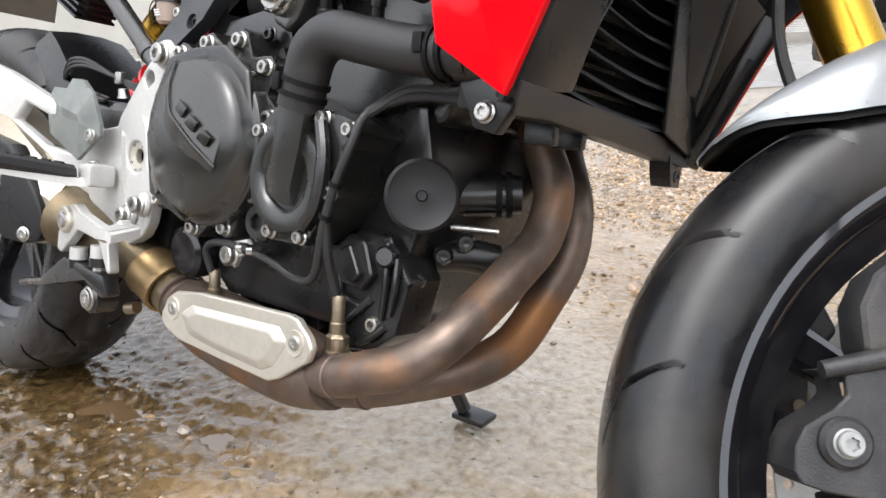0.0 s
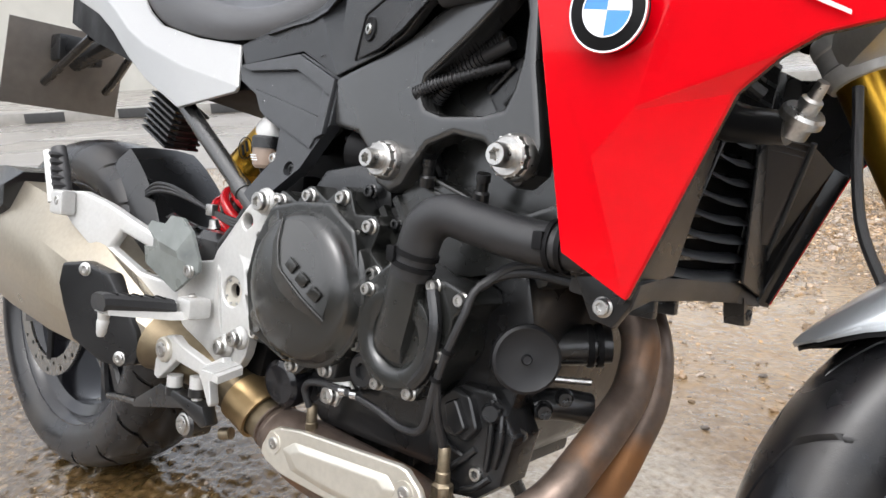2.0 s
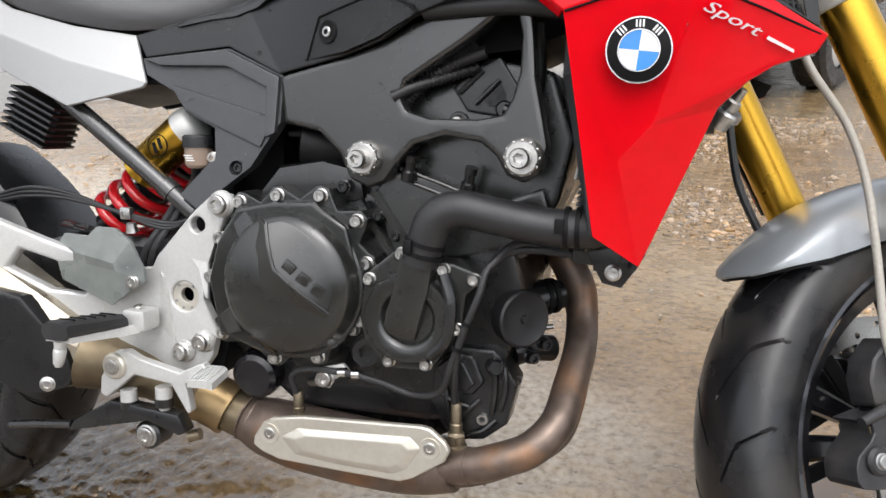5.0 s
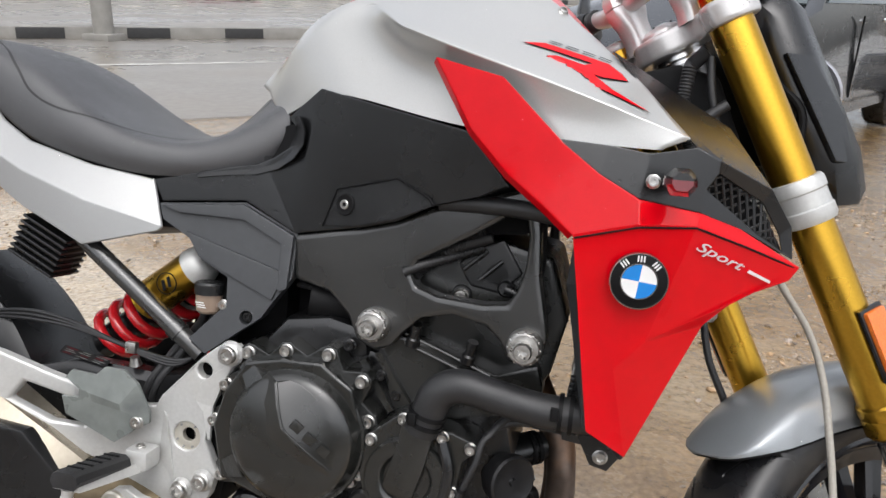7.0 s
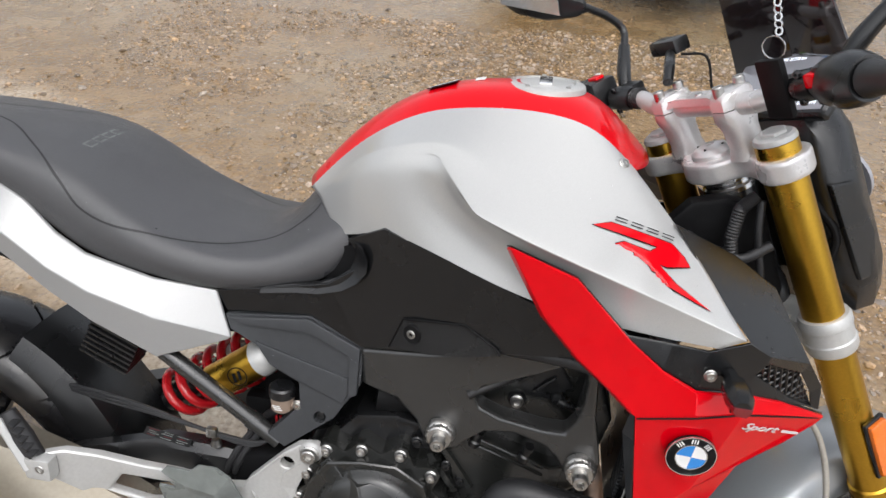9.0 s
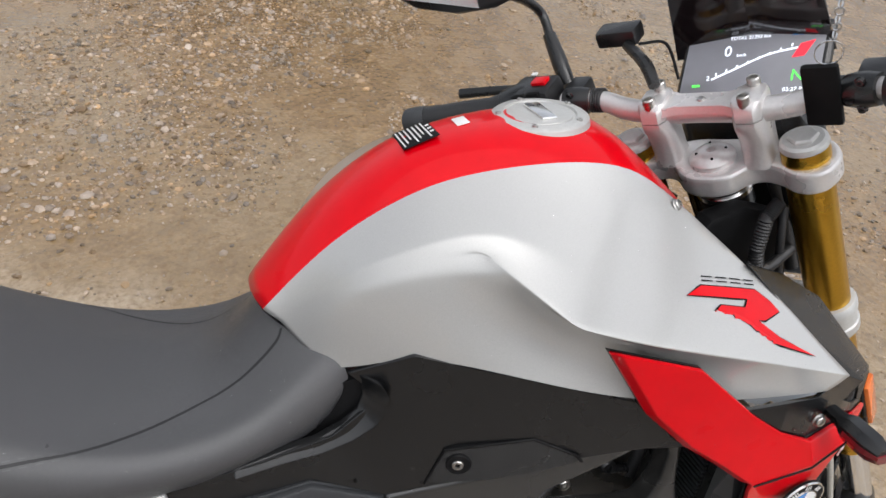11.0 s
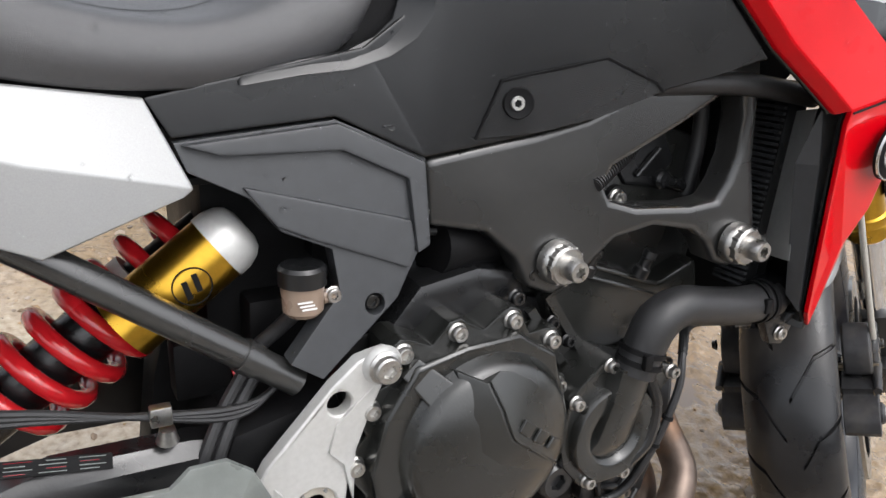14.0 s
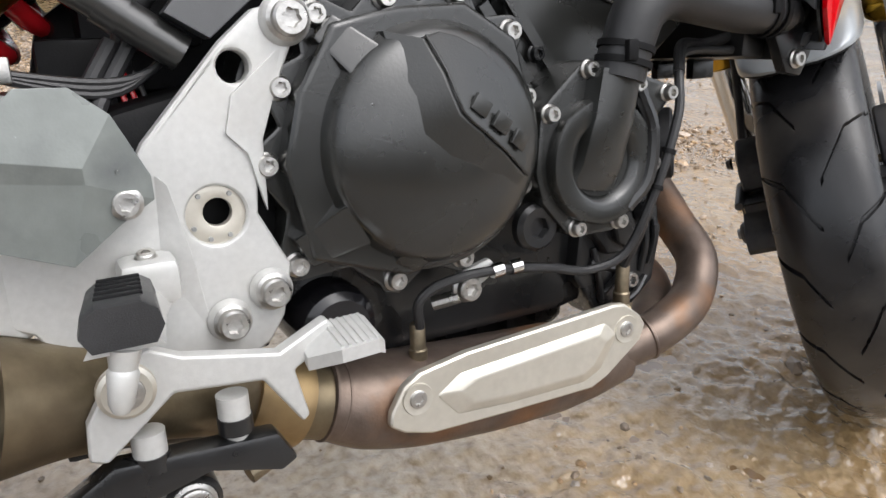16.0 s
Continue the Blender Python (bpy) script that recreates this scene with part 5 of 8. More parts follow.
# clutch cover
ring = [(0.667, 0.556), (0.719, 0.566), (0.776, 0.568), (0.822, 0.540), (0.834, 0.490), (0.828, 0.421), (0.771, 0.370), (0.712, 0.363), (0.638, 0.388), (0.624, 0.460), (0.638, 0.510)]
cx, cz = 0.735, 0.465
flange = []
for i, (x, z) in enumerate(ring):
    d = V((x - cx, z - cz)).normalized()
    t = V((-d.y, d.x))
    for o, w in ((-0.012, 0.005), (-0.006, 0.0115), (0.006, 0.0115), (0.012, 0.005)):
        flange.append((x + d.x * w - t.x * o, z + d.y * w - t.y * o))
    nx, nz = ring[(i + 1) % len(ring)]
    mx, mz = (x + nx) / 2, (z + nz) / 2
    d2 = V((mx - cx, mz - cz)).normalized()
    flange.append((mx - d2.x * 0.004, mz - d2.y * 0.004))
clutch = pt("clutch_cover", slab(flange, -0.178, 0.045, 0.003), M_COVER, "satin black clutch cover with three raised blocks", weighted=True)
dome = lathe([(0.094, 0.0), (0.0935, 0.013), (0.0920, 0.0150), (0.0890, 0.0160), (0.0875, 0.0180), (0.0835, 0.0270), (0.0815, 0.0315), (0.0785, 0.0350), (0.0730, 0.0380), (0.062, 0.0425), (0.045, 0.0470), (0.025, 0.0497), (0.0, 0.0505)], (0.743, -0.178, 0.463), (0, -1, 0), 72)
part("clutch_dome", dome, M_COVER, clutch, smooth=25)
step = [(0.738 + (x - 0.738) * 0.93, 0.464 + (z - 0.464) * 0.93) for x, z in ring]
part("cover_step", slab(step, -0.1975, 0.028, 0.005, seg=3), M_COVER, clutch, weighted=True)
# a raised wedge: a steep flank falling to the dome, and a plate with three blocks beyond its edge
def on_dome(x, z, out=0.0):
    r = math.hypot(x - 0.743, z - 0.463)
    h = float(np.interp(r, (0.0, 0.025, 0.045, 0.062, 0.073, 0.0785, 0.0815, 0.0835), (0.0505, 0.0497, 0.0470, 0.0425, 0.0380, 0.0350, 0.0315, 0.0270)))
    return V((x, -0.178 - h - out, z))


edge = [(0.7245, 0.5365, 0.0085), (0.7330, 0.5130, 0.0100), (0.7420, 0.4860, 0.0095), (0.7560, 0.4735, 0.0080), (0.7780, 0.4555, 0.0060), (0.8030, 0.4340, 0.0030)]
foot = [(0.7050, 0.5430), (0.7090, 0.5080), (0.7160, 0.4720), (0.7370, 0.4540), (0.7630, 0.4400), (0.7950, 0.4250)]
far = [(0.7420, 0.5405), (0.7560, 0.5370), (0.7740, 0.5270), (0.7900, 0.5120), (0.8020, 0.4920), (0.8100, 0.4640)]
wv = [on_dome(x, z, o) for x, z, o in edge] + [on_dome(x, z, -0.0015) for x, z in foot] + [on_dome(x, z, 0.0008) for x, z in far]
wedge = facets(wv, [(i, i + 1, i + 7, i + 6) for i in range(5)] + [(i, i + 1, i + 13, i + 12) for i in range(5)], 0.008, 0.0012, limit=30)
part("cover_wedge", wedge, M_COVER, clutch, smooth=28, weighted=True)
part("edge_rib", tube([on_dome(x + 0.003, z + 0.002, o + 0.0004) for x, z, o in edge], 0.0011, 8, 2), M_COVER, clutch)
for i in range(3):
    c = on_dome(0.7610 + 0.0170 * i, 0.4905 - 0.0135 * i, 0.0068 - 0.0008 * i)
    part("raised_block", moved(block((0, 0, 0), (0.0145, 0.0120, 0.0030), 0.0008), facing(c, (0.80, 0.06 + 0.10 * i, -0.60), (0.60, 0.05, 0.80)) @ Matrix.Shear("XY", 4, (0.25, 0.0))), M_COVER, clutch)
for (ax, az), (bx, bz), w in (((0.694, 0.521), (0.668, 0.548), 0.015), ((0.676, 0.417), (0.640, 0.398), 0.017), ((0.718, 0.386), (0.710, 0.372), 0.012)):
    side = V((-(bz - az), bx - ax)).normalized() * w
    wide = [(ax + side.x, -0.209, az + side.y), (ax - side.x, -0.209, az - side.y), (bx - side.x * 0.7, -0.192, bz - side.y * 0.7), (bx + side.x * 0.7, -0.192, bz + side.y * 0.7)]
    part("cast_web", facets(wide, [(0, 1, 2, 3)], 0.020, 0.0025, inward=(0, 1, 0)), M_COVER, clutch, weighted=True)
for x, z in ring:
    bolt(clutch, (x, -0.178, z), 0.0072, 0.0085)
bolt(clutch, (0.818, -0.178, 0.409), 0.0066, 0.008)

# water pump cover and coolant hose
pump = pt("pump_cover", slab([(0.838, 0.478), (0.846, 0.487), (0.876, 0.512), (0.888, 0.515), (0.926, 0.500), (0.945, 0.500), (0.970, 0.492), (0.976, 0.480), (0.960, 0.465), (0.956, 0.425), (0.947, 0.412), (0.920, 0.373), (0.908, 0.372), (0.872, 0.372), (0.862, 0.376), (0.838, 0.405), (0.832, 0.43)], -0.196, 0.062, 0.004), M_COVER, "black water pump cover", weighted=True)
part("pump_volute", lathe([(0.053, 0.0), (0.0525, 0.009), (0.0505, 0.012), (0.036, 0.013), (0.033, 0.0115), (0.029, 0.005), (0.0, 0.004)], (0.894, -0.194, 0.434), (0, -1, 0), 48), M_COVER, pump)
spout = loft([[(x + dx, -0.196 - 0.62 * dep * k, z + dz) for dx, dz, k in ((-0.022, 0.004, 0), (-0.019, 0.004, 0.75), (-0.010, 0.002, 1), (0.010, -0.002, 1), (0.019, -0.004, 0.75), (0.022, -0.004, 0))] for x, z, dep in ((0.882, 0.412, 0.012), (0.888, 0.43, 0.026), (0.899, 0.468, 0.032), (0.906, 0.505, 0.034))])
part("pump_spout", spout, M_COVER, pump, smooth=30)
part("pump_rib", tube([(0.934, -0.200, 0.488), (0.945, -0.204, 0.455), (0.940, -0.204, 0.415), (0.920, -0.200, 0.392)], 0.007, 10, 5), M_ENGINE, pump)
for x, z in ((0.882, 0.506), (0.932, 0.491), (0.967, 0.482), (0.949, 0.424), (0.913, 0.379), (0.868, 0.379), (0.843, 0.474)):
    bolt(pump, (x + 0.002, -0.196, z + 0.002), 0.0063, 0.008)
hose = pt("coolant_hose", tube([(0.908, -0.204, 0.500), (0.915, -0.206, 0.524), (0.927, -0.208, 0.551), (0.953, -0.209, 0.563), (0.988, -0.209, 0.558), (1.045, -0.208, 0.549), (1.100, -0.203, 0.547)], [0.0215, 0.021, 0.0215, 0.0205, 0.020, 0.020, 0.020], 24, 8), M_HOSE, "thick black rubber coolant hose")
for p, d in (((0.913, -0.2055, 0.517), (0.27, 0, 1)), ((1.076, -0.205, 0.5478), (1, 0, 0))):
    for o in (-0.006, 0.006):
        part("hose_clamp", lathe([(0.0212, -0.0025), (0.0232, -0.0025), (0.0232, 0.0025), (0.0212, 0.0025)], V(p) + V(d).normalized() * o, d, 28, closed=True), M_DARK, hose)
    part("clamp_ear", block(V(p) + V((-0.012, -0.0215, 0.004)), (0.010, 0.006, 0.016), 0.002), M_DARK, hose)

# oil plug, drain bracket, horn, lower covers
pt("oil_plug", join(lathe([(0.0, 0.004), (0.009, 0.004), (0.0095, 0.010), (0.016, 0.0105), (0.019, 0.007), (0.020, 0.0), (0, 0)], (0.838, -0.180, 0.385), (0, -1, 0), 6), lathe([(0.0095, 0.0105), (0.0165, 0.011), (0.020, 0.007), (0.0205, 0.0), (0.0095, 0)], (0.838, -0.180, 0.385), (0, -1, 0), 32, closed=True)), M_ENGINE)
bracket = pt("wire_bracket", slab([(0.765, 0.335), (0.770, 0.354), (0.80, 0.362), (0.81, 0.352), (0.788, 0.34), (0.782, 0.328)], -0.172, 0.006, 0.001), M_ALU)
bolt(bracket, (0.777, -0.172, 0.342), 0.010, 0.010)
for x in (0.803, 0.821):
    part("wire_clip", tube([(x - 0.005, -0.178, 0.3525), (x + 0.005, -0.178, 0.3535)], 0.0062, 12, 1), M_CHROME, bracket)
part("bracket_pin", tube([(0.752, -0.160, 0.330), (0.770, -0.172, 0.336)], 0.006, 10, 1), M_BOLT, bracket)
wire = pt("sensor_wire", tube([(0.735, -0.168, 0.316), (0.733, -0.175, 0.340), (0.755, -0.178, 0.352), (0.802, -0.178, 0.353), (0.852, -0.178, 0.346), (0.896, -0.180, 0.336), (0.930, -0.190, 0.348), (0.948, -0.201, 0.392), (0.962, -0.205, 0.43), (0.977, -0.203, 0.470), (0.985, -0.194, 0.499), (1.015, -0.172, 0.516), (1.076, -0.172, 0.515)], 0.0042, 10, 6), M_HOSE, "black sensor cable")
part("cable_branch", tube([(0.944, -0.172, 0.330), (0.947, -0.190, 0.365), (0.951, -0.201, 0.40)], 0.0046, 10, 5), M_HOSE, wire)
for p in ((0.964, -0.205, 0.435), (0.952, -0.203, 0.405)):
    part("cable_tie", lathe([(0.0045, -0.002), (0.0062, -0.002), (0.0062, 0.002), (0.0045, 0.002)], p, (0.35, 0, 1), 12, closed=True), M_DARK, wire)
part("cable_branch", tube([(0.985, -0.194, 0.499), (1.01, -0.172, 0.522), (1.05, -0.16, 0.522), (1.09, -0.17, 0.53)], 0.0052, 10, 5), M_HOSE, wire)
hd = V((0.68, -0.72, 0.05))
horn = pt("horn", lathe([(0.0, 0.016), (0.004, 0.0165), (0.0055, 0.013), (0.012, 0.0125), (0.026, 0.014), (0.0305, 0.016), (0.0335, 0.014), (0.034, 0.006), (0.031, 0.003), (0.031, -0.010), (0.0, -0.012)], (1.010, -0.142, 0.432), hd, 48), M_HORN, "round black horn")
part("horn_body", lathe([(0.022, -0.008), (0.018, -0.045), (0.0, -0.05)], (1.010, -0.142, 0.432), hd, 24), M_DARK, horn)
lower = pt("oil_pump_cover", slab([(0.912, 0.370), (0.945, 0.392), (0.985, 0.392), (1.014, 0.352), (1.002, 0.300), (0.975, 0.278), (0.935, 0.272), (0.905, 0.318)], -0.150, 0.05, 0.006), M_ENGINE, "black ribbed oil pump cover", weighted=True)
part("cover_boss", slab([(0.915, 0.366), (0.940, 0.388), (0.962, 0.384), (0.975, 0.352), (0.962, 0.336), (0.935, 0.338)], -0.160, 0.02, 0.005, seg=3), M_ENGINE, lower, weighted=True)
part("cover_boss", slab([(0.936, 0.372), (0.950, 0.380), (0.966, 0.352), (0.955, 0.342), (0.942, 0.350)], -0.168, 0.02, 0.004, seg=3), M_ENGINE, lower, weighted=True)
for a, b, c in (((0.922, 0.332), (0.938, 0.325), (0.962, 0.318)), ((0.926, 0.345), (0.930, 0.318), (0.935, 0.290)), ((0.985, 0.385), (0.988, 0.345), (0.984, 0.312)), ((0.998, 0.372), (1.000, 0.345), (0.994, 0.318)), ((0.938, 0.300), (0.952, 0.312), (0.970, 0.330)), ((0.958, 0.284), (0.975, 0.292), (0.99, 0.306))):
    part("cover_rib", tube([(a[0], -0.151, a[1]), (b[0], -0.154, b[1]), (c[0], -0.151, c[1])], 0.0036, 8, 3), M_ENGINE, lower)
part("cover_lug", lathe([(0.0, 0.014), (0.008, 0.014), (0.0105, 0.011), (0.0115, 0.0), (0.0, 0.0)], (0.985, -0.148, 0.372), (0.35, -1, 0.1), 16), M_ENGINE, lower)
part("bolt_boss", lathe([(0.0095, 0.018), (0.011, 0.016), (0.013, 0.0), (0.0, 0.0), (0.0, 0.018)], (0.973, -0.128, 0.305), (0, -1, 0), 20), M_ENGINE, lower)
bolt(lower, (0.973, -0.146, 0.305), 0.0075, 0.008)
for x, y, z in ((1.035, -0.10, 0.392), (1.022, -0.115, 0.378), (1.003, -0.125, 0.352)):
    bolt(lower, (x, y, z), 0.0075, 0.012, axis=(0.6, -0.8, 0), m=M_ENGINE)
starter = pt("starter_motor", tube([(0.975, -0.085, 0.428), (1.005, -0.06, 0.434), (1.045, -0.03, 0.440)], [0.020, 0.0215, 0.0215, 0.0215, 0.019], 24, 4), M_ENGINE, "black starter motor")
for t in (0.55, 0.75):
    part("motor_band", lathe([(0.0212, -0.003), (0.0232, -0.003), (0.0232, 0.003), (0.0212, 0.003)], V((1.005, -0.06, 0.434)).lerp(V((1.045, -0.03, 0.440)), t), (0.04, 0.03, 0.006), 24, closed=True), M_DARK, starter)
part("motor_pipe", tube([(0.985, -0.10, 0.402), (1.04, -0.055, 0.402)], 0.0035, 10, 1), M_BOLT, starter)
pt("oil_cooler_pipe", tube([(0.995, -0.095, 0.372), (1.015, -0.075, 0.376), (1.038, -0.05, 0.372)], [0.016, 0.017, 0.017], 18, 3), M_ENGINE)
pt("oil_filter", lathe([(0.0, 0.060), (0.024, 0.060), (0.030, 0.056), (0.0325, 0.048), (0.033, 0.0), (0.0, 0.0)], (0.668, -0.105, 0.333), (0.05, -1, -0.1), 40), M_RIM, "glossy black oil filter can")
pt("sump_pan", slab([(0.70, 0.31), (0.93, 0.31), (0.93, 0.262), (0.90, 0.25), (0.74, 0.25), (0.70, 0.27)], -0.10, 0.22, 0.010), M_ENGINE, "black engine sump", weighted=True)
for i in range(6):
    pt("sump_fin", slab([(0.72 + 0.033 * i, 0.315), (0.728 + 0.033 * i, 0.315), (0.728 + 0.033 * i, 0.27), (0.72 + 0.033 * i, 0.27)], -0.115, 0.03, 0.001), M_ENGINE)

# throttle bodies seen through the frame, with a near-black filler above them
air = pt("throttle_body", slab([(0.875, 0.655), (0.90, 0.695), (0.935, 0.715), (0.985, 0.728), (1.02, 0.70), (0.995, 0.645), (0.91, 0.635)], -0.118, 0.10, 0.006), M_ENGINE, "black throttle body housing", weighted=True)
part("throttle_cover", lathe([(0.0, 0.012), (0.014, 0.012), (0.017, 0.008), (0.019, 0.0), (0.0, 0.0)], (0.972, -0.118, 0.688), (0, -1, 0), 28), M_ENGINE, air)
part("throttle_rib", tube([(0.915, -0.121, 0.672), (0.95, -0.121, 0.69), (0.99, -0.121, 0.66)], 0.0035, 8, 2), M_ENGINE, air)
part("throttle_plate", slab([(0.921, 0.696), (0.945, 0.719), (0.977, 0.732), (1.004, 0.691), (0.979, 0.663), (0.939, 0.669)], -0.130, 0.012, 0.004), M_BLACKPL, air, weighted=True)
for a, b in (((0.930, 0.690), (0.958, 0.716)), ((0.950, 0.678), (0.978, 0.705))):
    part("plate_rib", tube([(a[0], -0.132, a[1]), (b[0], -0.132, b[1])], 0.003, 8, 1), M_BLACKPL, air)
part("throttle_cap", lathe([(0.0, 0.010), (0.008, 0.010), (0.0105, 0.007), (0.0105, 0.0), (0.0, 0.0)], (0.985, -0.130, 0.672), (0, -1, 0), 22), M_BLACKPL, air)
part("throttle_neck", tube([(0.985, -0.138, 0.672), (1.010, -0.138, 0.664)], 0.007, 14, 1), M_BLACKPL, air)
loom = [V((0.868, -0.150, 0.688)).lerp(V((0.955, -0.150, 0.742)), k / 60) for k in range(61)]
part("ribbed_hose", tube(loom, [0.0075 if k % 2 else 0.0055 for k in range(61)], 14, 1), M_HOSE, air, "ribbed black cable sleeve")
part("breather_hose", tube([(0.905, -0.188, 0.775), (0.964, -0.196, 0.776), (1.022, -0.205, 0.774), (1.105, -0.205, 0.762)], 0.0105, 16, 5), M_HOSE, air, "black breather hose")
part("drain_hose", tube([(1.020, -0.140, 0.765), (1.024, -0.140, 0.715), (1.017, -0.140, 0.655)], 0.008, 12, 4), M_HOSE, air)
part("throttle_plate", slab([(0.93, 0.70), (0.955, 0.712), (0.975, 0.705), (0.95, 0.688)], -0.124, 0.008, 0.002), M_ENGINE, air)
part("bolt_boss", lathe([(0.012, 0.006), (0.014, 0.0), (0.0, 0.0), (0.0, 0.006)], (0.929, -0.124, 0.656), (0, -1, 0), 20), M_ENGINE, air)
bolt(air, (0.929, -0.130, 0.656), 0.0078, 0.008)
cor = pt("corrugated_hose", tube([(0.868, -0.148, 0.676), (0.895, -0.150, 0.702), (0.93, -0.150, 0.722), (0.965, -0.150, 0.735)], 0.0072, 12, 6), M_HOSE, "black corrugated breather hose")
path = catmull([(0.868, -0.148, 0.676), (0.895, -0.150, 0.702), (0.93, -0.150, 0.722), (0.965, -0.150, 0.735)], 8)
for a, b in zip(path[:17], path[1:]):
    part("hose_ring", lathe([(0.007, -0.0012), (0.0088, -0.0008), (0.0088, 0.0008), (0.007, 0.0012)], (a + b) / 2, b - a, 12, closed=True), M_HOSE, cor)
# Plain near-black block stands for the unlit hollow under the tank
pt("airbox_filler", loft([[(x, y, z) for y, z in ((-w, zb), (w, zb), (w * 1.1, zt), (-w * 1.1, zt))] for x, w, zb, zt in ((0.62, 0.09, 0.62, 0.83), (0.80, 0.11, 0.72, 0.90), (1.0, 0.12, 0.74, 0.90), (1.10, 0.08, 0.78, 0.90))]), M_DARK)

# -- radiator --
def tilted(bm):
    """From the radiator's own frame: its front face at x = 0, its lower edge at z = 0."""
    return moved(bm, Matrix.Translation((1.105, 0, 0.500)) @ Matrix.Rotation(radians(6), 4, "Y"))


rad = pt("radiator", tilted(block((-0.018, -0.02, 0.14), (0.030, 0.33, 0.27), 0.004)), M_ENGINE, "black radiator with fine fins")
for i in range(70):
    part("fin", tilted(block((-0.0015, -0.18 + 0.32 * i / 69, 0.14), (0.006, 0.0012, 0.25), 0)), M_DARK, rad)
for i in range(12):
    part("cooling_tube", tilted(block((-0.0005, -0.02, 0.02 + 0.022 * i), (0.005, 0.32, 0.004), 0)), M_ENGINE, rad)
part("side_plate", facets([(1.1002, -0.1722, 0.5915), (1.0768, -0.2311, 0.6007), (1.0944, -0.2129, 0.6967), (1.0993, -0.2153, 0.7522), (1.1115, -0.1841, 0.7455)], [(0, 1, 2, 3, 4)], 0.003, 0.0008, inward=(1, 0.3, 0)), M_PLATEGREY, rad, "dull grey radiator side plate")
for i in range(34):
    part("core_rib", tilted(block((-0.0345, -0.163, 0.055 + 0.0064 * i), (0.005, 0.040, 0.0032), 0.0005)), M_GREYPL, rad)
part("side_tank", tilted(block((-0.015, 0.150, 0.13), (0.040, 0.03, 0.26), 0.008)), M_BLACKPL, rad)
bolt(rad, (1.0945, -0.1860, 0.6075), 0.006, 0.005, axis=(-0.920, 0.380, 0.097))
part("hose_neck", tube([(1.085, -0.200, 0.546), (1.12, -0.19, 0.548)], 0.023, 20, 1), M_BLACKPL, rad)
for sgn in (1, -1):
    inner = facets([opposite(q, sgn) for q in ((1.07, -0.262, 0.735), (1.098, -0.242, 0.545), (1.138, -0.218, 0.518), (1.140, -0.12, 0.53), (1.150, -0.07, 0.66), (1.15, -0.20, 0.76))], [(2, 3, 4, 5)], 0.004, 0.0015, inward=(-1, 0, 0))
    pt("shroud_lining", inner, M_BLACKPL, "black inner shroud lining")
    lip = facets([opposite(q, sgn) for q in ((1.142, -0.221, 0.510), (1.208, -0.219, 0.672), (1.190, -0.205, 0.680), (1.135, -0.200, 0.512))], [(0, 1, 2, 3)], 0.005, 0.0015, inward=(-1, 0, 0))
    pt("shroud_edge", lip, M_BLACKPL, "black shroud edge strip")
sg = [(1.0613, -0.2284, 0.7025), (1.0660, -0.2440, 0.7600), (1.110, -0.2440, 0.7700), (1.0930, -0.2230, 0.560), (1.0950, -0.2400, 0.545), (1.075, -0.2455, 0.703)]
pt("side_guard", facets(sg, [(0, 5, 4, 3), (0, 1, 5), (1, 2, 4, 5)], 0.006, 0.002, inward=(1, 0.3, 0)), M_GREYPL, "angular dark grey radiator side guard", weighted=True)
# Sheet added to block the see-through gap, coloured as its shade
pt("wing_shade_sheet", slab([(0.935, 0.868), (1.06, 0.84), (1.10, 0.79), (1.06, 0.758), (0.965, 0.778)], -0.186, 0.006, 0.002), M_DARK, "near-black sheet added for shade behind the shroud wing")
# corrugated sleeve across the frame's window
sleeve = [(0.862, -0.172, 0.683), (0.885, -0.165, 0.6945), (0.915, -0.152, 0.7055), (0.952, -0.132, 0.7195)]
hose = pt("wiring_sleeve", tube(sleeve, 0.0058, 12, 8), M_HOSE, "black corrugated wiring sleeve")
line = catmull(sleeve, 8)
for a, b in zip(line, line[1:]):
    part("corrugation", tube([a + (b - a) * 0.2, a + (b - a) * 0.6], 0.0074, 12, 1), M_HOSE, hose)
LBL, LBR, LTR, LTL = V((1.135, -0.132, 0.530)), V((1.127, 0.118, 0.516)), V((1.142, 0.058, 0.680)), V((1.145, -0.035, 0.680))
back = V((-0.024, 0, 0.004))
# Near-black backing puts the shade between the slats into colour
louver = pt("louvre_panel", facets([LBL + back, LBR + back, LTR + back, LTL + back], [(0, 1, 2, 3)], 0.004, 0.001, inward=(-1, 0, 0)), M_DARK, "black slatted air guide on a near-black shade backing")
for i in range(8):
    t = (i + 0.15) / 8
    a, b = LBL.lerp(LTL, t), LBR.lerp(LTR, t)
    rings = []
    for k in range(7):
        c = a.lerp(b, k / 6) + V((0, 0, -0.004 * math.sin(math.pi * k / 6)))
        rings.append([c + V(q) for q in ((0.001, 0, -0.0015), (0.0, 0, 0.0015), (-0.011, 0, 0.0075), (-0.022, 0, 0.0085), (-0.022, 0, 0.0055), (-0.011, 0, 0.0045))])
    part("slat", loft(rings), M_GREYPL, louver, smooth=50)
part("guide_edge", tube([LBL + V((0.002, 0, 0)), LTL + V((0.002, 0, 0))], 0.0016, 8, 1), M_GREYPL, louver)
part("guide_edge", tube([LBR + V((0.001, 0, 0)), LTR + V((0.001, 0, 0))], 0.0030, 8, 1), M_BLACKPL, louver)
Q2, Q6, Q5, QT = V((1.124, 0.1660, 0.5115)), V((1.134, 0.1600, 0.493)), V((1.200, 0.148, 0.650)), V((1.186, 0.098, 0.672))
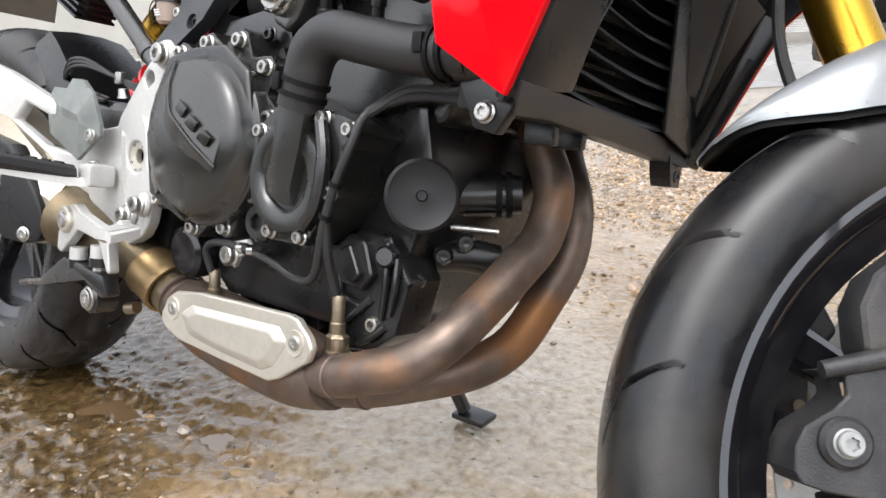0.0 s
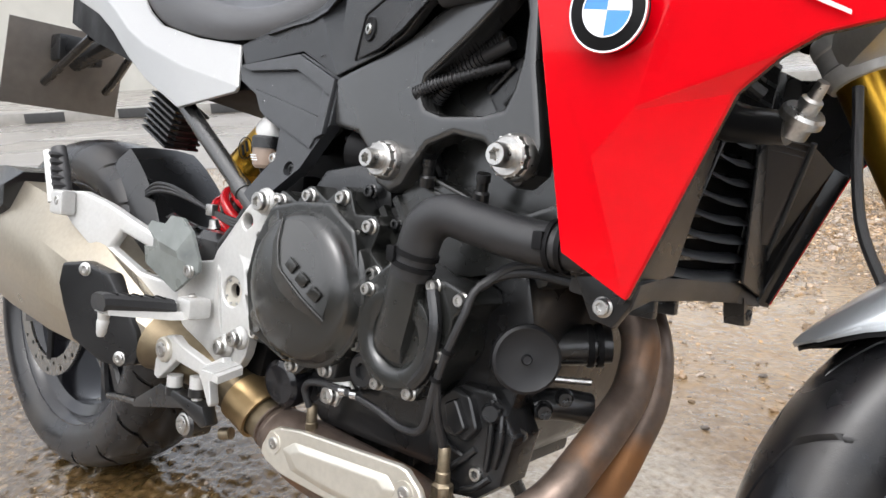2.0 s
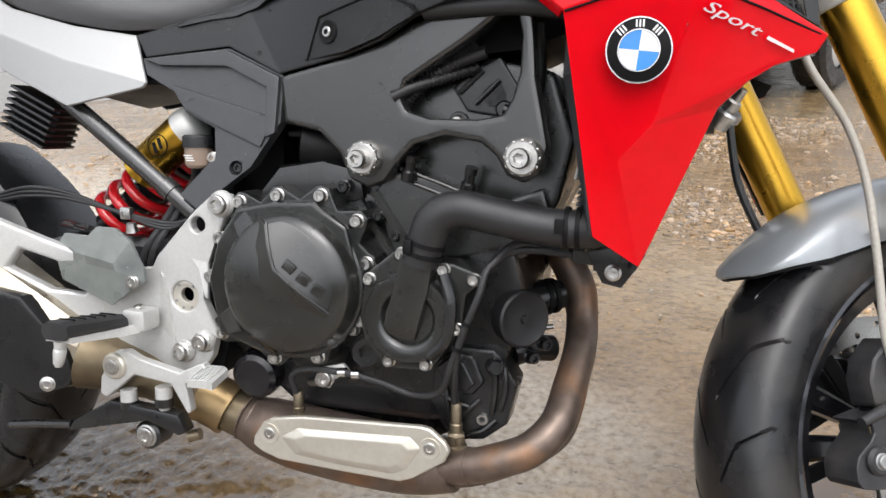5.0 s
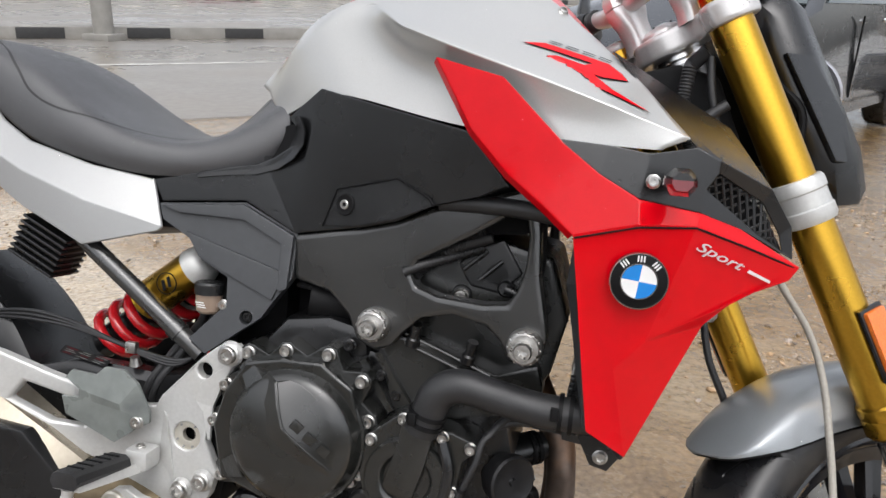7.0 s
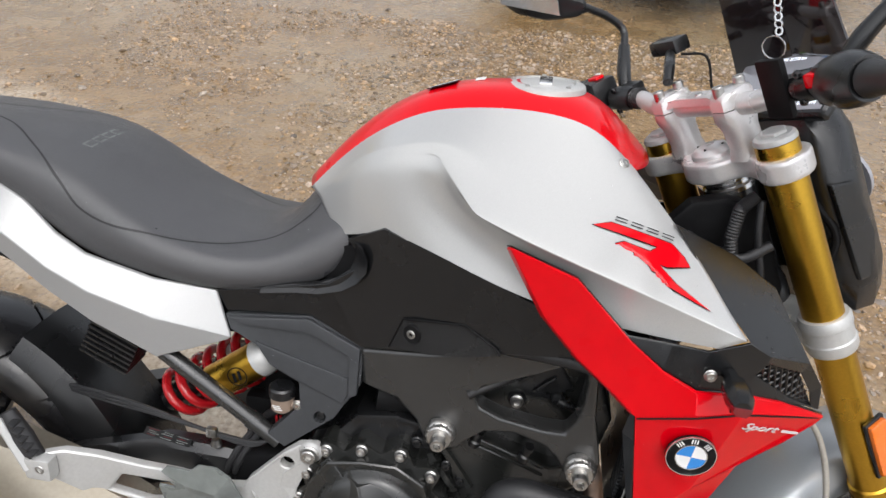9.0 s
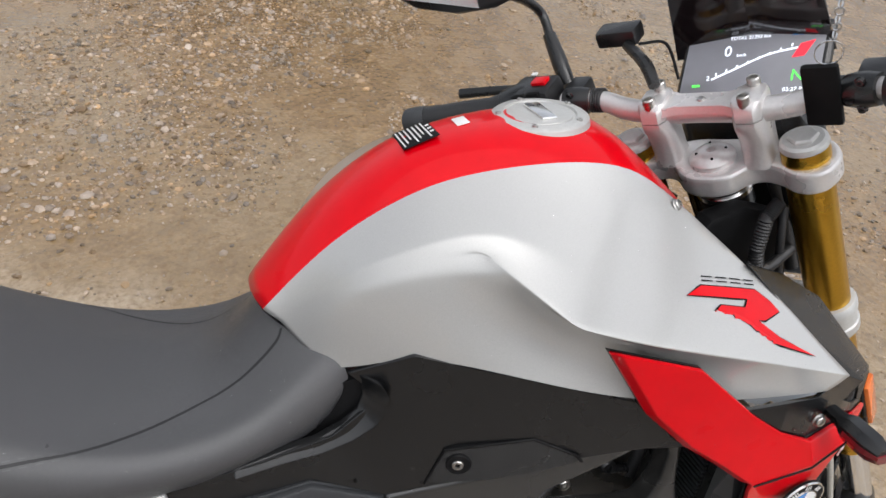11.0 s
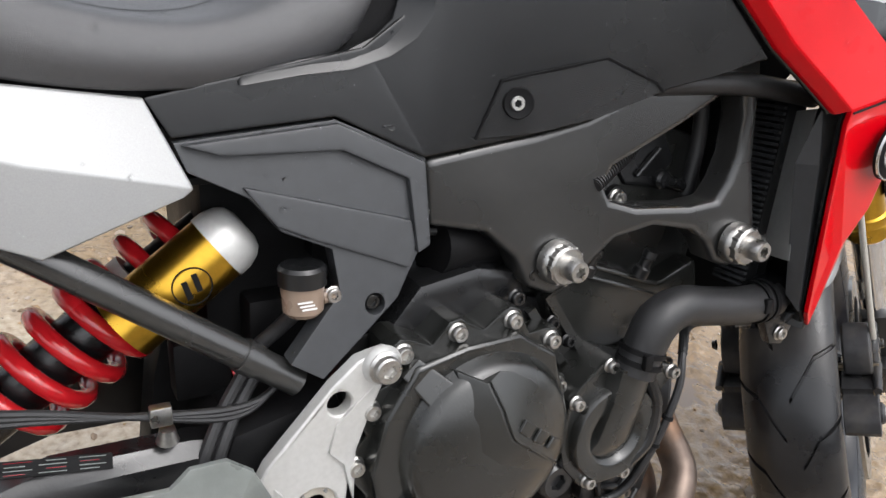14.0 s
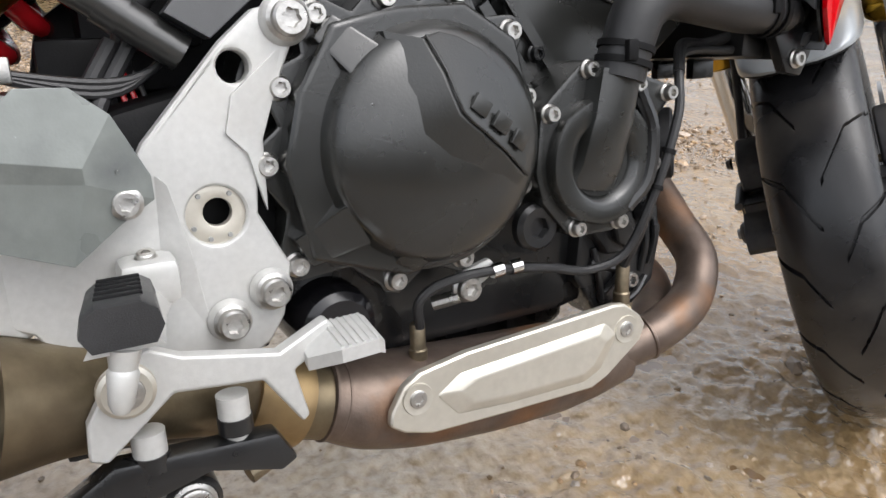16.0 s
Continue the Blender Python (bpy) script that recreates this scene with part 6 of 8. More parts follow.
guard = pt("radiator_guard", facets([LBR, Q2, QT, LTR], [(0, 1, 2, 3)], 0.004, 0.001, inward=(-1, 0, 0)), M_HOSE, "dark grey mesh panel beside the louvres")
for i in range(26):
    t = (i + 0.5) / 26
    part("mesh_rib", tube([LBR.lerp(LTR, t) + V((0.0008, 0.002, 0)), Q2.lerp(QT, t) + V((0.0008, -0.004, 0))], 0.0009, 4, 1), M_GREYPL, guard)
pt("guard_wire", tube([Q2 + V((0.002, 0, 0)), Q2.lerp(QT, 0.5) + V((0.003, 0, 0)), QT + V((0.002, 0, 0))], 0.0034, 8, 2), M_GREYPL)
pt("guard_cheek", facets([Q2, Q6, Q5, QT], [(0, 1, 2, 3)], 0.006, 0.001, inward=(-1, 0.2, 0)), M_BLACKPL, "black inner face of the far shroud")
top = [(1.152, -0.212, 0.527), (1.137, -0.132, 0.5285), (1.1325, 0.0, 0.5215), (1.128, 0.118, 0.514), (1.126, 0.1675, 0.510)]
low = [(1.140, -0.200, 0.503), (1.128, -0.132, 0.506), (1.1245, 0.0, 0.4985), (1.122, 0.118, 0.4900), (1.138, 0.1620, 0.4850)]
chin = pt("lower_guard", facets(top + low, [(i, i + 1, i + 6, i + 5) for i in range(4)], 0.022, 0.0025, inward=(-1, 0, 0), limit=25), M_GREYPL, "black lower radiator guard")
for y0 in (-0.105, -0.055):
    part("guard_tab", block((1.106, y0, 0.497), (0.030, 0.010, 0.020), 0.002), M_BLACKPL, chin)
lug = loft([[(1.104, y0, z0), (1.128, y0, z0), (1.128, y1, z0), (1.104, y1, z0)] for y0, y1, z0 in ((0.128, 0.168, 0.496), (0.136, 0.166, 0.474), (0.142, 0.163, 0.462))])
part("guard_lug", lug, M_BLACKPL, chin, smooth=20)
bolt(chin, (1.126, 0.153, 0.475), 0.0065, 0.004, axis=(1, -0.1, -0.1), m=M_GREYPL)
tab = pt("shroud_bracket", slab([(1.088, 0.530), (1.108, 0.492), (1.128, 0.488), (1.140, 0.506), (1.146, 0.52), (1.10, 0.552)], -0.206, 0.012, 0.002), M_BLACKPL)
bolt(tab, (1.119, -0.207, 0.504), 0.007, 0.006)
filler = pt("radiator_cap", lathe([(0.0, 0.036), (0.005, 0.036), (0.006, 0.022), (0.009, 0.020), (0.009, 0.010), (0.016, 0.010), (0.018, 0.007), (0.018, 0.001), (0.013, 0.0), (0.013, -0.012), (0.0, -0.012)], (1.222, -0.105, 0.668), (0.5, -0.35, 0.8), 28), M_BOLT, "silver pressure cap")
part("cap_neck", tube([(1.215, -0.105, 0.662), (1.18, -0.10, 0.665), (1.15, -0.10, 0.672)], [0.014, 0.016, 0.020], 16, 4), M_ENGINE, filler)
pt("overflow_hose", tube([(1.19, -0.10, 0.69), (1.16, -0.12, 0.71), (1.14, -0.12, 0.68)], 0.006, 10, 6), M_HOSE)

# -- exhaust --
p1 = [(0.985, 0.030, 0.580), (1.015, 0.017, 0.536), (1.041, 0.006, 0.490), (1.0676, -0.006, 0.447), (1.0752, -0.031, 0.401), (1.0761, -0.0715, 0.372), (1.070, -0.109, 0.341), (1.062, -0.1485, 0.311), (1.0375, -0.169, 0.285), (1.006, -0.181, 0.272), (0.965, -0.180, 0.257), (0.92, -0.170, 0.246), (0.88, -0.160, 0.242)]
p2 = [(0.975, 0.12, 0.575), (0.9985, 0.103, 0.5315), (1.027, 0.082, 0.480), (1.056, 0.062, 0.430), (1.069, 0.037, 0.378), (1.067, -0.001, 0.332), (1.062, -0.041, 0.292), (1.053, -0.091, 0.274), (1.022, -0.129, 0.261), (0.975, -0.152, 0.245), (0.93, -0.160, 0.237), (0.88, -0.155, 0.235)]
exhaust = pt("header_pipe", tube(p1, 0.0205, 28, 8), M_EXH, "heat-stained brown steel header pipe")
pt("header_pipe", tube(p2, 0.0205, 28, 8), M_EXH, "heat-stained brown steel header pipe")
for p, a, b in ((p1, 10, 11), (p2, 9, 10)):
    part("weld_bead", lathe([(0.0205, -0.002), (0.0223, -0.001), (0.0223, 0.001), (0.0205, 0.002)], p[a], V(p[b]) - V(p[a]), 28, closed=True), M_EXH, exhaust)
cat = pt("collector", tube([(0.945, -0.165, 0.246), (0.91, -0.158, 0.242), (0.87, -0.152, 0.240), (0.80, -0.150, 0.243), (0.73, -0.150, 0.250), (0.685, -0.150, 0.258), (0.655, -0.150, 0.266)], [0.030, 0.037, 0.042, 0.043, 0.042, 0.038, 0.030], 32, 6), M_EXH, "brown steel collector pipe")
pipe = pt("link_pipe", tube([(0.67, -0.150, 0.262), (0.63, -0.152, 0.275), (0.59, -0.158, 0.295), (0.54, -0.168, 0.315), (0.48, -0.180, 0.330), (0.44, -0.19, 0.34)], [0.030, 0.029, 0.031, 0.033, 0.036, 0.044], 28, 6), M_LINK)
part("pipe_collar", lathe([(0.0305, -0.022), (0.035, -0.022), (0.0355, -0.016), (0.0345, -0.012), (0.0345, 0.012), (0.0355, 0.016), (0.035, 0.022), (0.0305, 0.022)], (0.612, -0.155, 0.284), (0.85, 0.1, -0.4), 36, closed=True), M_BRONZE, pipe, "straw-coloured pipe clamp")
part("clamp_screw", tube([(0.60, -0.178, 0.247), (0.585, -0.182, 0.243)], 0.008, 12, 1), M_BRASS, pipe)
for x, z, d in ((0.665, 0.264, 1), (0.655, 0.268, 1)):
    part("weld_bead", lathe([(0.030, -0.0022), (0.0328, -0.001), (0.0328, 0.001), (0.030, 0.0022)], (x, -0.150, z), (0.9, 0, -0.3), 32, closed=True), M_EXH, pipe)
# heat shield
SH = (-0.200, 0.0, 0.0)
out = [(0.690, 0.254), (0.702, 0.246), (0.726, 0.2385), (0.80, 0.2355), (0.885, 0.2335), (0.902, 0.2405), (0.940, 0.266), (0.946, 0.280), (0.940, 0.290), (0.922, 0.304), (0.910, 0.306), (0.760, 0.2985), (0.718, 0.292), (0.704, 0.284), (0.692, 0.265)]
shield = pt("heat_shield", slab(out, SH, 0.010, 0.004, seg=3), M_SHIELD, "champagne steel exhaust heat shield with a pressed panel", weighted=True)
outer = [(0.730, 0.270), (0.752, 0.284), (0.898, 0.2925), (0.912, 0.279), (0.893, 0.250), (0.875, 0.2425), (0.80, 0.2445), (0.748, 0.2490)]
inner = [(0.750, 0.270), (0.766, 0.277), (0.888, 0.2845), (0.897, 0.277), (0.882, 0.2575), (0.870, 0.2520), (0.80, 0.2535), (0.762, 0.2570)]
press = facets([(x, -0.2004, z) for x, z in outer] + [(x, -0.2044, z) for x, z in inner], [(i, (i + 1) % 8, 8 + (i + 1) % 8, 8 + i) for i in range(8)] + [tuple(range(8, 16))], 0.004, 0.0025, seg=3)
part("pressed_panel", press, M_SHIELD, shield, weighted=True)
for x, z in ((0.714, 0.272), (0.922, 0.281)):
    part("screw_cup", lathe([(0.0085, 0.0008), (0.0125, 0.0014), (0.0130, 0.0)], (x, -0.2, z), (0, -1, 0), 28), M_SHIELD, shield)
    bolt(shield, (x, -0.2004, z), 0.0068, 0.0022, flange=1.1)
# oxygen sensors
for x, y, z, h in ((0.945, -0.166, 0.262, 0.068), (0.735, -0.160, 0.262, 0.056)):
    sens = pt("oxygen_sensor", lathe([(0.0, h), (0.0055, h), (0.0065, h * 0.97), (0.0065, h * 0.62), (0.0078, h * 0.60), (0.0078, h * 0.45), (0.0088, h * 0.43), (0.0105, h * 0.36), (0.0105, h * 0.22), (0.0135, h * 0.2), (0.015, 0.0), (0.0, 0.0)], (x, y, z), (0.0, -0.06, 1), 18), M_BRASS, "dull brass oxygen sensor")
    part("sensor_collar", lathe([(0.0098, h * 0.43), (0.0115, h * 0.40), (0.0115, h * 0.24), (0.0098, h * 0.2)], (x, y, z), (0, -0.06, 1), 6, closed=True), M_BRASS, sens)

# muffler
def oct_ring(x, y, zc, hh, hw):
    return [(x, y + hw * c, zc + hh * s) for c, s in ((-1, -0.35), (-1, 0.45), (-0.55, 1), (0.4, 1), (0.9, 0.5), (0.9, -0.4), (0.3, -1), (-0.55, -0.9))]


muf = pt("muffler", loft([oct_ring(0.448, -0.184, 0.342, 0.040, 0.035), oct_ring(0.405, -0.196, 0.358, 0.064, 0.046), oct_ring(0.33, -0.205, 0.385, 0.088, 0.055), oct_ring(0.20, -0.21, 0.412, 0.108, 0.060), oct_ring(0.06, -0.212, 0.432, 0.112, 0.060), oct_ring(-0.05, -0.212, 0.44, 0.102, 0.055)]), M_MUFFLER, "satin steel silencer stained brown at its front", smooth=25)
part("end_cap", loft([oct_ring(0.085, -0.212, 0.515, 0.040, 0.064), oct_ring(0.02, -0.213, 0.480, 0.082, 0.066), oct_ring(-0.06, -0.213, 0.445, 0.112, 0.062), oct_ring(-0.12, -0.213, 0.45, 0.09, 0.045)]), M_BLACKPL, muf, "black silencer end cap", smooth=25)
guard = part("silencer_guard", slab([(0.312, 0.406), (0.317, 0.437), (0.350, 0.442), (0.392, 0.430), (0.430, 0.375), (0.440, 0.356), (0.447, 0.326), (0.440, 0.309), (0.412, 0.301), (0.386, 0.304), (0.339, 0.329), (0.321, 0.375)], (-0.408, 0.403, 0.0), 0.022, 0.006), M_BLACKPL, muf, "black plastic silencer guard", weighted=True)
for p in ((0.355, -0.2645, 0.431), (0.417, -0.2395, 0.314)):
    bolt(guard, p, 0.008, 0.004, axis=(0.4, -1, 0))

# -- right foot plate, peg, pedal --
plate = pt("foot_plate", slab([(0.640, 0.563), (0.652, 0.565), (0.662, 0.557), (0.650, 0.540), (0.620, 0.478), (0.614, 0.430), (0.633, 0.390), (0.624, 0.355), (0.612, 0.338), (0.570, 0.316), (0.500, 0.330), (0.472, 0.375), (0.452, 0.385), (0.436, 0.466), (0.496, 0.460), (0.540, 0.467), (0.548, 0.482), (0.603, 0.541), (0.626, 0.560)], -0.184, 0.016, 0.0045, [ring_hole(0.609, 0.525, 0.0105), ring_hole(0.587, 0.432, 0.0195, 28)], 3), M_ALU, "satin aluminium foot plate", weighted=True)
part("pivot_insert", slab(ring_hole(0.587, 0.432, 0.0205, 28), -0.1795, 0.008, 0.001, [ring_hole(0.5885, 0.4335, 0.0095)]), M_SHIELD, plate, "dull recessed pivot plate")
for a in (0.9, 2.2, 3.6, 4.4, 5.2):
    part("insert_pin", lathe([(0, 0.002), (0.0015, 0.002), (0.0018, 0.0), (0, 0)], (0.587 + 0.0165 * math.cos(a), -0.1795, 0.432 + 0.0165 * math.sin(a)), (0, -1, 0), 8), M_PLATEGREY, plate)
part("plate_ridge", facets([(0.6480, -0.1835, 0.5430), (0.6230, -0.1835, 0.4780), (0.6210, -0.1835, 0.4300), (0.6330, -0.1835, 0.3930), (0.6050, -0.1870, 0.5080), (0.5985, -0.1875, 0.4840), (0.6110, -0.1875, 0.4700), (0.6190, -0.1870, 0.4350)], [(0, 1, 5, 4), (1, 2, 7, 6, 5)], 0.005, 0.0012), M_ALU, plate, smooth=35, weighted=True)
part("plate_ridge", facets([(0.5520, -0.1838, 0.4640), (0.5590, -0.1885, 0.4560), (0.5680, -0.1885, 0.4080), (0.5760, -0.1838, 0.3480), (0.5480, -0.1838, 0.4080), (0.5460, -0.1838, 0.3700)], [(0, 1, 2, 4), (4, 2, 3, 5)], 0.005, 0.0012), M_ALU, plate, smooth=35, weighted=True)
for x, z, r, y in ((0.6455, 0.553, 0.0115, -0.184), (0.586, 0.361, 0.010, -0.186), (0.616, 0.377, 0.010, -0.186)):
    part("bolt_boss", lathe([(0.0, 0.006), (r * 1.25, 0.006), (r * 1.45, 0.003), (r * 1.5, 0.0)], (x, y, z), (0, -1, 0), 28), M_ALU, plate)
    bolt(plate, (x, y - 0.006, z), r, 0.010)
AP = (-0.3735, 0.41, 0.0)
arm = pt("passenger_peg_arm", slab([(0.492, 0.452), (0.440, 0.480), (0.392, 0.500), (0.340, 0.525), (0.300, 0.538), (0.272, 0.536), (0.264, 0.512), (0.285, 0.488), (0.335, 0.445), (0.40, 0.405), (0.468, 0.372), (0.50, 0.385)], AP, 0.016, 0.005, [[(0.352, 0.462), (0.368, 0.486), (0.428, 0.462), (0.448, 0.435), (0.440, 0.425), (0.400, 0.432)]], 3), M_ALU, "satin aluminium passenger footrest arm", weighted=True)
part("peg_hinge", block((0.276, -0.266, 0.519), (0.040, 0.022, 0.036), 0.006), M_ALU, arm, weighted=True)
bolt(arm, (0.281, -0.272, 0.522), 0.007, 0.006)
part("passenger_peg", tube([(0.268, -0.262, 0.530), (0.250, -0.260, 0.562), (0.230, -0.256, 0.598)], [0.013, 0.015, 0.011], 14, 4, flat=0.7), M_HOSE, arm, "folded black rubber passenger peg")
for k in range(5):
    p = V((0.268, -0.262, 0.530)).lerp(V((0.230, -0.256, 0.598)), 0.2 + 0.16 * k)
    part("peg_rib", block(p + V((0.008, -0.008, 0)), (0.010, 0.020, 0.006), 0.002, Matrix.Rotation(radians(30), 3, "Y")), M_HOSE, arm)
part("peg_rail", tube([(0.262, -0.275, 0.518), (0.224, -0.270, 0.592)], 0.006, 8, 1, flat=0.6), M_ALU, arm)
hv = [(0.486, -0.2165, 0.520), (0.512, -0.2150, 0.519), (0.531, -0.2125, 0.503), (0.548, -0.2100, 0.466), (0.548, -0.2095, 0.452), (0.528, -0.2105, 0.440), (0.500, -0.2130, 0.4195), (0.429, -0.2165, 0.449), (0.4225, -0.2165, 0.4725), (0.4495, -0.2190, 0.4745),
      (0.4500, -0.2190, 0.4855), (0.428, -0.2165, 0.499), (0.436, -0.2160, 0.509), (0.472, -0.2165, 0.5075), (0.512, -0.2215, 0.4755), (0.470, -0.2225, 0.4840), (0.512, -0.2185, 0.4660), (0.470, -0.2190, 0.4720)]
heel = pt("heel_guard", facets(hv, [(0, 1, 2, 14, 15, 13), (2, 3, 4, 16, 14), (4, 5, 6, 16), (6, 7, 8, 9, 17, 16), (9, 10, 15, 17), (10, 11, 12, 13, 15), (14, 16, 17, 15)], 0.005, 0.0022, seg=3), M_HEEL, "scuffed smoky grey heel guard", smooth=50, weighted=True)
bolt(heel, (0.532, -0.212, 0.452), 0.0078, 0.005)
peg = pt("rider_peg", loft([[(x + dx, y, z + dz) for dx, dz in ((-0.014, -0.010), (0.014, -0.010), (0.0185, -0.002), (0.0165, 0.006), (0.010, 0.0105), (-0.010, 0.0105), (-0.0165, 0.006), (-0.0185, -0.002))] for x, y, z in ((0.520, -0.230, 0.404), (0.519, -0.236, 0.405), (0.513, -0.316, 0.4145), (0.513, -0.321, 0.4135))]), M_HOSE, "black rubber covered rider footpeg", smooth=25)
part("peg_core", loft([[(x + dx, y, z + dz) for dx, dz in ((-0.018, -0.004), (0.018, -0.004), (0.012, 0.006), (-0.012, 0.006))] for x, y, z in ((0.534, -0.205, 0.394), (0.523, -0.24, 0.394), (0.513, -0.316, 0.404))]), M_ALU, peg, smooth=25)
for k in range(5):
    y = -0.235 - 0.015 * k
    part("peg_groove", block((0.519 + 0.075 * (y + 0.235), y - 0.008, 0.4160 - 0.115 * (y + 0.228)), (0.022, 0.003, 0.0020), 0.0006), M_DARK, peg)
part("peg_feeler", lathe([(0.0, 0.032), (0.004, 0.032), (0.006, 0.028), (0.0075, 0.012), (0.0065, 0.010), (0.008, 0.0), (0.0, 0.0)], (0.513, -0.312, 0.401), (-0.2, 0, -1), 14), M_ALU, peg)
part("peg_hinge", block((0.538, -0.206, 0.404), (0.034, 0.034, 0.028), 0.007), M_ALU, peg, weighted=True)
bolt(peg, (0.538, -0.210, 0.418), 0.0055, 0.004, axis=(0, -0.3, 1))
pedal = pt("brake_pedal", slab([(0.505, 0.352), (0.512, 0.364), (0.530, 0.367), (0.548, 0.358), (0.606, 0.346), (0.640, 0.362), (0.648, 0.350), (0.615, 0.332), (0.622, 0.298), (0.617, 0.294), (0.594, 0.330), (0.540, 0.336), (0.498, 0.302), (0.488, 0.306), (0.490, 0.328)], -0.228, 0.014, 0.004, seg=3), M_ALU, "satin aluminium brake pedal", weighted=True)
part("pedal_pad", loft([[(x, -0.228 - w, z - 0.012), (x, -0.218, z - 0.005), (x, -0.218, z + 0.004), (x, -0.228 - w, z - 0.003)] for x, w, z in ((0.622, 0.006, 0.344), (0.638, 0.028, 0.353), (0.664, 0.028, 0.354), (0.669, 0.024, 0.351))]), M_ALU, pedal, smooth=20)
for k in range(6):
    part("pad_rib", block((0.640 + 0.0048 * k, -0.236, 0.3545), (0.0022, 0.036, 0.002), 0.0006, Matrix.Rotation(radians(10), 3, "X")), M_ALU, pedal)
part("pivot_cap", lathe([(0.0, 0.006), (0.014, 0.006), (0.0165, 0.004), (0.017, 0.0), (0.0, 0.0)], (0.514, -0.228, 0.346), (0, -1, 0), 28), M_SHIELD, pedal)
bolt(pedal, (0.514, -0.234, 0.346), 0.0095, 0.003, flange=1.05)
for x, z in ((0.522, 0.312), (0.575, 0.322)):
    post = pt("pedal_post", tube([(x, -0.216, z), (x, -0.216, z - 0.016)], 0.0105, 16, 1), M_ALU)
    part("post_sleeve", tube([(x, -0.216, z - 0.015), (x, -0.216, z - 0.026)], 0.0115, 16, 1), M_ENGINE, post)
    part("post_tip", tube([(x, -0.216, z - 0.025), (x, -0.216, z - 0.032)], 0.007, 12, 1), M_ALU, post)
link = pt("brake_linkage", join(slab([(0.44, 0.262), (0.50, 0.297), (0.60, 0.290), (0.612, 0.268), (0.60, 0.262), (0.555, 0.276), (0.48, 0.258), (0.43, 0.246)], -0.225, 0.02, 0.004), tube([(0.43, -0.215, 0.252), (0.36, -0.20, 0.238), (0.30, -0.19, 0.225)], 0.006, 8, 3)), M_ENGINE, "black rear brake linkage")
part("link_roller", lathe([(0.0, 0.030), (0.016, 0.030), (0.019, 0.027), (0.019, 0.0), (0.0, 0.0)], (0.543, -0.182, 0.250), (0, -1, 0), 28), M_ENGINE, link)
bolt(link, (0.543, -0.212, 0.250), 0.012, 0.005)
pt("master_cylinder", join(tube([(0.47, -0.16, 0.30), (0.56, -0.165, 0.285)], 0.014, 14, 1), block((0.50, -0.165, 0.30), (0.05, 0.03, 0.03), 0.005)), M_ENGINE)
# Near-black block added for the shade behind the foot plate
pt("pivot_filler", slab([(0.53, 0.50), (0.62, 0.52), (0.64, 0.40), (0.62, 0.32), (0.54, 0.33), (0.50, 0.42)], -0.155, 0.30, 0.01), M_DARK)

# -- swingarm, hugger, shock --
swing = pt("swingarm", loft([[(x, y - w, z - h), (x, y + w, z - h), (x, y + w, z + h * 0.7), (x, y + w * 0.5, z + h), (x, y - w * 0.5, z + h), (x, y - w, z + h * 0.7)] for x, y, z, w, h in ((0.60, -0.125, 0.44, 0.022, 0.035), (0.50, -0.130, 0.462, 0.022, 0.035), (0.40, -0.135, 0.462, 0.020, 0.040), (0.25, -0.145, 0.42, 0.018, 0.04), (0.0, -0.16, 0.32, 0.018, 0.035), (-0.06, -0.16, 0.30, 0.015, 0.025))]), M_ENGINE, "black cast swingarm", smooth=40)
part("swingarm_side", loft([[(x, y - 0.02, z - h), (x, y + 0.02, z - h), (x, y + 0.02, z + h), (x, y - 0.02, z + h)] for x, y, z, h in ((0.60, 0.09, 0.44, 0.035), (0.40, 0.09, 0.45, 0.04), (0.0, 0.10, 0.32, 0.035))]), M_ENGINE, swing)
label_m = facing((0.405, -0.150, 0.507), (0.96, 0, -0.16), (0.1, 0.9, 0.6))
lab = part("swingarm_label", moved(block((0, 0, 0), (0.075, 0.013, 0.0008), 0), label_m), M_DARK, swing)
for i in range(4):
    for k in range(3):
        part("print_line", moved(block((-0.024 + 0.024 * k - 0.002 * (i % 2), 0.0045 - 0.0030 * i, 0.0008), (0.018 - 0.005 * ((i + k) % 2), 0.0006, 0.0004), 0), label_m), M_REDLENS if (i + k) % 3 == 0 else M_HEEL, lab)
hug = bmesh.new()
rows = []
for a in np.linspace(28, 84, 14):
    r = radians(a)
    rr = 0.345 + 0.0006 * max(0.0, a - 60)
    w = 0.078 + 0.0004 * (a - 30)
    rows.append([hug.verts.new((-0.02 + (rr - d) * math.sin(r), -0.035 + y * w, 0.312 + (rr - d) * math.cos(r))) for y, d in ((-1.05, 0.075), (-1.0, 0.03), (-0.8, 0.006), (-0.3, 0.0), (0.3, 0.0), (0.8, 0.006), (1.0, 0.03), (1.05, 0.075))])
for a, b in zip(rows, rows[1:]):
    for k in range(7):
        hug.faces.new((a[k], a[k + 1], b[k + 1], b[k]))
thicken(hug, (0, 0, -0.003))
pt("rear_hugger", hug, M_BLACKPL, "matt black rear wheel hugger", smooth=35)
SA, SB = V((0.545, -0.036, 0.637)), V((0.352, -0.036, 0.4925))
shock = pt("shock_absorber", tube([SA, SA.lerp(SB, 0.5), SB], [0.024, 0.026, 0.024], 20, 2), M_BLACKPL, "rear shock absorber with red coil spring")
d = (SB - SA).normalized()
bx, by, _ = basis(d)
coil = []
TURNS = 6.6
for i in range(int(TURNS * 18) + 1):
    a = 2 * math.pi * i / 18
    t = 0.07 + 0.84 * i / (TURNS * 18)
    coil.append(SA.lerp(SB, t) + 0.0400 * (math.cos(a) * bx + math.sin(a) * by))
part("coil_spring", tube(coil, 0.0080, 14, 1), M_SPRING, shock, "glossy red coil spring")
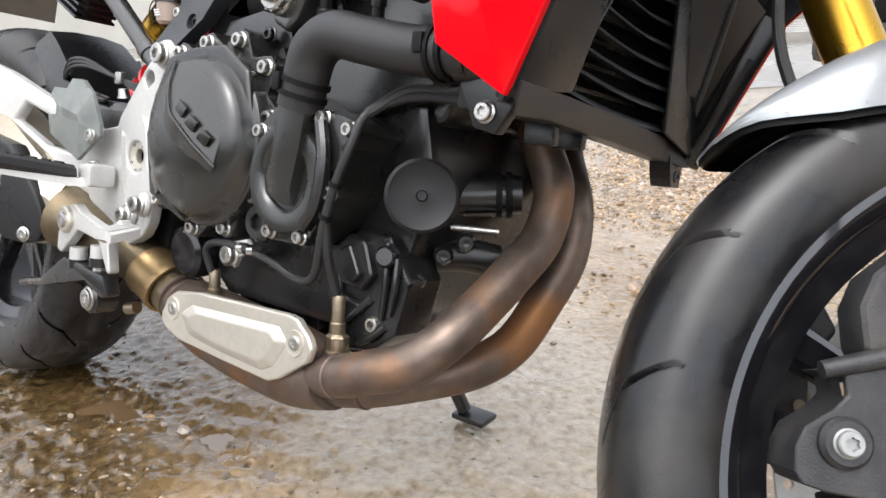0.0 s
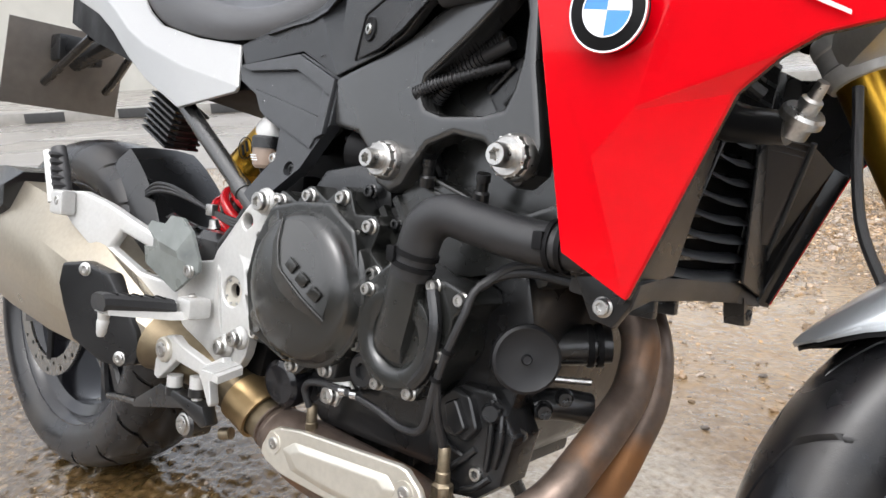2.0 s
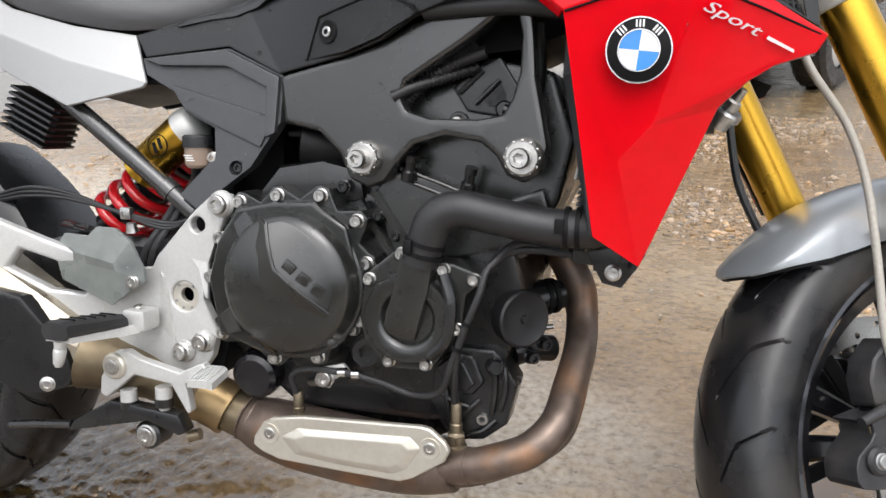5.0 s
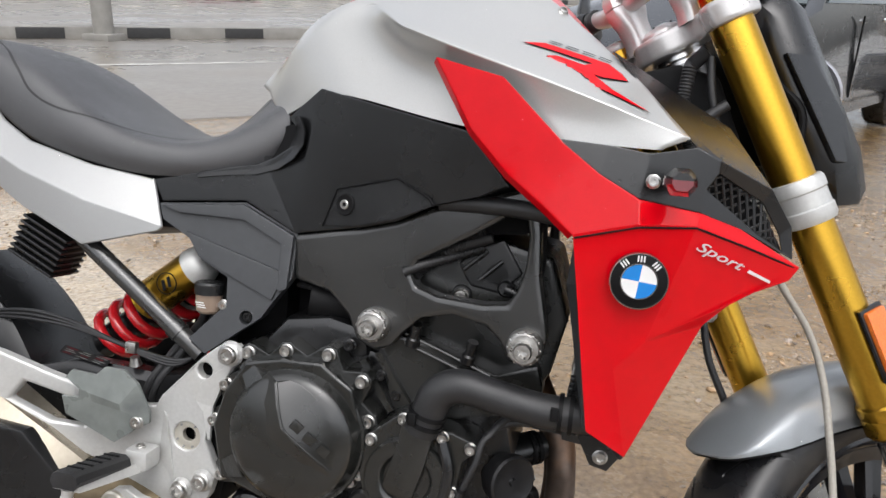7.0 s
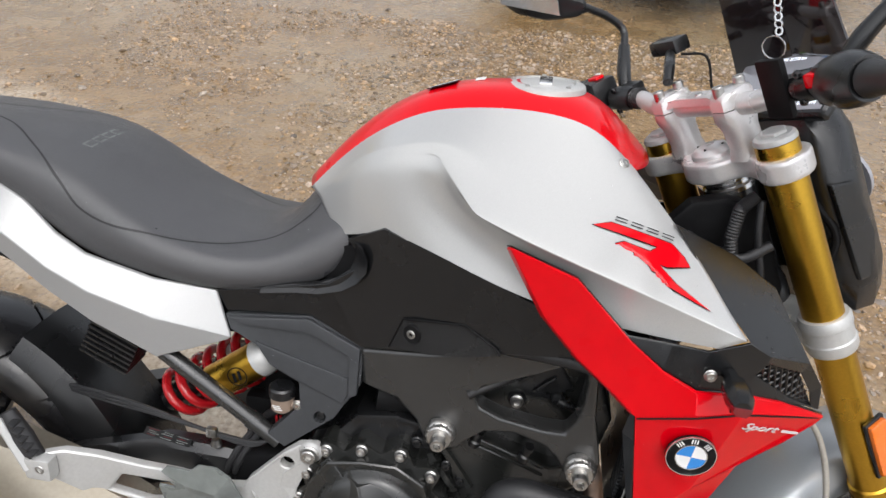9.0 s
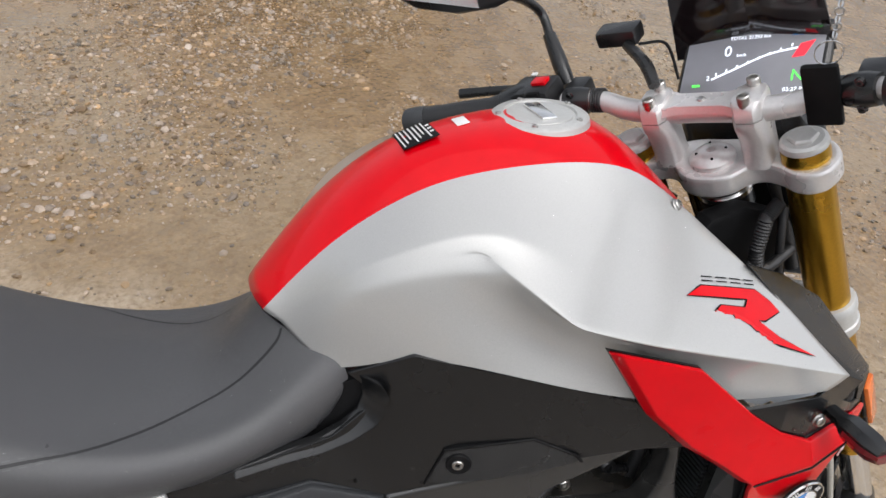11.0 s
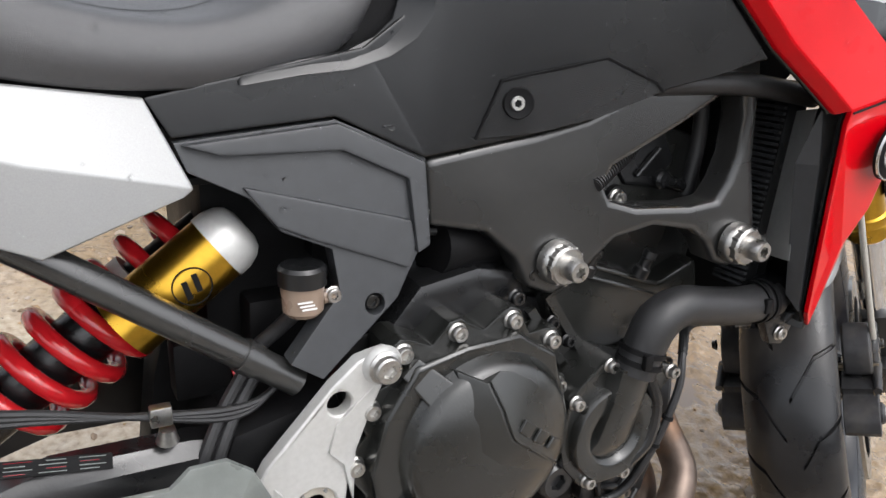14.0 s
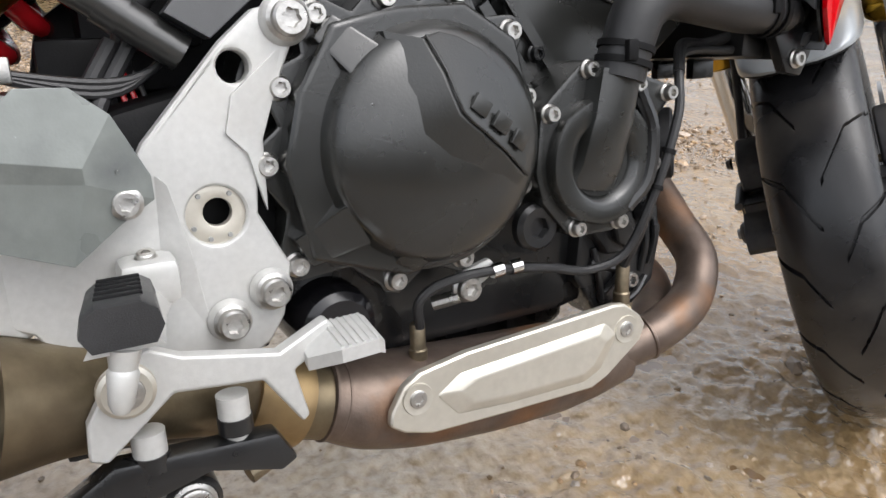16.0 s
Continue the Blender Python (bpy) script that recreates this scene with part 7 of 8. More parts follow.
GA, GB = V((0.537, -0.097, 0.640)), V((0.462, -0.097, 0.583))
part("gas_reservoir", tube([GA, GB], 0.0285, 40, 1), M_GOLD, shock, "gold gas reservoir")
part("reservoir_cap", lathe([(0.0, 0.029), (0.013, 0.029), (0.021, 0.026), (0.026, 0.020), (0.0292, 0.010), (0.0296, 0.0), (0.0, 0.0)], GA, GA - GB, 40), M_ALU, shock, "silver reservoir cap")
part("preload_collar", lathe([(0.0262, -0.010), (0.034, -0.010), (0.034, 0.004), (0.0262, 0.004)], SA.lerp(SB, 0.34), SB - SA, 32, closed=True), M_ALU, shock, "bright aluminium preload collar")
lm = facing((0.5115, -0.1258, 0.6205), (GA - GB).normalized(), (-0.6, 0, 0.8))
part("logo_ring", moved(lathe([(0.0155, -0.0005), (0.0155, 0.0006), (0.0145, 0.0006), (0.0145, -0.0005)], (0, 0, 0), (0, 0, 1), 32, closed=True), lm), M_DARK, shock)
for sx, sy, w, h, rot in ((-0.005, 0.0, 0.0045, 0.015, -20), (0.0045, 0.0, 0.0045, 0.015, -20)):
    part("logo_bar", moved(block((0, 0, 0), (w, h, 0.0008), 0), lm @ Matrix.Translation((sx, sy, 0.0005)) @ Matrix.Rotation(radians(rot), 4, "Z")), M_DARK, shock)
sub = pt("subframe_tube", tube([(0.585, -0.150, 0.535), (0.50, -0.150, 0.598), (0.416, -0.150, 0.660), (0.30, -0.140, 0.74)], 0.0125, 18, 3), M_FRAME, "dark subframe tube")
part("tube_joint", tube([(0.552, -0.150, 0.5595), (0.540, -0.150, 0.5685)], 0.0142, 18, 1), M_FRAME, sub)
# Added block whose near-black colour gives the shaded void behind the shock
pt("shock_void_filler", join(slab([(0.470, 0.36), (0.488, 0.50), (0.505, 0.565), (0.556, 0.60), (0.60, 0.66), (0.69, 0.66), (0.69, 0.36)], -0.030, 0.06, 0.004), block((0.525, -0.060, 0.523), (0.050, 0.03, 0.055), 0.006), block((0.585, -0.075, 0.565), (0.05, 0.05, 0.05), 0.006)), M_DARK, "near-black filler for the shaded void behind the shock")
for k, (dx, mm) in enumerate(((0.0, M_SPRING), (0.007, M_SPRING), (0.014, M_HOSE))):
    pt("loom_wire", tube([(0.548 + dx, -0.066, 0.53), (0.556 + dx, -0.080, 0.495), (0.566 + dx * 0.6, -0.072, 0.455)], 0.0022, 8, 5), mm, "thin loom wire")
bottle = pt("brake_fluid_bottle", lathe([(0.0, 0.0), (0.013, 0.0), (0.0165, 0.004), (0.0175, 0.024), (0.0175, 0.027), (0.0, 0.027)], (0.591, -0.150, 0.594), (0, 0, 1), 24), M_FLUID, "amber brake fluid bottle with black cap")
part("bottle_cap", lathe([(0.0, 0.016), (0.017, 0.016), (0.0195, 0.013), (0.0195, 0.0), (0.0, 0.0)], (0.591, -0.150, 0.620), (0, 0, 1), 18), M_BLACKPL, bottle)
part("bottle_ear", tube([(0.606, -0.152, 0.606), (0.622, -0.150, 0.608)], 0.006, 10, 1), M_FLUID, bottle)
bolt(bottle, (0.615, -0.154, 0.608), 0.006, 0.005)
for k, w in enumerate((-0.006, 0.0, 0.006)):
    part("bottle_mark", block((0.589 + 0.3 * w, -0.1675, 0.610 - 0.003 * k), (0.012, 0.0006, 0.0014), 0), M_WHITE, bottle)
pt("fluid_hose", tube([(0.586, -0.148, 0.596), (0.575, -0.135, 0.578), (0.555, -0.125, 0.555), (0.55, -0.12, 0.53)], 0.0065, 12, 6), M_HOSE)
for o in (0.0, 0.012):
    pt("brake_line", tube([(0.545 + o, -0.135, 0.545), (0.525 + o, -0.14, 0.515), (0.508 + o, -0.150, 0.485), (0.50 + o, -0.15, 0.46)], 0.0055, 10, 6), M_HOSE, "black brake line")
for o in range(3):
    pt("brake_line", tube([(0.20, -0.10, 0.53 + 0.004 * o), (0.30, -0.135, 0.545 + 0.006 * o), (0.38, -0.148, 0.546 + 0.004 * o), (0.455, -0.148, 0.533), (0.53, -0.145, 0.520 - 0.004 * o), (0.565, -0.14, 0.525), (0.585, -0.13, 0.545)], 0.0030, 8, 6), M_HOSE, "thin black cable")
pt("cable_clip", join(block((0.478, -0.150, 0.530), (0.016, 0.010, 0.016), 0.002), lathe([(0.0, 0.012), (0.006, 0.012), (0.0075, 0.004), (0.009, 0.0), (0, 0)], (0.482, -0.146, 0.505), (0, -0.2, 1), 14)), M_BOLT, "zinc cable clip")
fins = pt("finned_regulator", block((0.325, -0.120, 0.655), (0.075, 0.04, 0.06), 0.004, Matrix.Rotation(radians(25), 3, "Y")), M_DARK, "black finned voltage regulator")
for k in range(7):
    part("fin", moved(block((0, 0, 0), (0.078, 0.058, 0.004), 0.001), Matrix.Translation((0.325 + 0.004 * k - 0.012, -0.125, 0.630 + 0.0085 * k)) @ Matrix.Rotation(radians(25), 4, "Y")), M_ENGINE, fins)
# Near-black block added to close the shaded hollow beside the shock
pt("midframe_filler", block((0.60, 0.02, 0.62), (0.14, 0.18, 0.22), 0.01), M_DARK)

# number plate holder behind the tail
hold = pt("plate_holder", join(tube([(-0.10, 0.03, 0.86), (-0.25, 0.03, 0.83), (-0.38, 0.03, 0.80)], [0.03, 0.02, 0.016], 10, 4), block((-0.375, 0.03, 0.83), (0.05, 0.10, 0.06), 0.008)), M_BLACKPL, "black number plate holder")
for y in (-0.02, 0.08):
    part("holder_strut", tube([(-0.20, y, 0.84), (-0.33, y * 1.3, 0.78), (-0.40, y * 1.4, 0.75)], 0.009, 8, 3), M_BLACKPL, hold)
part("number_plate", block((-0.425, 0.028, 0.79), (0.003, 0.265, 0.19), 0.001, Matrix.Rotation(radians(12), 3, "Y")), M_PLATE, hold, "blank grey back of the number plate")

# side stand
stand = pt("side_stand", tube([(0.70, 0.12, 0.28), (0.76, 0.20, 0.20), (0.80, 0.262, 0.085)], [0.014, 0.012, 0.011], 12, 4), M_ENGINE, "black side stand")
part("stand_foot", block((0.815, 0.268, 0.078), (0.06, 0.04, 0.010), 0.004, Matrix.Rotation(radians(13), 3, "X")), M_ENGINE, stand)

# -- front fender, brakes, headlamp, dash --
def fender_shell(inset, m, name, parent=None, label=""):
    """A mudguard over the front tyre: deep sides amidships, running out to a low rounded tongue at either end."""
    bm, rows = bmesh.new(), []
    angles = [-26.0, -25.4, -24.4, -22.8, -20.5] + list(np.linspace(-18, 40, 22)) + [42, 43.5, 44.5, 45]
    for a in angles:
        r = radians(a)
        w = (0.073 - inset) * float(np.interp(a, (-26.0, -25.4, -24.4, -22.8, -20, -14, -7, 36, 41, 43.5, 45), (0.30, 0.52, 0.68, 0.80, 0.88, 0.95, 1, 1, 0.85, 0.6, 0.3)))
        drop = float(np.interp(a, (-26.0, -23.5, -19, -15, -10, 0, 12, 25, 36, 45), (0.001, 0.008, 0.025, 0.037, 0.047, 0.060, 0.070, 0.066, 0.045, 0.008)))
        rr = 0.325 - inset
        rows.append([bm.verts.new((-0.048 + (rr - dd) * math.sin(r), y * w, -0.801 + (rr - dd) * math.cos(r))) for y, dd in
                     [(sg * y, min(1.0, k) * drop) for sg in (-1,) for y, k in ((1.0, 1.0), (1.0, 0.75), (0.985, 0.5), (0.94, 0.3), (0.84, 0.16), (0.66, 0.07), (0.4, 0.02), (0.12, 0.0))]
                     + [(y, min(1.0, k) * drop) for y, k in ((0.12, 0.0), (0.4, 0.02), (0.66, 0.07), (0.84, 0.16), (0.94, 0.3), (0.985, 0.5), (1.0, 0.75), (1.0, 1.0))]])
    for a, b in zip(rows, rows[1:]):
        for k in range(15):
            bm.faces.new((a[k], a[k + 1], b[k + 1], b[k]))
    thicken(bm, (0, 0, -0.002))
    return pt(name, turned(bm), m, label, parent, smooth=60)


fender = fender_shell(0.0, M_FENDER, "front_fender", None, "silver painted front fender")
fender_shell(0.0045, M_DARK, "fender_lining", fender)
for sgn in (-1, 1):
    l = 0.088 * sgn
    ly = -0.101 if sgn < 0 else 0.058
    lower = [(-0.2009, -0.671), (-0.1936, -0.6772), (-0.1956, -0.6868), (-0.2055, -0.692), (-0.2231, -0.6967), (-0.2319, -0.7053), (-0.237, -0.7179), (-0.2353, -0.726), (-0.2239, -0.7336), (-0.1899, -0.75), (-0.1659, -0.7199), (-0.152, -0.684), (-0.1733, -0.676)]
    upper = [(-0.1694, -0.6424), (-0.1553, -0.6265), (-0.1251, -0.6152), (-0.1186, -0.6635), (-0.1516, -0.6831), (-0.1765, -0.6697)]
    cal = pt("brake_caliper", turned(slab(lower, ly, 0.044, 0.006, seg=3)), M_CALIPER, "dark grey radial brake caliper", weighted=True)
    outer = ly if sgn < 0 else ly + 0.044
    part("caliper_half", turned(slab(upper, ly + 0.004, 0.036, 0.006, seg=3)), M_CALIPER, cal, weighted=True)
    boss = lathe([(0.0, 0.006), (0.012, 0.006), (0.0145, 0.003), (0.0150, -0.004), (0.0, -0.004)], (0, 0, 0), ax_l * sgn, 24)
    part("caliper_boss", moved(boss, Matrix.Translation(st(-0.2065, outer, -0.7105))), M_CALIPER, cal)
    part("bridge_pin", turned(tube([(-0.2045, outer, -0.6700), (-0.150, outer, -0.6745)], [0.0052, 0.0068, 0.0068], 14, 3)), M_CALIPER, cal)
    part("pad_spring", turned(slab([(-0.196, -0.680), (-0.190, -0.680), (-0.192, -0.698), (-0.198, -0.696)], outer - sgn * 0.004, 0.002, 0)), M_BRASS, cal)
    part("caliper_core", turned(slab([(-0.140, -0.656), (-0.182, -0.680), (-0.188, -0.735), (-0.165, -0.738), (-0.145, -0.690)], (ly + 0.018), 0.016, 0.002)), M_DARK, cal)
    for f, s, r, mm in ((-0.2065, -0.7105, 0.0070, M_PLATEGREY), (-0.142, -0.642, 0.0065, M_ENGINE)):
        bolt(cal, st(f, outer + sgn * 0.005, s), r, 0.006, axis=ax_l * sgn, m=mm)
    for k in range(2):
        part("pad_pin", turned(tube([(-0.157 - 0.012 * k, ly - 0.003, -0.672 - 0.036 * k), (-0.157 - 0.012 * k, ly + 0.047, -0.672 - 0.036 * k)], 0.0052, 10, 1)), M_BRASS, cal)
        part("brake_pad", turned(slab([(-0.150 - 0.008 * k, -0.664 - 0.03 * k), (-0.172 - 0.008 * k, -0.688 - 0.03 * k), (-0.166 - 0.008 * k, -0.696 - 0.03 * k), (-0.145 - 0.008 * k, -0.674 - 0.03 * k)], ly + 0.010, 0.030, 0.001)), M_BRASS if k else M_ENGINE, cal)
    if sgn > 0:
        pt("sensor_cable", turned(tube([(-0.03, 0.07 * sgn, -0.30), (-0.075, 0.075 * sgn, -0.42), (-0.085, 0.075 * sgn, -0.52), (-0.14, 0.085 * sgn, -0.61)], 0.0052, 10, 6)), M_HOSE)
pt("brake_hose", turned(tube([(-0.02, -0.06, -0.24), (-0.06, -0.09, -0.29), (-0.077, -0.10, -0.333), (-0.065, -0.10, -0.40), (-0.072, -0.10, -0.46), (-0.100, -0.10, -0.535), (-0.131, -0.10, -0.603), (-0.140, -0.10, -0.635)], 0.0042, 12, 8)), mat("grey_hose", (0.34, 0.32, 0.28), 0.4, 0.0, 0.1, 300), "grey braided brake hose")
mask = pt("headlamp_mask", turned(loft([[(f, y * hw, s) for y, s in ((-0.8, lo), (-1, lo + 0.05), (-1, hi - 0.04), (-0.75, hi), (0.75, hi), (1, hi - 0.04), (1, lo + 0.05), (0.8, lo))] for f, hw, lo, hi in ((0.070, 0.080, -0.25, -0.04), (0.085, 0.088, -0.29, 0.0), (0.12, 0.088, -0.30, 0.015), (0.16, 0.070, -0.29, 0.0), (0.19, 0.045, -0.25, -0.04), (0.20, 0.030, -0.22, -0.07))])), M_BLACKPL, "black headlamp cowl", smooth=40)
part("headlamp_lens", turned(lathe([(0.0, 0.012), (0.03, 0.010), (0.048, 0.002), (0.05, -0.006), (0.0, -0.006)], (0.200, 0, -0.14), (1, 0, 0.0), 40)), M_SCREEN, mask)
for sgn in (-1, 1):
    part("cowl_cheek", turned(facets([(0.072, 0.096 * sgn, -0.085), (0.118, 0.092 * sgn, -0.10), (0.142, 0.083 * sgn, -0.19), (0.125, 0.083 * sgn, -0.25), (0.082, 0.096 * sgn, -0.235)], [(0, 1, 2, 3, 4)], 0.010, 0.004, inward=(0, -sgn, 0))), M_BLACKPL, mask, weighted=True)
part("cable_guide", turned(join(tube([(0.045, -0.04, -0.06), (0.05, -0.045, -0.14), (0.03, -0.05, -0.22)], 0.009, 12, 6))), M_HOSE, mask)
part("wiring", turned(join(tube([(0.05, 0.02, -0.05), (0.06, 0.03, -0.15), (0.04, 0.02, -0.22)], 0.013, 10, 6), tube([(0.06, -0.06, -0.09), (0.075, -0.08, -0.16), (0.05, -0.06, -0.22)], 0.006, 10, 6), block((0.065, 0, -0.13), (0.04, 0.14, 0.16), 0.01))), M_DARK, mask)
screen = pt("fly_screen", turned(facets([(0.155, -0.10, 0.035), (0.165, 0.0, 0.04), (0.155, 0.10, 0.035), (0.150, 0.085, 0.20), (0.162, 0.0, 0.21), (0.150, -0.085, 0.20)], [(0, 1, 4, 5), (1, 2, 3, 4)], 0.004, 0.001, inward=(1, 0, 0))), M_TINT, "dark tinted fly screen")
dash_m = TURNED @ facing((0.135, -0.006, 0.030), (0, -1, 0), (0.85, 0, 0.52))
dash = pt("instrument_display", moved(block((0, 0, 0), (0.185, 0.112, 0.020), 0.012, seg=3), dash_m), M_BLACKPL, "colour instrument display in a black case", weighted=True)
part("display_glass", moved(block((0, 0, 0.0102), (0.170, 0.096, 0.002), 0.0008), dash_m), M_SCREEN, dash)
for text, x, y, size, m in (("0", -0.030, 0.018, 0.020, M_LCD_W), ("km/h", -0.012, 0.012, 0.006, M_LCD_W), ("TOTAL 21293 km", -0.005, 0.036, 0.0068, M_LCD_W), ("RAIN", 0.055, 0.036, 0.008, M_BLUE), ("N", 0.060, -0.020, 0.020, M_LCD_G), ("03:27 PM", 0.060, -0.038, 0.0075, M_LCD_W), ("2", -0.050, -0.018, 0.009, M_LCD_W)):
    words(text, size, m, dash, dash_m @ Matrix.Translation((x, y, 0.0116)), 0.0002)
part("rev_arc", moved(tube([(-0.045, -0.020, 0.0118), (-0.015, -0.006, 0.0118), (0.02, 0.010, 0.0118), (0.055, 0.017, 0.0118)], 0.0011, 6, 6), dash_m), M_LCD_W, dash)
for i in range(8):
    t = i / 7
    part("rev_tick", moved(block((-0.040 + 0.088 * t, -0.013 + 0.034 * t, 0.0118), (0.002, 0.004, 0.0003), 0), dash_m), M_LCD_W, dash)
part("rev_limit", moved(facets([(0.050, 0.004, 0.0118), (0.064, 0.006, 0.0118), (0.074, 0.026, 0.0118), (0.058, 0.022, 0.0118)], [(0, 1, 2, 3)], 0.0003, 0, inward=(0, 0, -1)), dash_m), M_LCD_R, dash)
part("warning_lamp", moved(block((0.083, -0.012, 0.0118), (0.008, 0.005, 0.0003), 0), dash_m), M_LCD_Y, dash)
part("warning_lamp", moved(block((0.083, -0.021, 0.0118), (0.008, 0.007, 0.0003), 0), dash_m), M_LCD_Y, dash)
part("status_bar", moved(block((-0.064, -0.028, 0.0118), (0.010, 0.003, 0.0003), 0), dash_m), M_LCD_G, dash)
# phone mount, key and fob
mount = pt("phone_mount", turned(join(tube([(-0.005, 0.052, 0.10), (0.02, 0.07, 0.115), (0.06, 0.11, 0.12)], [0.007, 0.008, 0.007], 10, 4), block((0.075, 0.125, 0.128), (0.03, 0.055, 0.022), 0.005))), M_BLACKPL, "small black phone mount")
part("mount_wire", turned(tube([(0.07, 0.10, 0.115), (0.09, 0.075, 0.10), (0.07, 0.06, 0.06)], 0.002, 8, 6)), M_DARK, mount)
fob = pt("key_fob", turned(block((-0.010, -0.130, 0.082), (0.010, 0.036, 0.072), 0.004)), M_DARK, "black leather key fob on a ring")
part("key_ring", turned(moved(lathe([(0.0125, -0.0008), (0.0135, -0.0008), (0.0135, 0.0008), (0.0125, 0.0008)], (0, 0, 0), (1, 0.3, 0), 24, closed=True), Matrix.Translation((-0.008, -0.140, 0.130)))), M_CHROME, fob)
for k in range(5):
    part("chain_link", turned(moved(lathe([(0.0035, -0.0008), (0.0050, -0.0008), (0.0050, 0.0008), (0.0035, 0.0008)], (0, 0, 0), (1, 0.2, 0) if k % 2 else (0.2, 1, 0), 10, closed=True), Matrix.Translation((0.0, -0.145 - 0.002 * k, 0.145 + 0.008 * k)))), M_CHROME, fob)
part("engine_switch", turned(block((-0.030, -0.200, 0.097), (0.014, 0.013, 0.016), 0.003)), M_RED, bar, "red engine kill switch")
for i, (l, s) in enumerate(((0.225, 0.098), (0.24, 0.105), (0.248, 0.09), (0.232, 0.11))):
    part("switch_button", turned(block((-0.030, l, s), (0.010, 0.009, 0.008), 0.002)), (M_GREYPL, M_BLACKPL, M_GREYPL, M_RED)[i], bar)

# black box, ribbed sleeve and hoses round the steering head
box = pt("steering_head_cover", slab([(1.088, 0.915), (1.120, 0.955), (1.165, 0.968), (1.215, 0.955), (1.262, 0.850), (1.262, 0.822), (1.235, 0.822), (1.190, 0.870)], -0.060, 0.030, 0.008), M_DARK, "black steering head cover", weighted=True)
sleeve = [V((1.193, -0.078, 0.980)), V((1.176, -0.082, 0.962)), V((1.172, -0.085, 0.921)), V((1.184, -0.085, 0.875)), V((1.195, -0.080, 0.850))]
fine = []
for a, b in zip(sleeve, sleeve[1:]):
    fine += [a.lerp(b, k / 20) for k in range(20)]
part("ribbed_sleeve", tube(fine, [0.0092 if k % 2 else 0.0078 for k in range(len(fine))], 14, 1), M_HOSE, box, "ribbed black cable sleeve")
part("cable", tube([(1.224, -0.085, 0.919), (1.191, -0.088, 0.897), (1.160, -0.085, 0.902)], 0.007, 12, 5), M_HOSE, box)
part("cable", tube([(1.200, -0.080, 0.975), (1.205, -0.084, 0.93), (1.222, -0.082, 0.87)], 0.005, 12, 5), M_HOSE, box)

# -- printed marks laid onto the curved panels --
def decal(name, polys, target, m, parent, offset=0.0008, cuts=5, label=""):
    bm = bmesh.new()
    for poly in polys:
        bm.faces.new([bm.verts.new(p) for p in poly])
    bmesh.ops.triangulate(bm, faces=bm.faces)
    bmesh.ops.subdivide_edges(bm, edges=bm.edges, cuts=cuts, use_grid_fill=True)
    ob = part(name, bm, m, parent, label)
    w = ob.modifiers.new("wrap", "SHRINKWRAP")
    w.target, w.wrap_method, w.wrap_mode, w.offset = target, "NEAREST_SURFACEPOINT", "ABOVE_SURFACE", offset
    return ob


right_tank = next(o for o in bike.children if o.name.startswith("tank_side") and o.data.vertices[0].co.y < 0)
letter = [(0.9859, -0.2001, 0.959), (1.0079, -0.1908, 0.9612), (1.0808, -0.1888, 0.9448), (1.0959, -0.1978, 0.9336), (1.1028, -0.2058, 0.9252), (1.0752, -0.2154, 0.9241), (1.0652, -0.2157, 0.9264), (1.0856, -0.2287, 0.9105),
          (1.1271, -0.242, 0.8892), (1.076, -0.2343, 0.9082), (1.0496, -0.2326, 0.9162), (1.0293, -0.224, 0.9284), (1.0054, -0.2157, 0.9412), (1.0233, -0.2062, 0.9447), (1.0547, -0.206, 0.937), (1.063, -0.1983, 0.9413), (1.0476, -0.1986, 0.9449)]


def grown(poly, by):
    """The outline moved outwards by a width, within its own plane."""
    pts = [V(p) for p in poly]
    n = sum((a.cross(b) for a, b in zip(pts, pts[1:] + pts[:1])), V()).normalized()
    out = []
    for a, b, c in zip(pts[-1:] + pts[:-1], pts, pts[1:] + pts[:1]):
        e = ((b - a).normalized().cross(n) + (c - b).normalized().cross(n)).normalized()
        out.append(b + e * by)
    return out


decal("decal_outline", [grown(letter, 0.0016)], right_tank, M_DARK, right_tank, 0.0011)
decal("decal", [letter], right_tank, M_RED, right_tank, 0.0018, label="red angular decal with black outline")
a0, a1 = V((1.010, -0.187, 0.9635)), V((1.086, -0.185, 0.9465))
upv = V((0.002, 0.0062, 0.0045))
for i in range(4):
    s0, s1 = a0.lerp(a1, i / 4 + 0.02), a0.lerp(a1, i / 4 + 0.21)
    polys = [[s0 + upv * 0.12, s1 + upv * 0.12, s1 + upv * 0.30, s0 + upv * 0.30], [s0 + upv * 0.70, s1 + upv * 0.70, s1 + upv * 0.88, s0 + upv * 0.88]]
    decal("model_mark", polys, right_tank, M_DARK, right_tank, 0.0010, 1)
bolt(right_tank, (1.019, -0.116, 1.013), 0.0055, 0.004, axis=(0.45, -0.6, 0.65))
for i in range(4):
    y0 = -0.048 + 0.023 * i
    s0, s1 = V((0.268, y0, 0.929)), V((0.268, y0 + 0.018, 0.929))
    u = V((-0.013, -0.004, 0.007))
    polys = [[s0, s1, s1 + u * 0.2, s0 + u * 0.2], [s0 + u * 0.8, s1 + u * 0.8, s1 + u, s0 + u], [s0 + u * 0.2, s0 + V((0, 0.003, 0)) + u * 0.2, s0 + V((0, 0.003, 0)) + u * 0.8, s0 + u * 0.8]]
    decal("model_mark", polys, seat, M_HEEL, seat, 0.0006, 1)

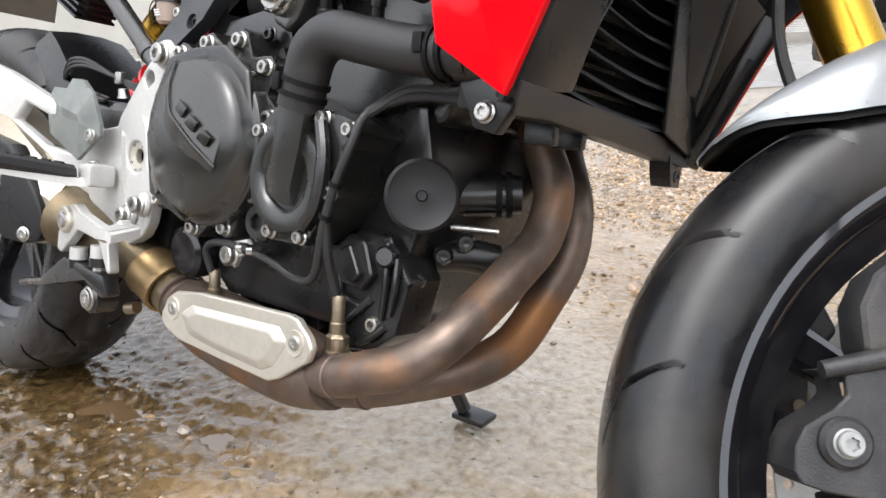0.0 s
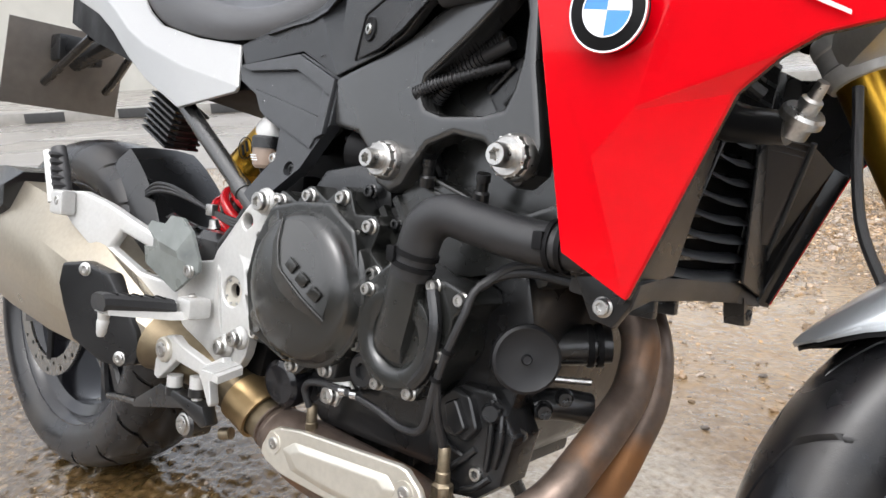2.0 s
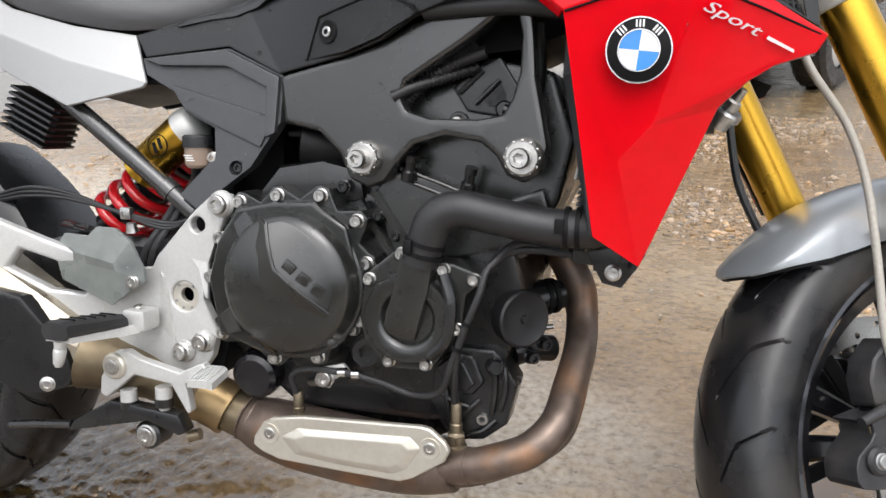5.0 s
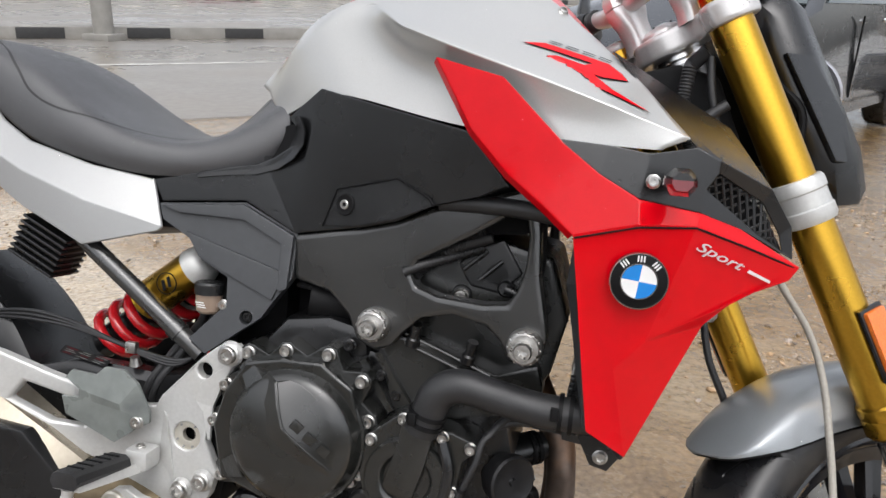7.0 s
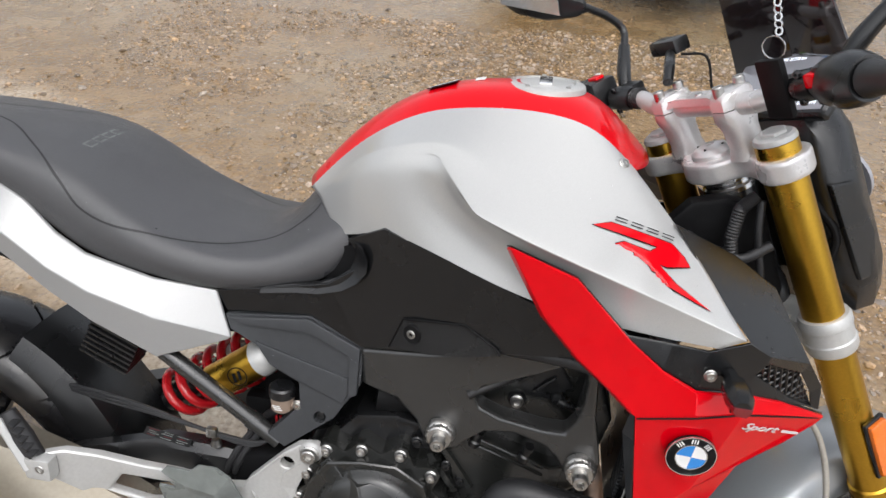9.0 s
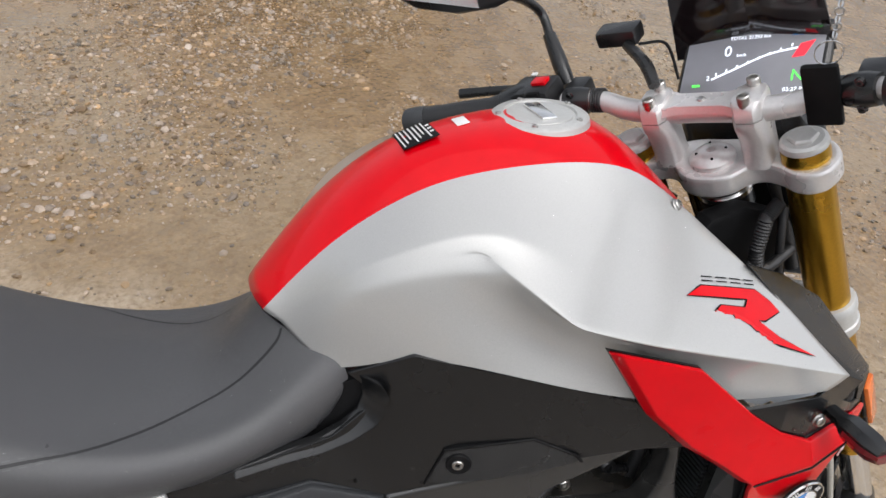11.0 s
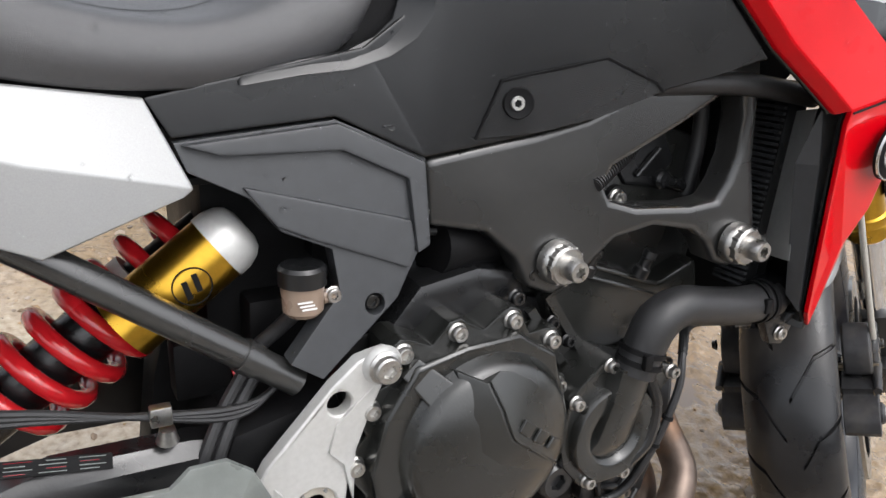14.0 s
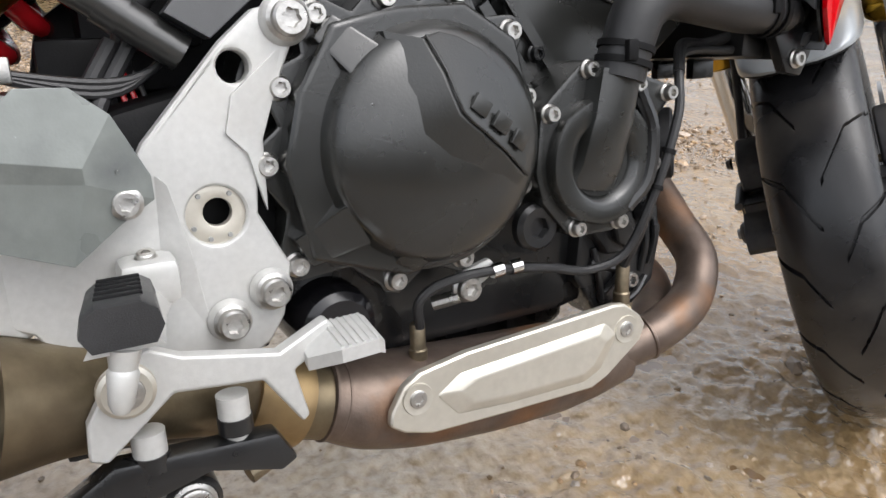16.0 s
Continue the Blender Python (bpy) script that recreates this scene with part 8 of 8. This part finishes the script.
# -- double stitched seam of the saddle --
M_SEAM = mat("seam_groove", (0.016, 0.016, 0.017), 0.6)
M_STITCH = mat("stitch_thread", (0.10, 0.10, 0.105), 0.6)
seam_line = catmull([(0.02, -0.010, 0.958), (0.06, -0.020, 0.957), (0.139, -0.044, 0.950), (0.206, -0.091, 0.936), (0.262, -0.128, 0.905), (0.299, -0.139, 0.868), (0.348, -0.140, 0.848), (0.409, -0.130, 0.842), (0.470, -0.102, 0.834), (0.525, -0.076, 0.832), (0.575, -0.066, 0.848), (0.609, -0.058, 0.874), (0.615, -0.052, 0.888)], 10)


def ribbon(line, off, w):
    polys = []
    for a, b in zip(line, line[1:]):
        d = (b - a).normalized()
        n = d.cross(V((0, -0.6, 0.8))).normalized()
        polys.append([a + n * (off - w), b + n * (off - w), b + n * (off + w), a + n * (off + w)])
    return polys


for sgn in (1, -1):
    line = [V((p.x, p.y * sgn, p.z)) for p in seam_line]
    decal("seam", ribbon(line, 0.0, 0.0017), seat, M_SEAM, seat, 0.0003, 1)
    for off in (-0.0042, 0.0042):
        dashes = [q for i, q in enumerate(ribbon(line, off, 0.0006)) if i % 2]
        decal("stitching", dashes, seat, M_STITCH, seat, 0.0006, 1)

# moulded step of the cover round the nose of the saddle
rim = [(0.552, -0.1345, 0.7715), (0.600, -0.1345, 0.7790), (0.640, -0.1350, 0.7830), (0.672, -0.1360, 0.7930), (0.694, -0.1390, 0.8080), (0.7075, -0.1415, 0.8270), (0.7090, -0.1430, 0.8460), (0.7000, -0.1420, 0.8640)]
bed = [(0.552, -0.1280, 0.7790), (0.600, -0.1270, 0.7900), (0.636, -0.1260, 0.7960), (0.662, -0.1250, 0.8080), (0.680, -0.1230, 0.8220), (0.686, -0.1200, 0.8380), (0.684, -0.1160, 0.8520), (0.676, -0.1100, 0.8640)]
part("cover_step", facets([V(p) for p in rim + bed], [(i, i + 1, i + 9, i + 8) for i in range(7)], 0.010, 0.003, limit=60), M_BLACKPL, cover, smooth=50, weighted=True)
# shadow gap round the insert panel and ribs on it
def insert_lay(x, z, out=0.0):
    return (x, 0.107 - 0.356 * x + 0.012 * z - out, z)


gap = [(0.745, 0.727), (0.764, 0.776), (0.85, 0.797), (0.893, 0.778), (0.90, 0.770)]
part("panel_gap", tube([insert_lay(x, z, 0.0004) for x, z in gap], 0.0014, 6, 1), M_DARK, cover)
# -- rain drops on the upper faces --
def make_drops():
    bpy.context.view_layer.update()
    deps = bpy.context.evaluated_depsgraph_get()
    rnd = random.Random(11)
    ico = bmesh.new()
    bmesh.ops.create_icosphere(ico, subdivisions=2, radius=1.0)
    base = [v.co.copy() for v in ico.verts]
    tris = [[v.index for v in f.verts] for f in ico.faces]
    ico.free()
    wanted = ("tail_panel", "seat", "tank_side", "tank_top", "side_cover", "cover_ridge", "tank_cover", "radiator_shroud", "heel_guard", "clutch_dome", "main_frame", "rider_peg", "front_fender", "tyre", "silencer_guard", "front_trim")
    verts, faces, count = [], [], 0
    to_world = bike.matrix_world
    for k in range(9000):
        x = rnd.uniform(0.1, 1.35)
        eye = to_world @ V((x + rnd.uniform(-0.3, 0.3), -0.8, rnd.uniform(0.7, 1.7)))
        aim = to_world @ V((x, rnd.uniform(-0.3, 0.05), rnd.uniform(0.35, 1.08)))
        hit, place, normal, _, ob, _ = scene.ray_cast(deps, eye, (aim - eye).normalized())
        if not hit or not ob.name.split(".")[0] in wanted:
            continue
        keep = 0.06 + 0.5 * max(0.0, normal.z) * (0.25 + max(0.0, noise.noise(place * 9.0)))
        if ob.name.startswith(("side_cover", "cover_ridge", "tank_cover")):
            keep *= 2.2
        if rnd.random() > keep:
            continue
        r = min(0.0028, 0.0009 * math.exp(rnd.gauss(0.0, 0.42)))
        bx, by, bz = basis(normal)
        o = len(verts)
        for b in base:
            verts.append(place + r * (bx * b.x + by * b.y + bz * (b.z * 0.55 + 0.15)))
        faces += [[o + i for i in t] for t in tris]
        count += 1
        if count > 1300:
            break
    me = bpy.data.meshes.new("rain_drops")
    me.from_pydata([tuple(v) for v in verts], [], faces)
    for poly in me.polygons:
        poly.use_smooth = True
    m = bpy.data.materials.new("rain_water")
    m.use_nodes = True
    p = m.node_tree.nodes["Principled BSDF"]
    p.inputs["Base Color"].default_value = (1, 1, 1, 1)
    p.inputs["Roughness"].default_value, p.inputs["IOR"].default_value, p.inputs["Transmission Weight"].default_value = 0.0, 1.33, 1.0
    me.materials.append(m)
    return tagged(new("rain_drops", me), "clear rain drops beaded on painted panels and seat", "rain drops", kind="stuff")


make_drops()

# ---- the yard's surroundings: road, kerb, post, cars, far buildings ----
along_v, across_v = V((0.723, 0.691, 0)), V((-0.691, 0.723, 0))


def on_road(a, n, z=0.0):
    """A place a metres along the road and n metres away across it."""
    return along_v * a + across_v * n + V((0, 0, z))


def strip(name, a0, a1, n0, n1, z, m, label, category, th=0.0):
    bm = bmesh.new()
    bm.faces.new([bm.verts.new(on_road(a, n, z)) for a, n in ((a0, n0), (a1, n0), (a1, n1), (a0, n1))])
    if th:
        thicken(bm, (0, 0, -th))
        sharp_bevel(bm, 0.02, 40)
    return tagged(finish(name, bm, m), label, category, kind="structure")


M_ASPHALT = mat("wet_asphalt", (0.20, 0.185, 0.165), 0.30, 0.0, 0.2, 12, 0.3, 80, wear=0.6, wear_color=(0.27, 0.25, 0.225), wear_scale=0.5, rough_var=0.15)
M_CONC = mat("wet_concrete", (0.24, 0.23, 0.21), 0.6, 0.0, 0.15, 6, 0.3, 60, wear=0.5, wear_color=(0.22, 0.21, 0.19), wear_scale=1.2)
M_SLOT = mat("drain_shade", (0.03, 0.03, 0.03), 0.7)
M_LINE = mat("worn_road_paint", (0.62, 0.61, 0.57), 0.5, 0.0, 0.15, 8, wear=0.5, wear_color=(0.3, 0.28, 0.25), wear_scale=3)
M_YELLOW = mat("yellow_band", (0.65, 0.42, 0.03), 0.5)
M_WALL = mat("pale_render", (0.62, 0.60, 0.54), 0.8, 0.0, 0.06, 1.0, 0.1, 8, wear=0.5, wear_color=(0.45, 0.43, 0.38), wear_scale=0.25)
M_GLASS = mat("far_window_glass", (0.10, 0.12, 0.13), 0.1, 0.0, 0.1, 1.0)
strip("road_1", -60, 60, 4.6, 12.9, 0.012, M_ASPHALT, "wet grey-brown asphalt road", "road", 0.06)
strip("road_2", -90, 90, 13.6, 58, 0.012, M_ASPHALT, "wet asphalt carriageway beyond the kerb", "road", 0.06)
for a in (-26, -20.5, -15, -9.5, -4.0, 1.2, 6.7, 12.2, 17.7):
    tagged(strip("road_line", a, a + 2.2, 8.62, 8.74, 0.017, M_LINE, "worn white road line", "road marking"), group="white road lines")
for a in range(-40, 50, 9):
    for n in (24, 36):
        tagged(strip("road_line", a, a + 4.0, n, n + 0.2, 0.017, M_LINE, "worn white road line", "road marking"), group="white road lines")


def kerb(name, n, a0, a1, height, gap, first):
    bm = bmesh.new()
    bm.faces.new([bm.verts.new(on_road(a, nn, height)) for a, nn in ((a0, n), (a1, n), (a1, n + 0.55), (a0, n + 0.55))])
    thicken(bm, (0, 0, -height - 0.05))
    sharp_bevel(bm, 0.03, 40)
    k = tagged(finish(name, bm, M_CONC), "pale concrete kerb with dark blocks for the shade of drain openings", "kerb", kind="structure")
    a = first
    turn = Matrix.Rotation(math.atan2(along_v.y, along_v.x), 3, "Z")
    while a < a1:
        # Dark block on the solid kerb face, painted as an opening's shade
        part("drain_shade_block", block(on_road(a + 0.35, n + 0.01, height * 0.52), (0.72, 0.06, height * 0.8), 0.01, turn), M_SLOT, k)
        a += gap
    return k


kerb("kerb_1", 12.95, -40, 40, 0.22, 1.70, -33.39)
kerb("kerb_2", 58.2, -80, 80, 0.5, 4.0, -79)


def make_post():
    base = on_road(1.90, 12.75)
    post = tagged(new("road_post"), "round grey concrete post with a yellow and black band", "post")
    post.location = base
    part("shaft", lathe([(0.0, 6.0), (0.13, 6.0), (0.17, 0.0), (0.0, 0.0)], (0, 0, 0), (0, 0, 1), 24), M_CONC, post)
    part("band", lathe([(0.172, 1.5), (0.178, 1.5), (0.178, 0.95), (0.172, 0.95)], (0, 0, 0), (0, 0, 1), 24, closed=True), M_YELLOW, post)
    part("footing", block((0, 0, 0.06), (0.5, 0.5, 0.12), 0.02), M_CONC, post)
    return post


make_post()


def car(paint, label, where, heading, kind="car"):
    """A parked car; its own x runs ahead from its middle, z up from the ground."""
    body = tagged(new("parked_car"), label, "car")
    M_CARGLASS = M_GLASS
    outline = [(-2.25, 0.35), (-2.30, 0.62), (-2.20, 0.92), (-1.70, 1.02), (-1.15, 1.42), (-0.40, 1.50), (0.35, 1.45), (1.05, 1.02), (1.90, 0.86), (2.25, 0.66), (2.28, 0.36), (2.0, 0.22), (-2.0, 0.22)]
    secs = []
    for y, s, lift in ((-0.90, 0.93, 0.0), (-0.84, 0.985, 0.0), (-0.6, 1.0, 0.0), (0.0, 1.012, 0.01), (0.6, 1.0, 0.0), (0.84, 0.985, 0.0), (0.90, 0.93, 0.0)):
        edge = abs(y) / 0.9
        ring = []
        for x, z in outline:
            tuck = 0.22 * max(0.0, (z - 0.95) / 0.5)
            ring.append((x * s, y * (1 - tuck), 0.6 + (z - 0.6) * (1 - 0.05 * edge ** 4) + lift))
        secs.append(ring)
    part("body_shell", loft(secs), paint, body, smooth=30)
    for sgn in (-1, 1):
        glass = [(-1.40, 1.06), (-1.05, 1.36), (-0.40, 1.43), (0.30, 1.38), (0.85, 1.04)]
        part("side_window", facets([(x, sgn * (0.905 * (1 - 0.22 * max(0.0, (z - 0.95) / 0.5))), z) for x, z in glass], [(0, 1, 2, 3, 4)], 0.01, 0.004, inward=(0, -sgn, 0)), M_CARGLASS, body)
        part("door_handle", block((-0.55, sgn * 0.912, 0.93), (0.22, 0.03, 0.035), 0.01), M_CHROME, body)
        part("sill_strip", block((0, sgn * 0.885, 0.33), (2.7, 0.03, 0.05), 0.01), M_CHROME, body)
        part("door_seam", block((0.05, sgn * 0.898, 0.66), (0.012, 0.012, 0.6), 0), M_DARK, body)
        part("headlight", block((2.06, sgn * 0.66, 0.72), (0.22, 0.36, 0.13), 0.04), M_CHROME, body)
        part("tail_light", block((-2.18, sgn * 0.68, 0.83), (0.16, 0.30, 0.14), 0.03), M_REDLENS, body)
        for x in (-1.38, 1.40):
            tyre = part("wheel", lathe([(0.20, -0.10), (0.30, -0.105), (0.325, -0.08), (0.325, 0.08), (0.30, 0.105), (0.20, 0.10)], (x, sgn * 0.83, 0.325), (0, 1, 0), 32, closed=True), M_TYRE, body)
            part("wheel_rim", lathe([(0.0, -0.09), (0.08, -0.092), (0.20, -0.07), (0.20, 0.07), (0.08, 0.092), (0.0, 0.09)], (x, sgn * 0.83, 0.325), (0, 1, 0), 10), M_ALU, tyre)
    part("windscreen", facets([(0.42, -0.66, 1.40), (0.42, 0.66, 1.40), (1.02, 0.78, 1.035), (1.02, -0.78, 1.035)], [(0, 1, 2, 3)], 0.012, 0.004, inward=(-0.5, 0, -1)), M_CARGLASS, body)
    part("rear_window", facets([(-1.20, -0.64, 1.38), (-1.20, 0.64, 1.38), (-1.68, 0.74, 1.04), (-1.68, -0.74, 1.04)], [(0, 1, 2, 3)], 0.012, 0.004, inward=(0.5, 0, -1)), M_CARGLASS, body)
    part("bumper", block((2.18, 0, 0.42), (0.22, 1.66, 0.26), 0.07), paint, body)
    part("grille", block((2.285, 0, 0.60), (0.05, 0.80, 0.14), 0.02), M_DARK, body)
    part("plate_bar", block((2.30, 0, 0.44), (0.02, 0.50, 0.11), 0.005), M_WHITE, body)
    body.matrix_world = Matrix.Translation(where) @ Matrix.Rotation(heading, 4, "Z")
    return body


M_CARBLACK = mat("black_car_paint", (0.010, 0.011, 0.013), 0.2, 0.1, 0.05, 10, coat=1.0)
M_CARRED = mat("red_car_paint", (0.22, 0.004, 0.014), 0.25, 0.0, 0.05, 10, coat=1.0)
hd = V((0.50, 0.866, 0))
sd = V((0.866, -0.50, 0))
car(M_CARBLACK, "glossy black car parked on the muddy yard", V((1.73, 3.55, 0)) + hd * 2.3 - sd * 0.9, math.atan2(-hd.y, -hd.x))
car(M_CARBLACK, "black car parked before a pale building", V((-50.5, 16.8, 0)), radians(95))
car(M_CARRED, "red hatchback on the far carriageway", on_road(12.0, 44.0), math.atan2(along_v.y, along_v.x))


def building(name, origin, direction, length, height, storeys, label):
    """A long block with rows of real window openings set with panes."""
    d = V((math.cos(direction), math.sin(direction), 0))
    house = tagged(new(name), label, "building")
    house.matrix_world = Matrix.Translation(origin) @ Matrix.Rotation(direction, 4, "Z")
    step, w, h = 4.0, 2.4, 1.5
    holes, bays = [], int(length / step)
    fh = height / storeys
    for s in range(storeys):
        for b in range(bays):
            x0, z0 = b * step + 0.8, s * fh + 1.1
            holes.append([(x0, z0), (x0 + w, z0), (x0 + w, z0 + h), (x0, z0 + h)])
    part("wall", slab([(0, 0), (length, 0), (length, height), (0, height)], 0.0, 0.4, 0, holes), M_WALL, house)
    part("roof", block((length / 2, 5.2, height + 0.15), (length + 0.6, 11.0, 0.3), 0.05), M_CONC, house)
    part("rear_wall", block((length / 2, 10.2, height / 2), (length, 0.4, height), 0), M_WALL, house)
    for x in (0.2, length - 0.2):
        part("side_wall", block((x, 5.3, height / 2), (0.4, 9.6, height), 0), M_WALL, house)
    for i, hl in enumerate(holes):
        x0, z0 = hl[0]
        win = part("window", block((x0 + w / 2, 0.25, z0 + h / 2), (w, 0.04, h), 0), M_GLASS, house)
        part("mullion", block((x0 + w / 2, 0.21, z0 + h / 2), (0.07, 0.06, h), 0), M_CONC, win)
    part("plinth", block((length / 2, -0.04, 0.4), (length, 0.06, 0.8), 0), M_CONC, house)
    return house


building("industrial_building", V((-60, 72, 0)), radians(-83), 76, 10.5, 3, "long pale industrial building with rows of windows")
building("roadside_block", on_road(-60, 74), math.atan2(along_v.y, along_v.x), 140, 9, 3, "long pale block with windows beyond the road")


# unseen wall added behind the camera to darken what the motorcycle reflects
def make_reflection_wall():
    m = mat("weathered_render", (0.17, 0.164, 0.154), 0.9, 0.0, 0.15, 4.0, 0.4, 60, wear=0.5, wear_color=(0.11, 0.106, 0.10), wear_scale=0.6, spec=0.2)
    bm = bmesh.new()
    bmesh.ops.create_cube(bm, size=1.0)
    moved(bm, Matrix.Translation((1.0, -8.0, 0.8)) @ Matrix.Diagonal((30.0, 0.3, 2.2, 1)))
    tagged(finish("reflection_wall", bm, m), "plain dark grey wall added out of view to darken reflections", "wall", kind="structure")


make_reflection_wall()
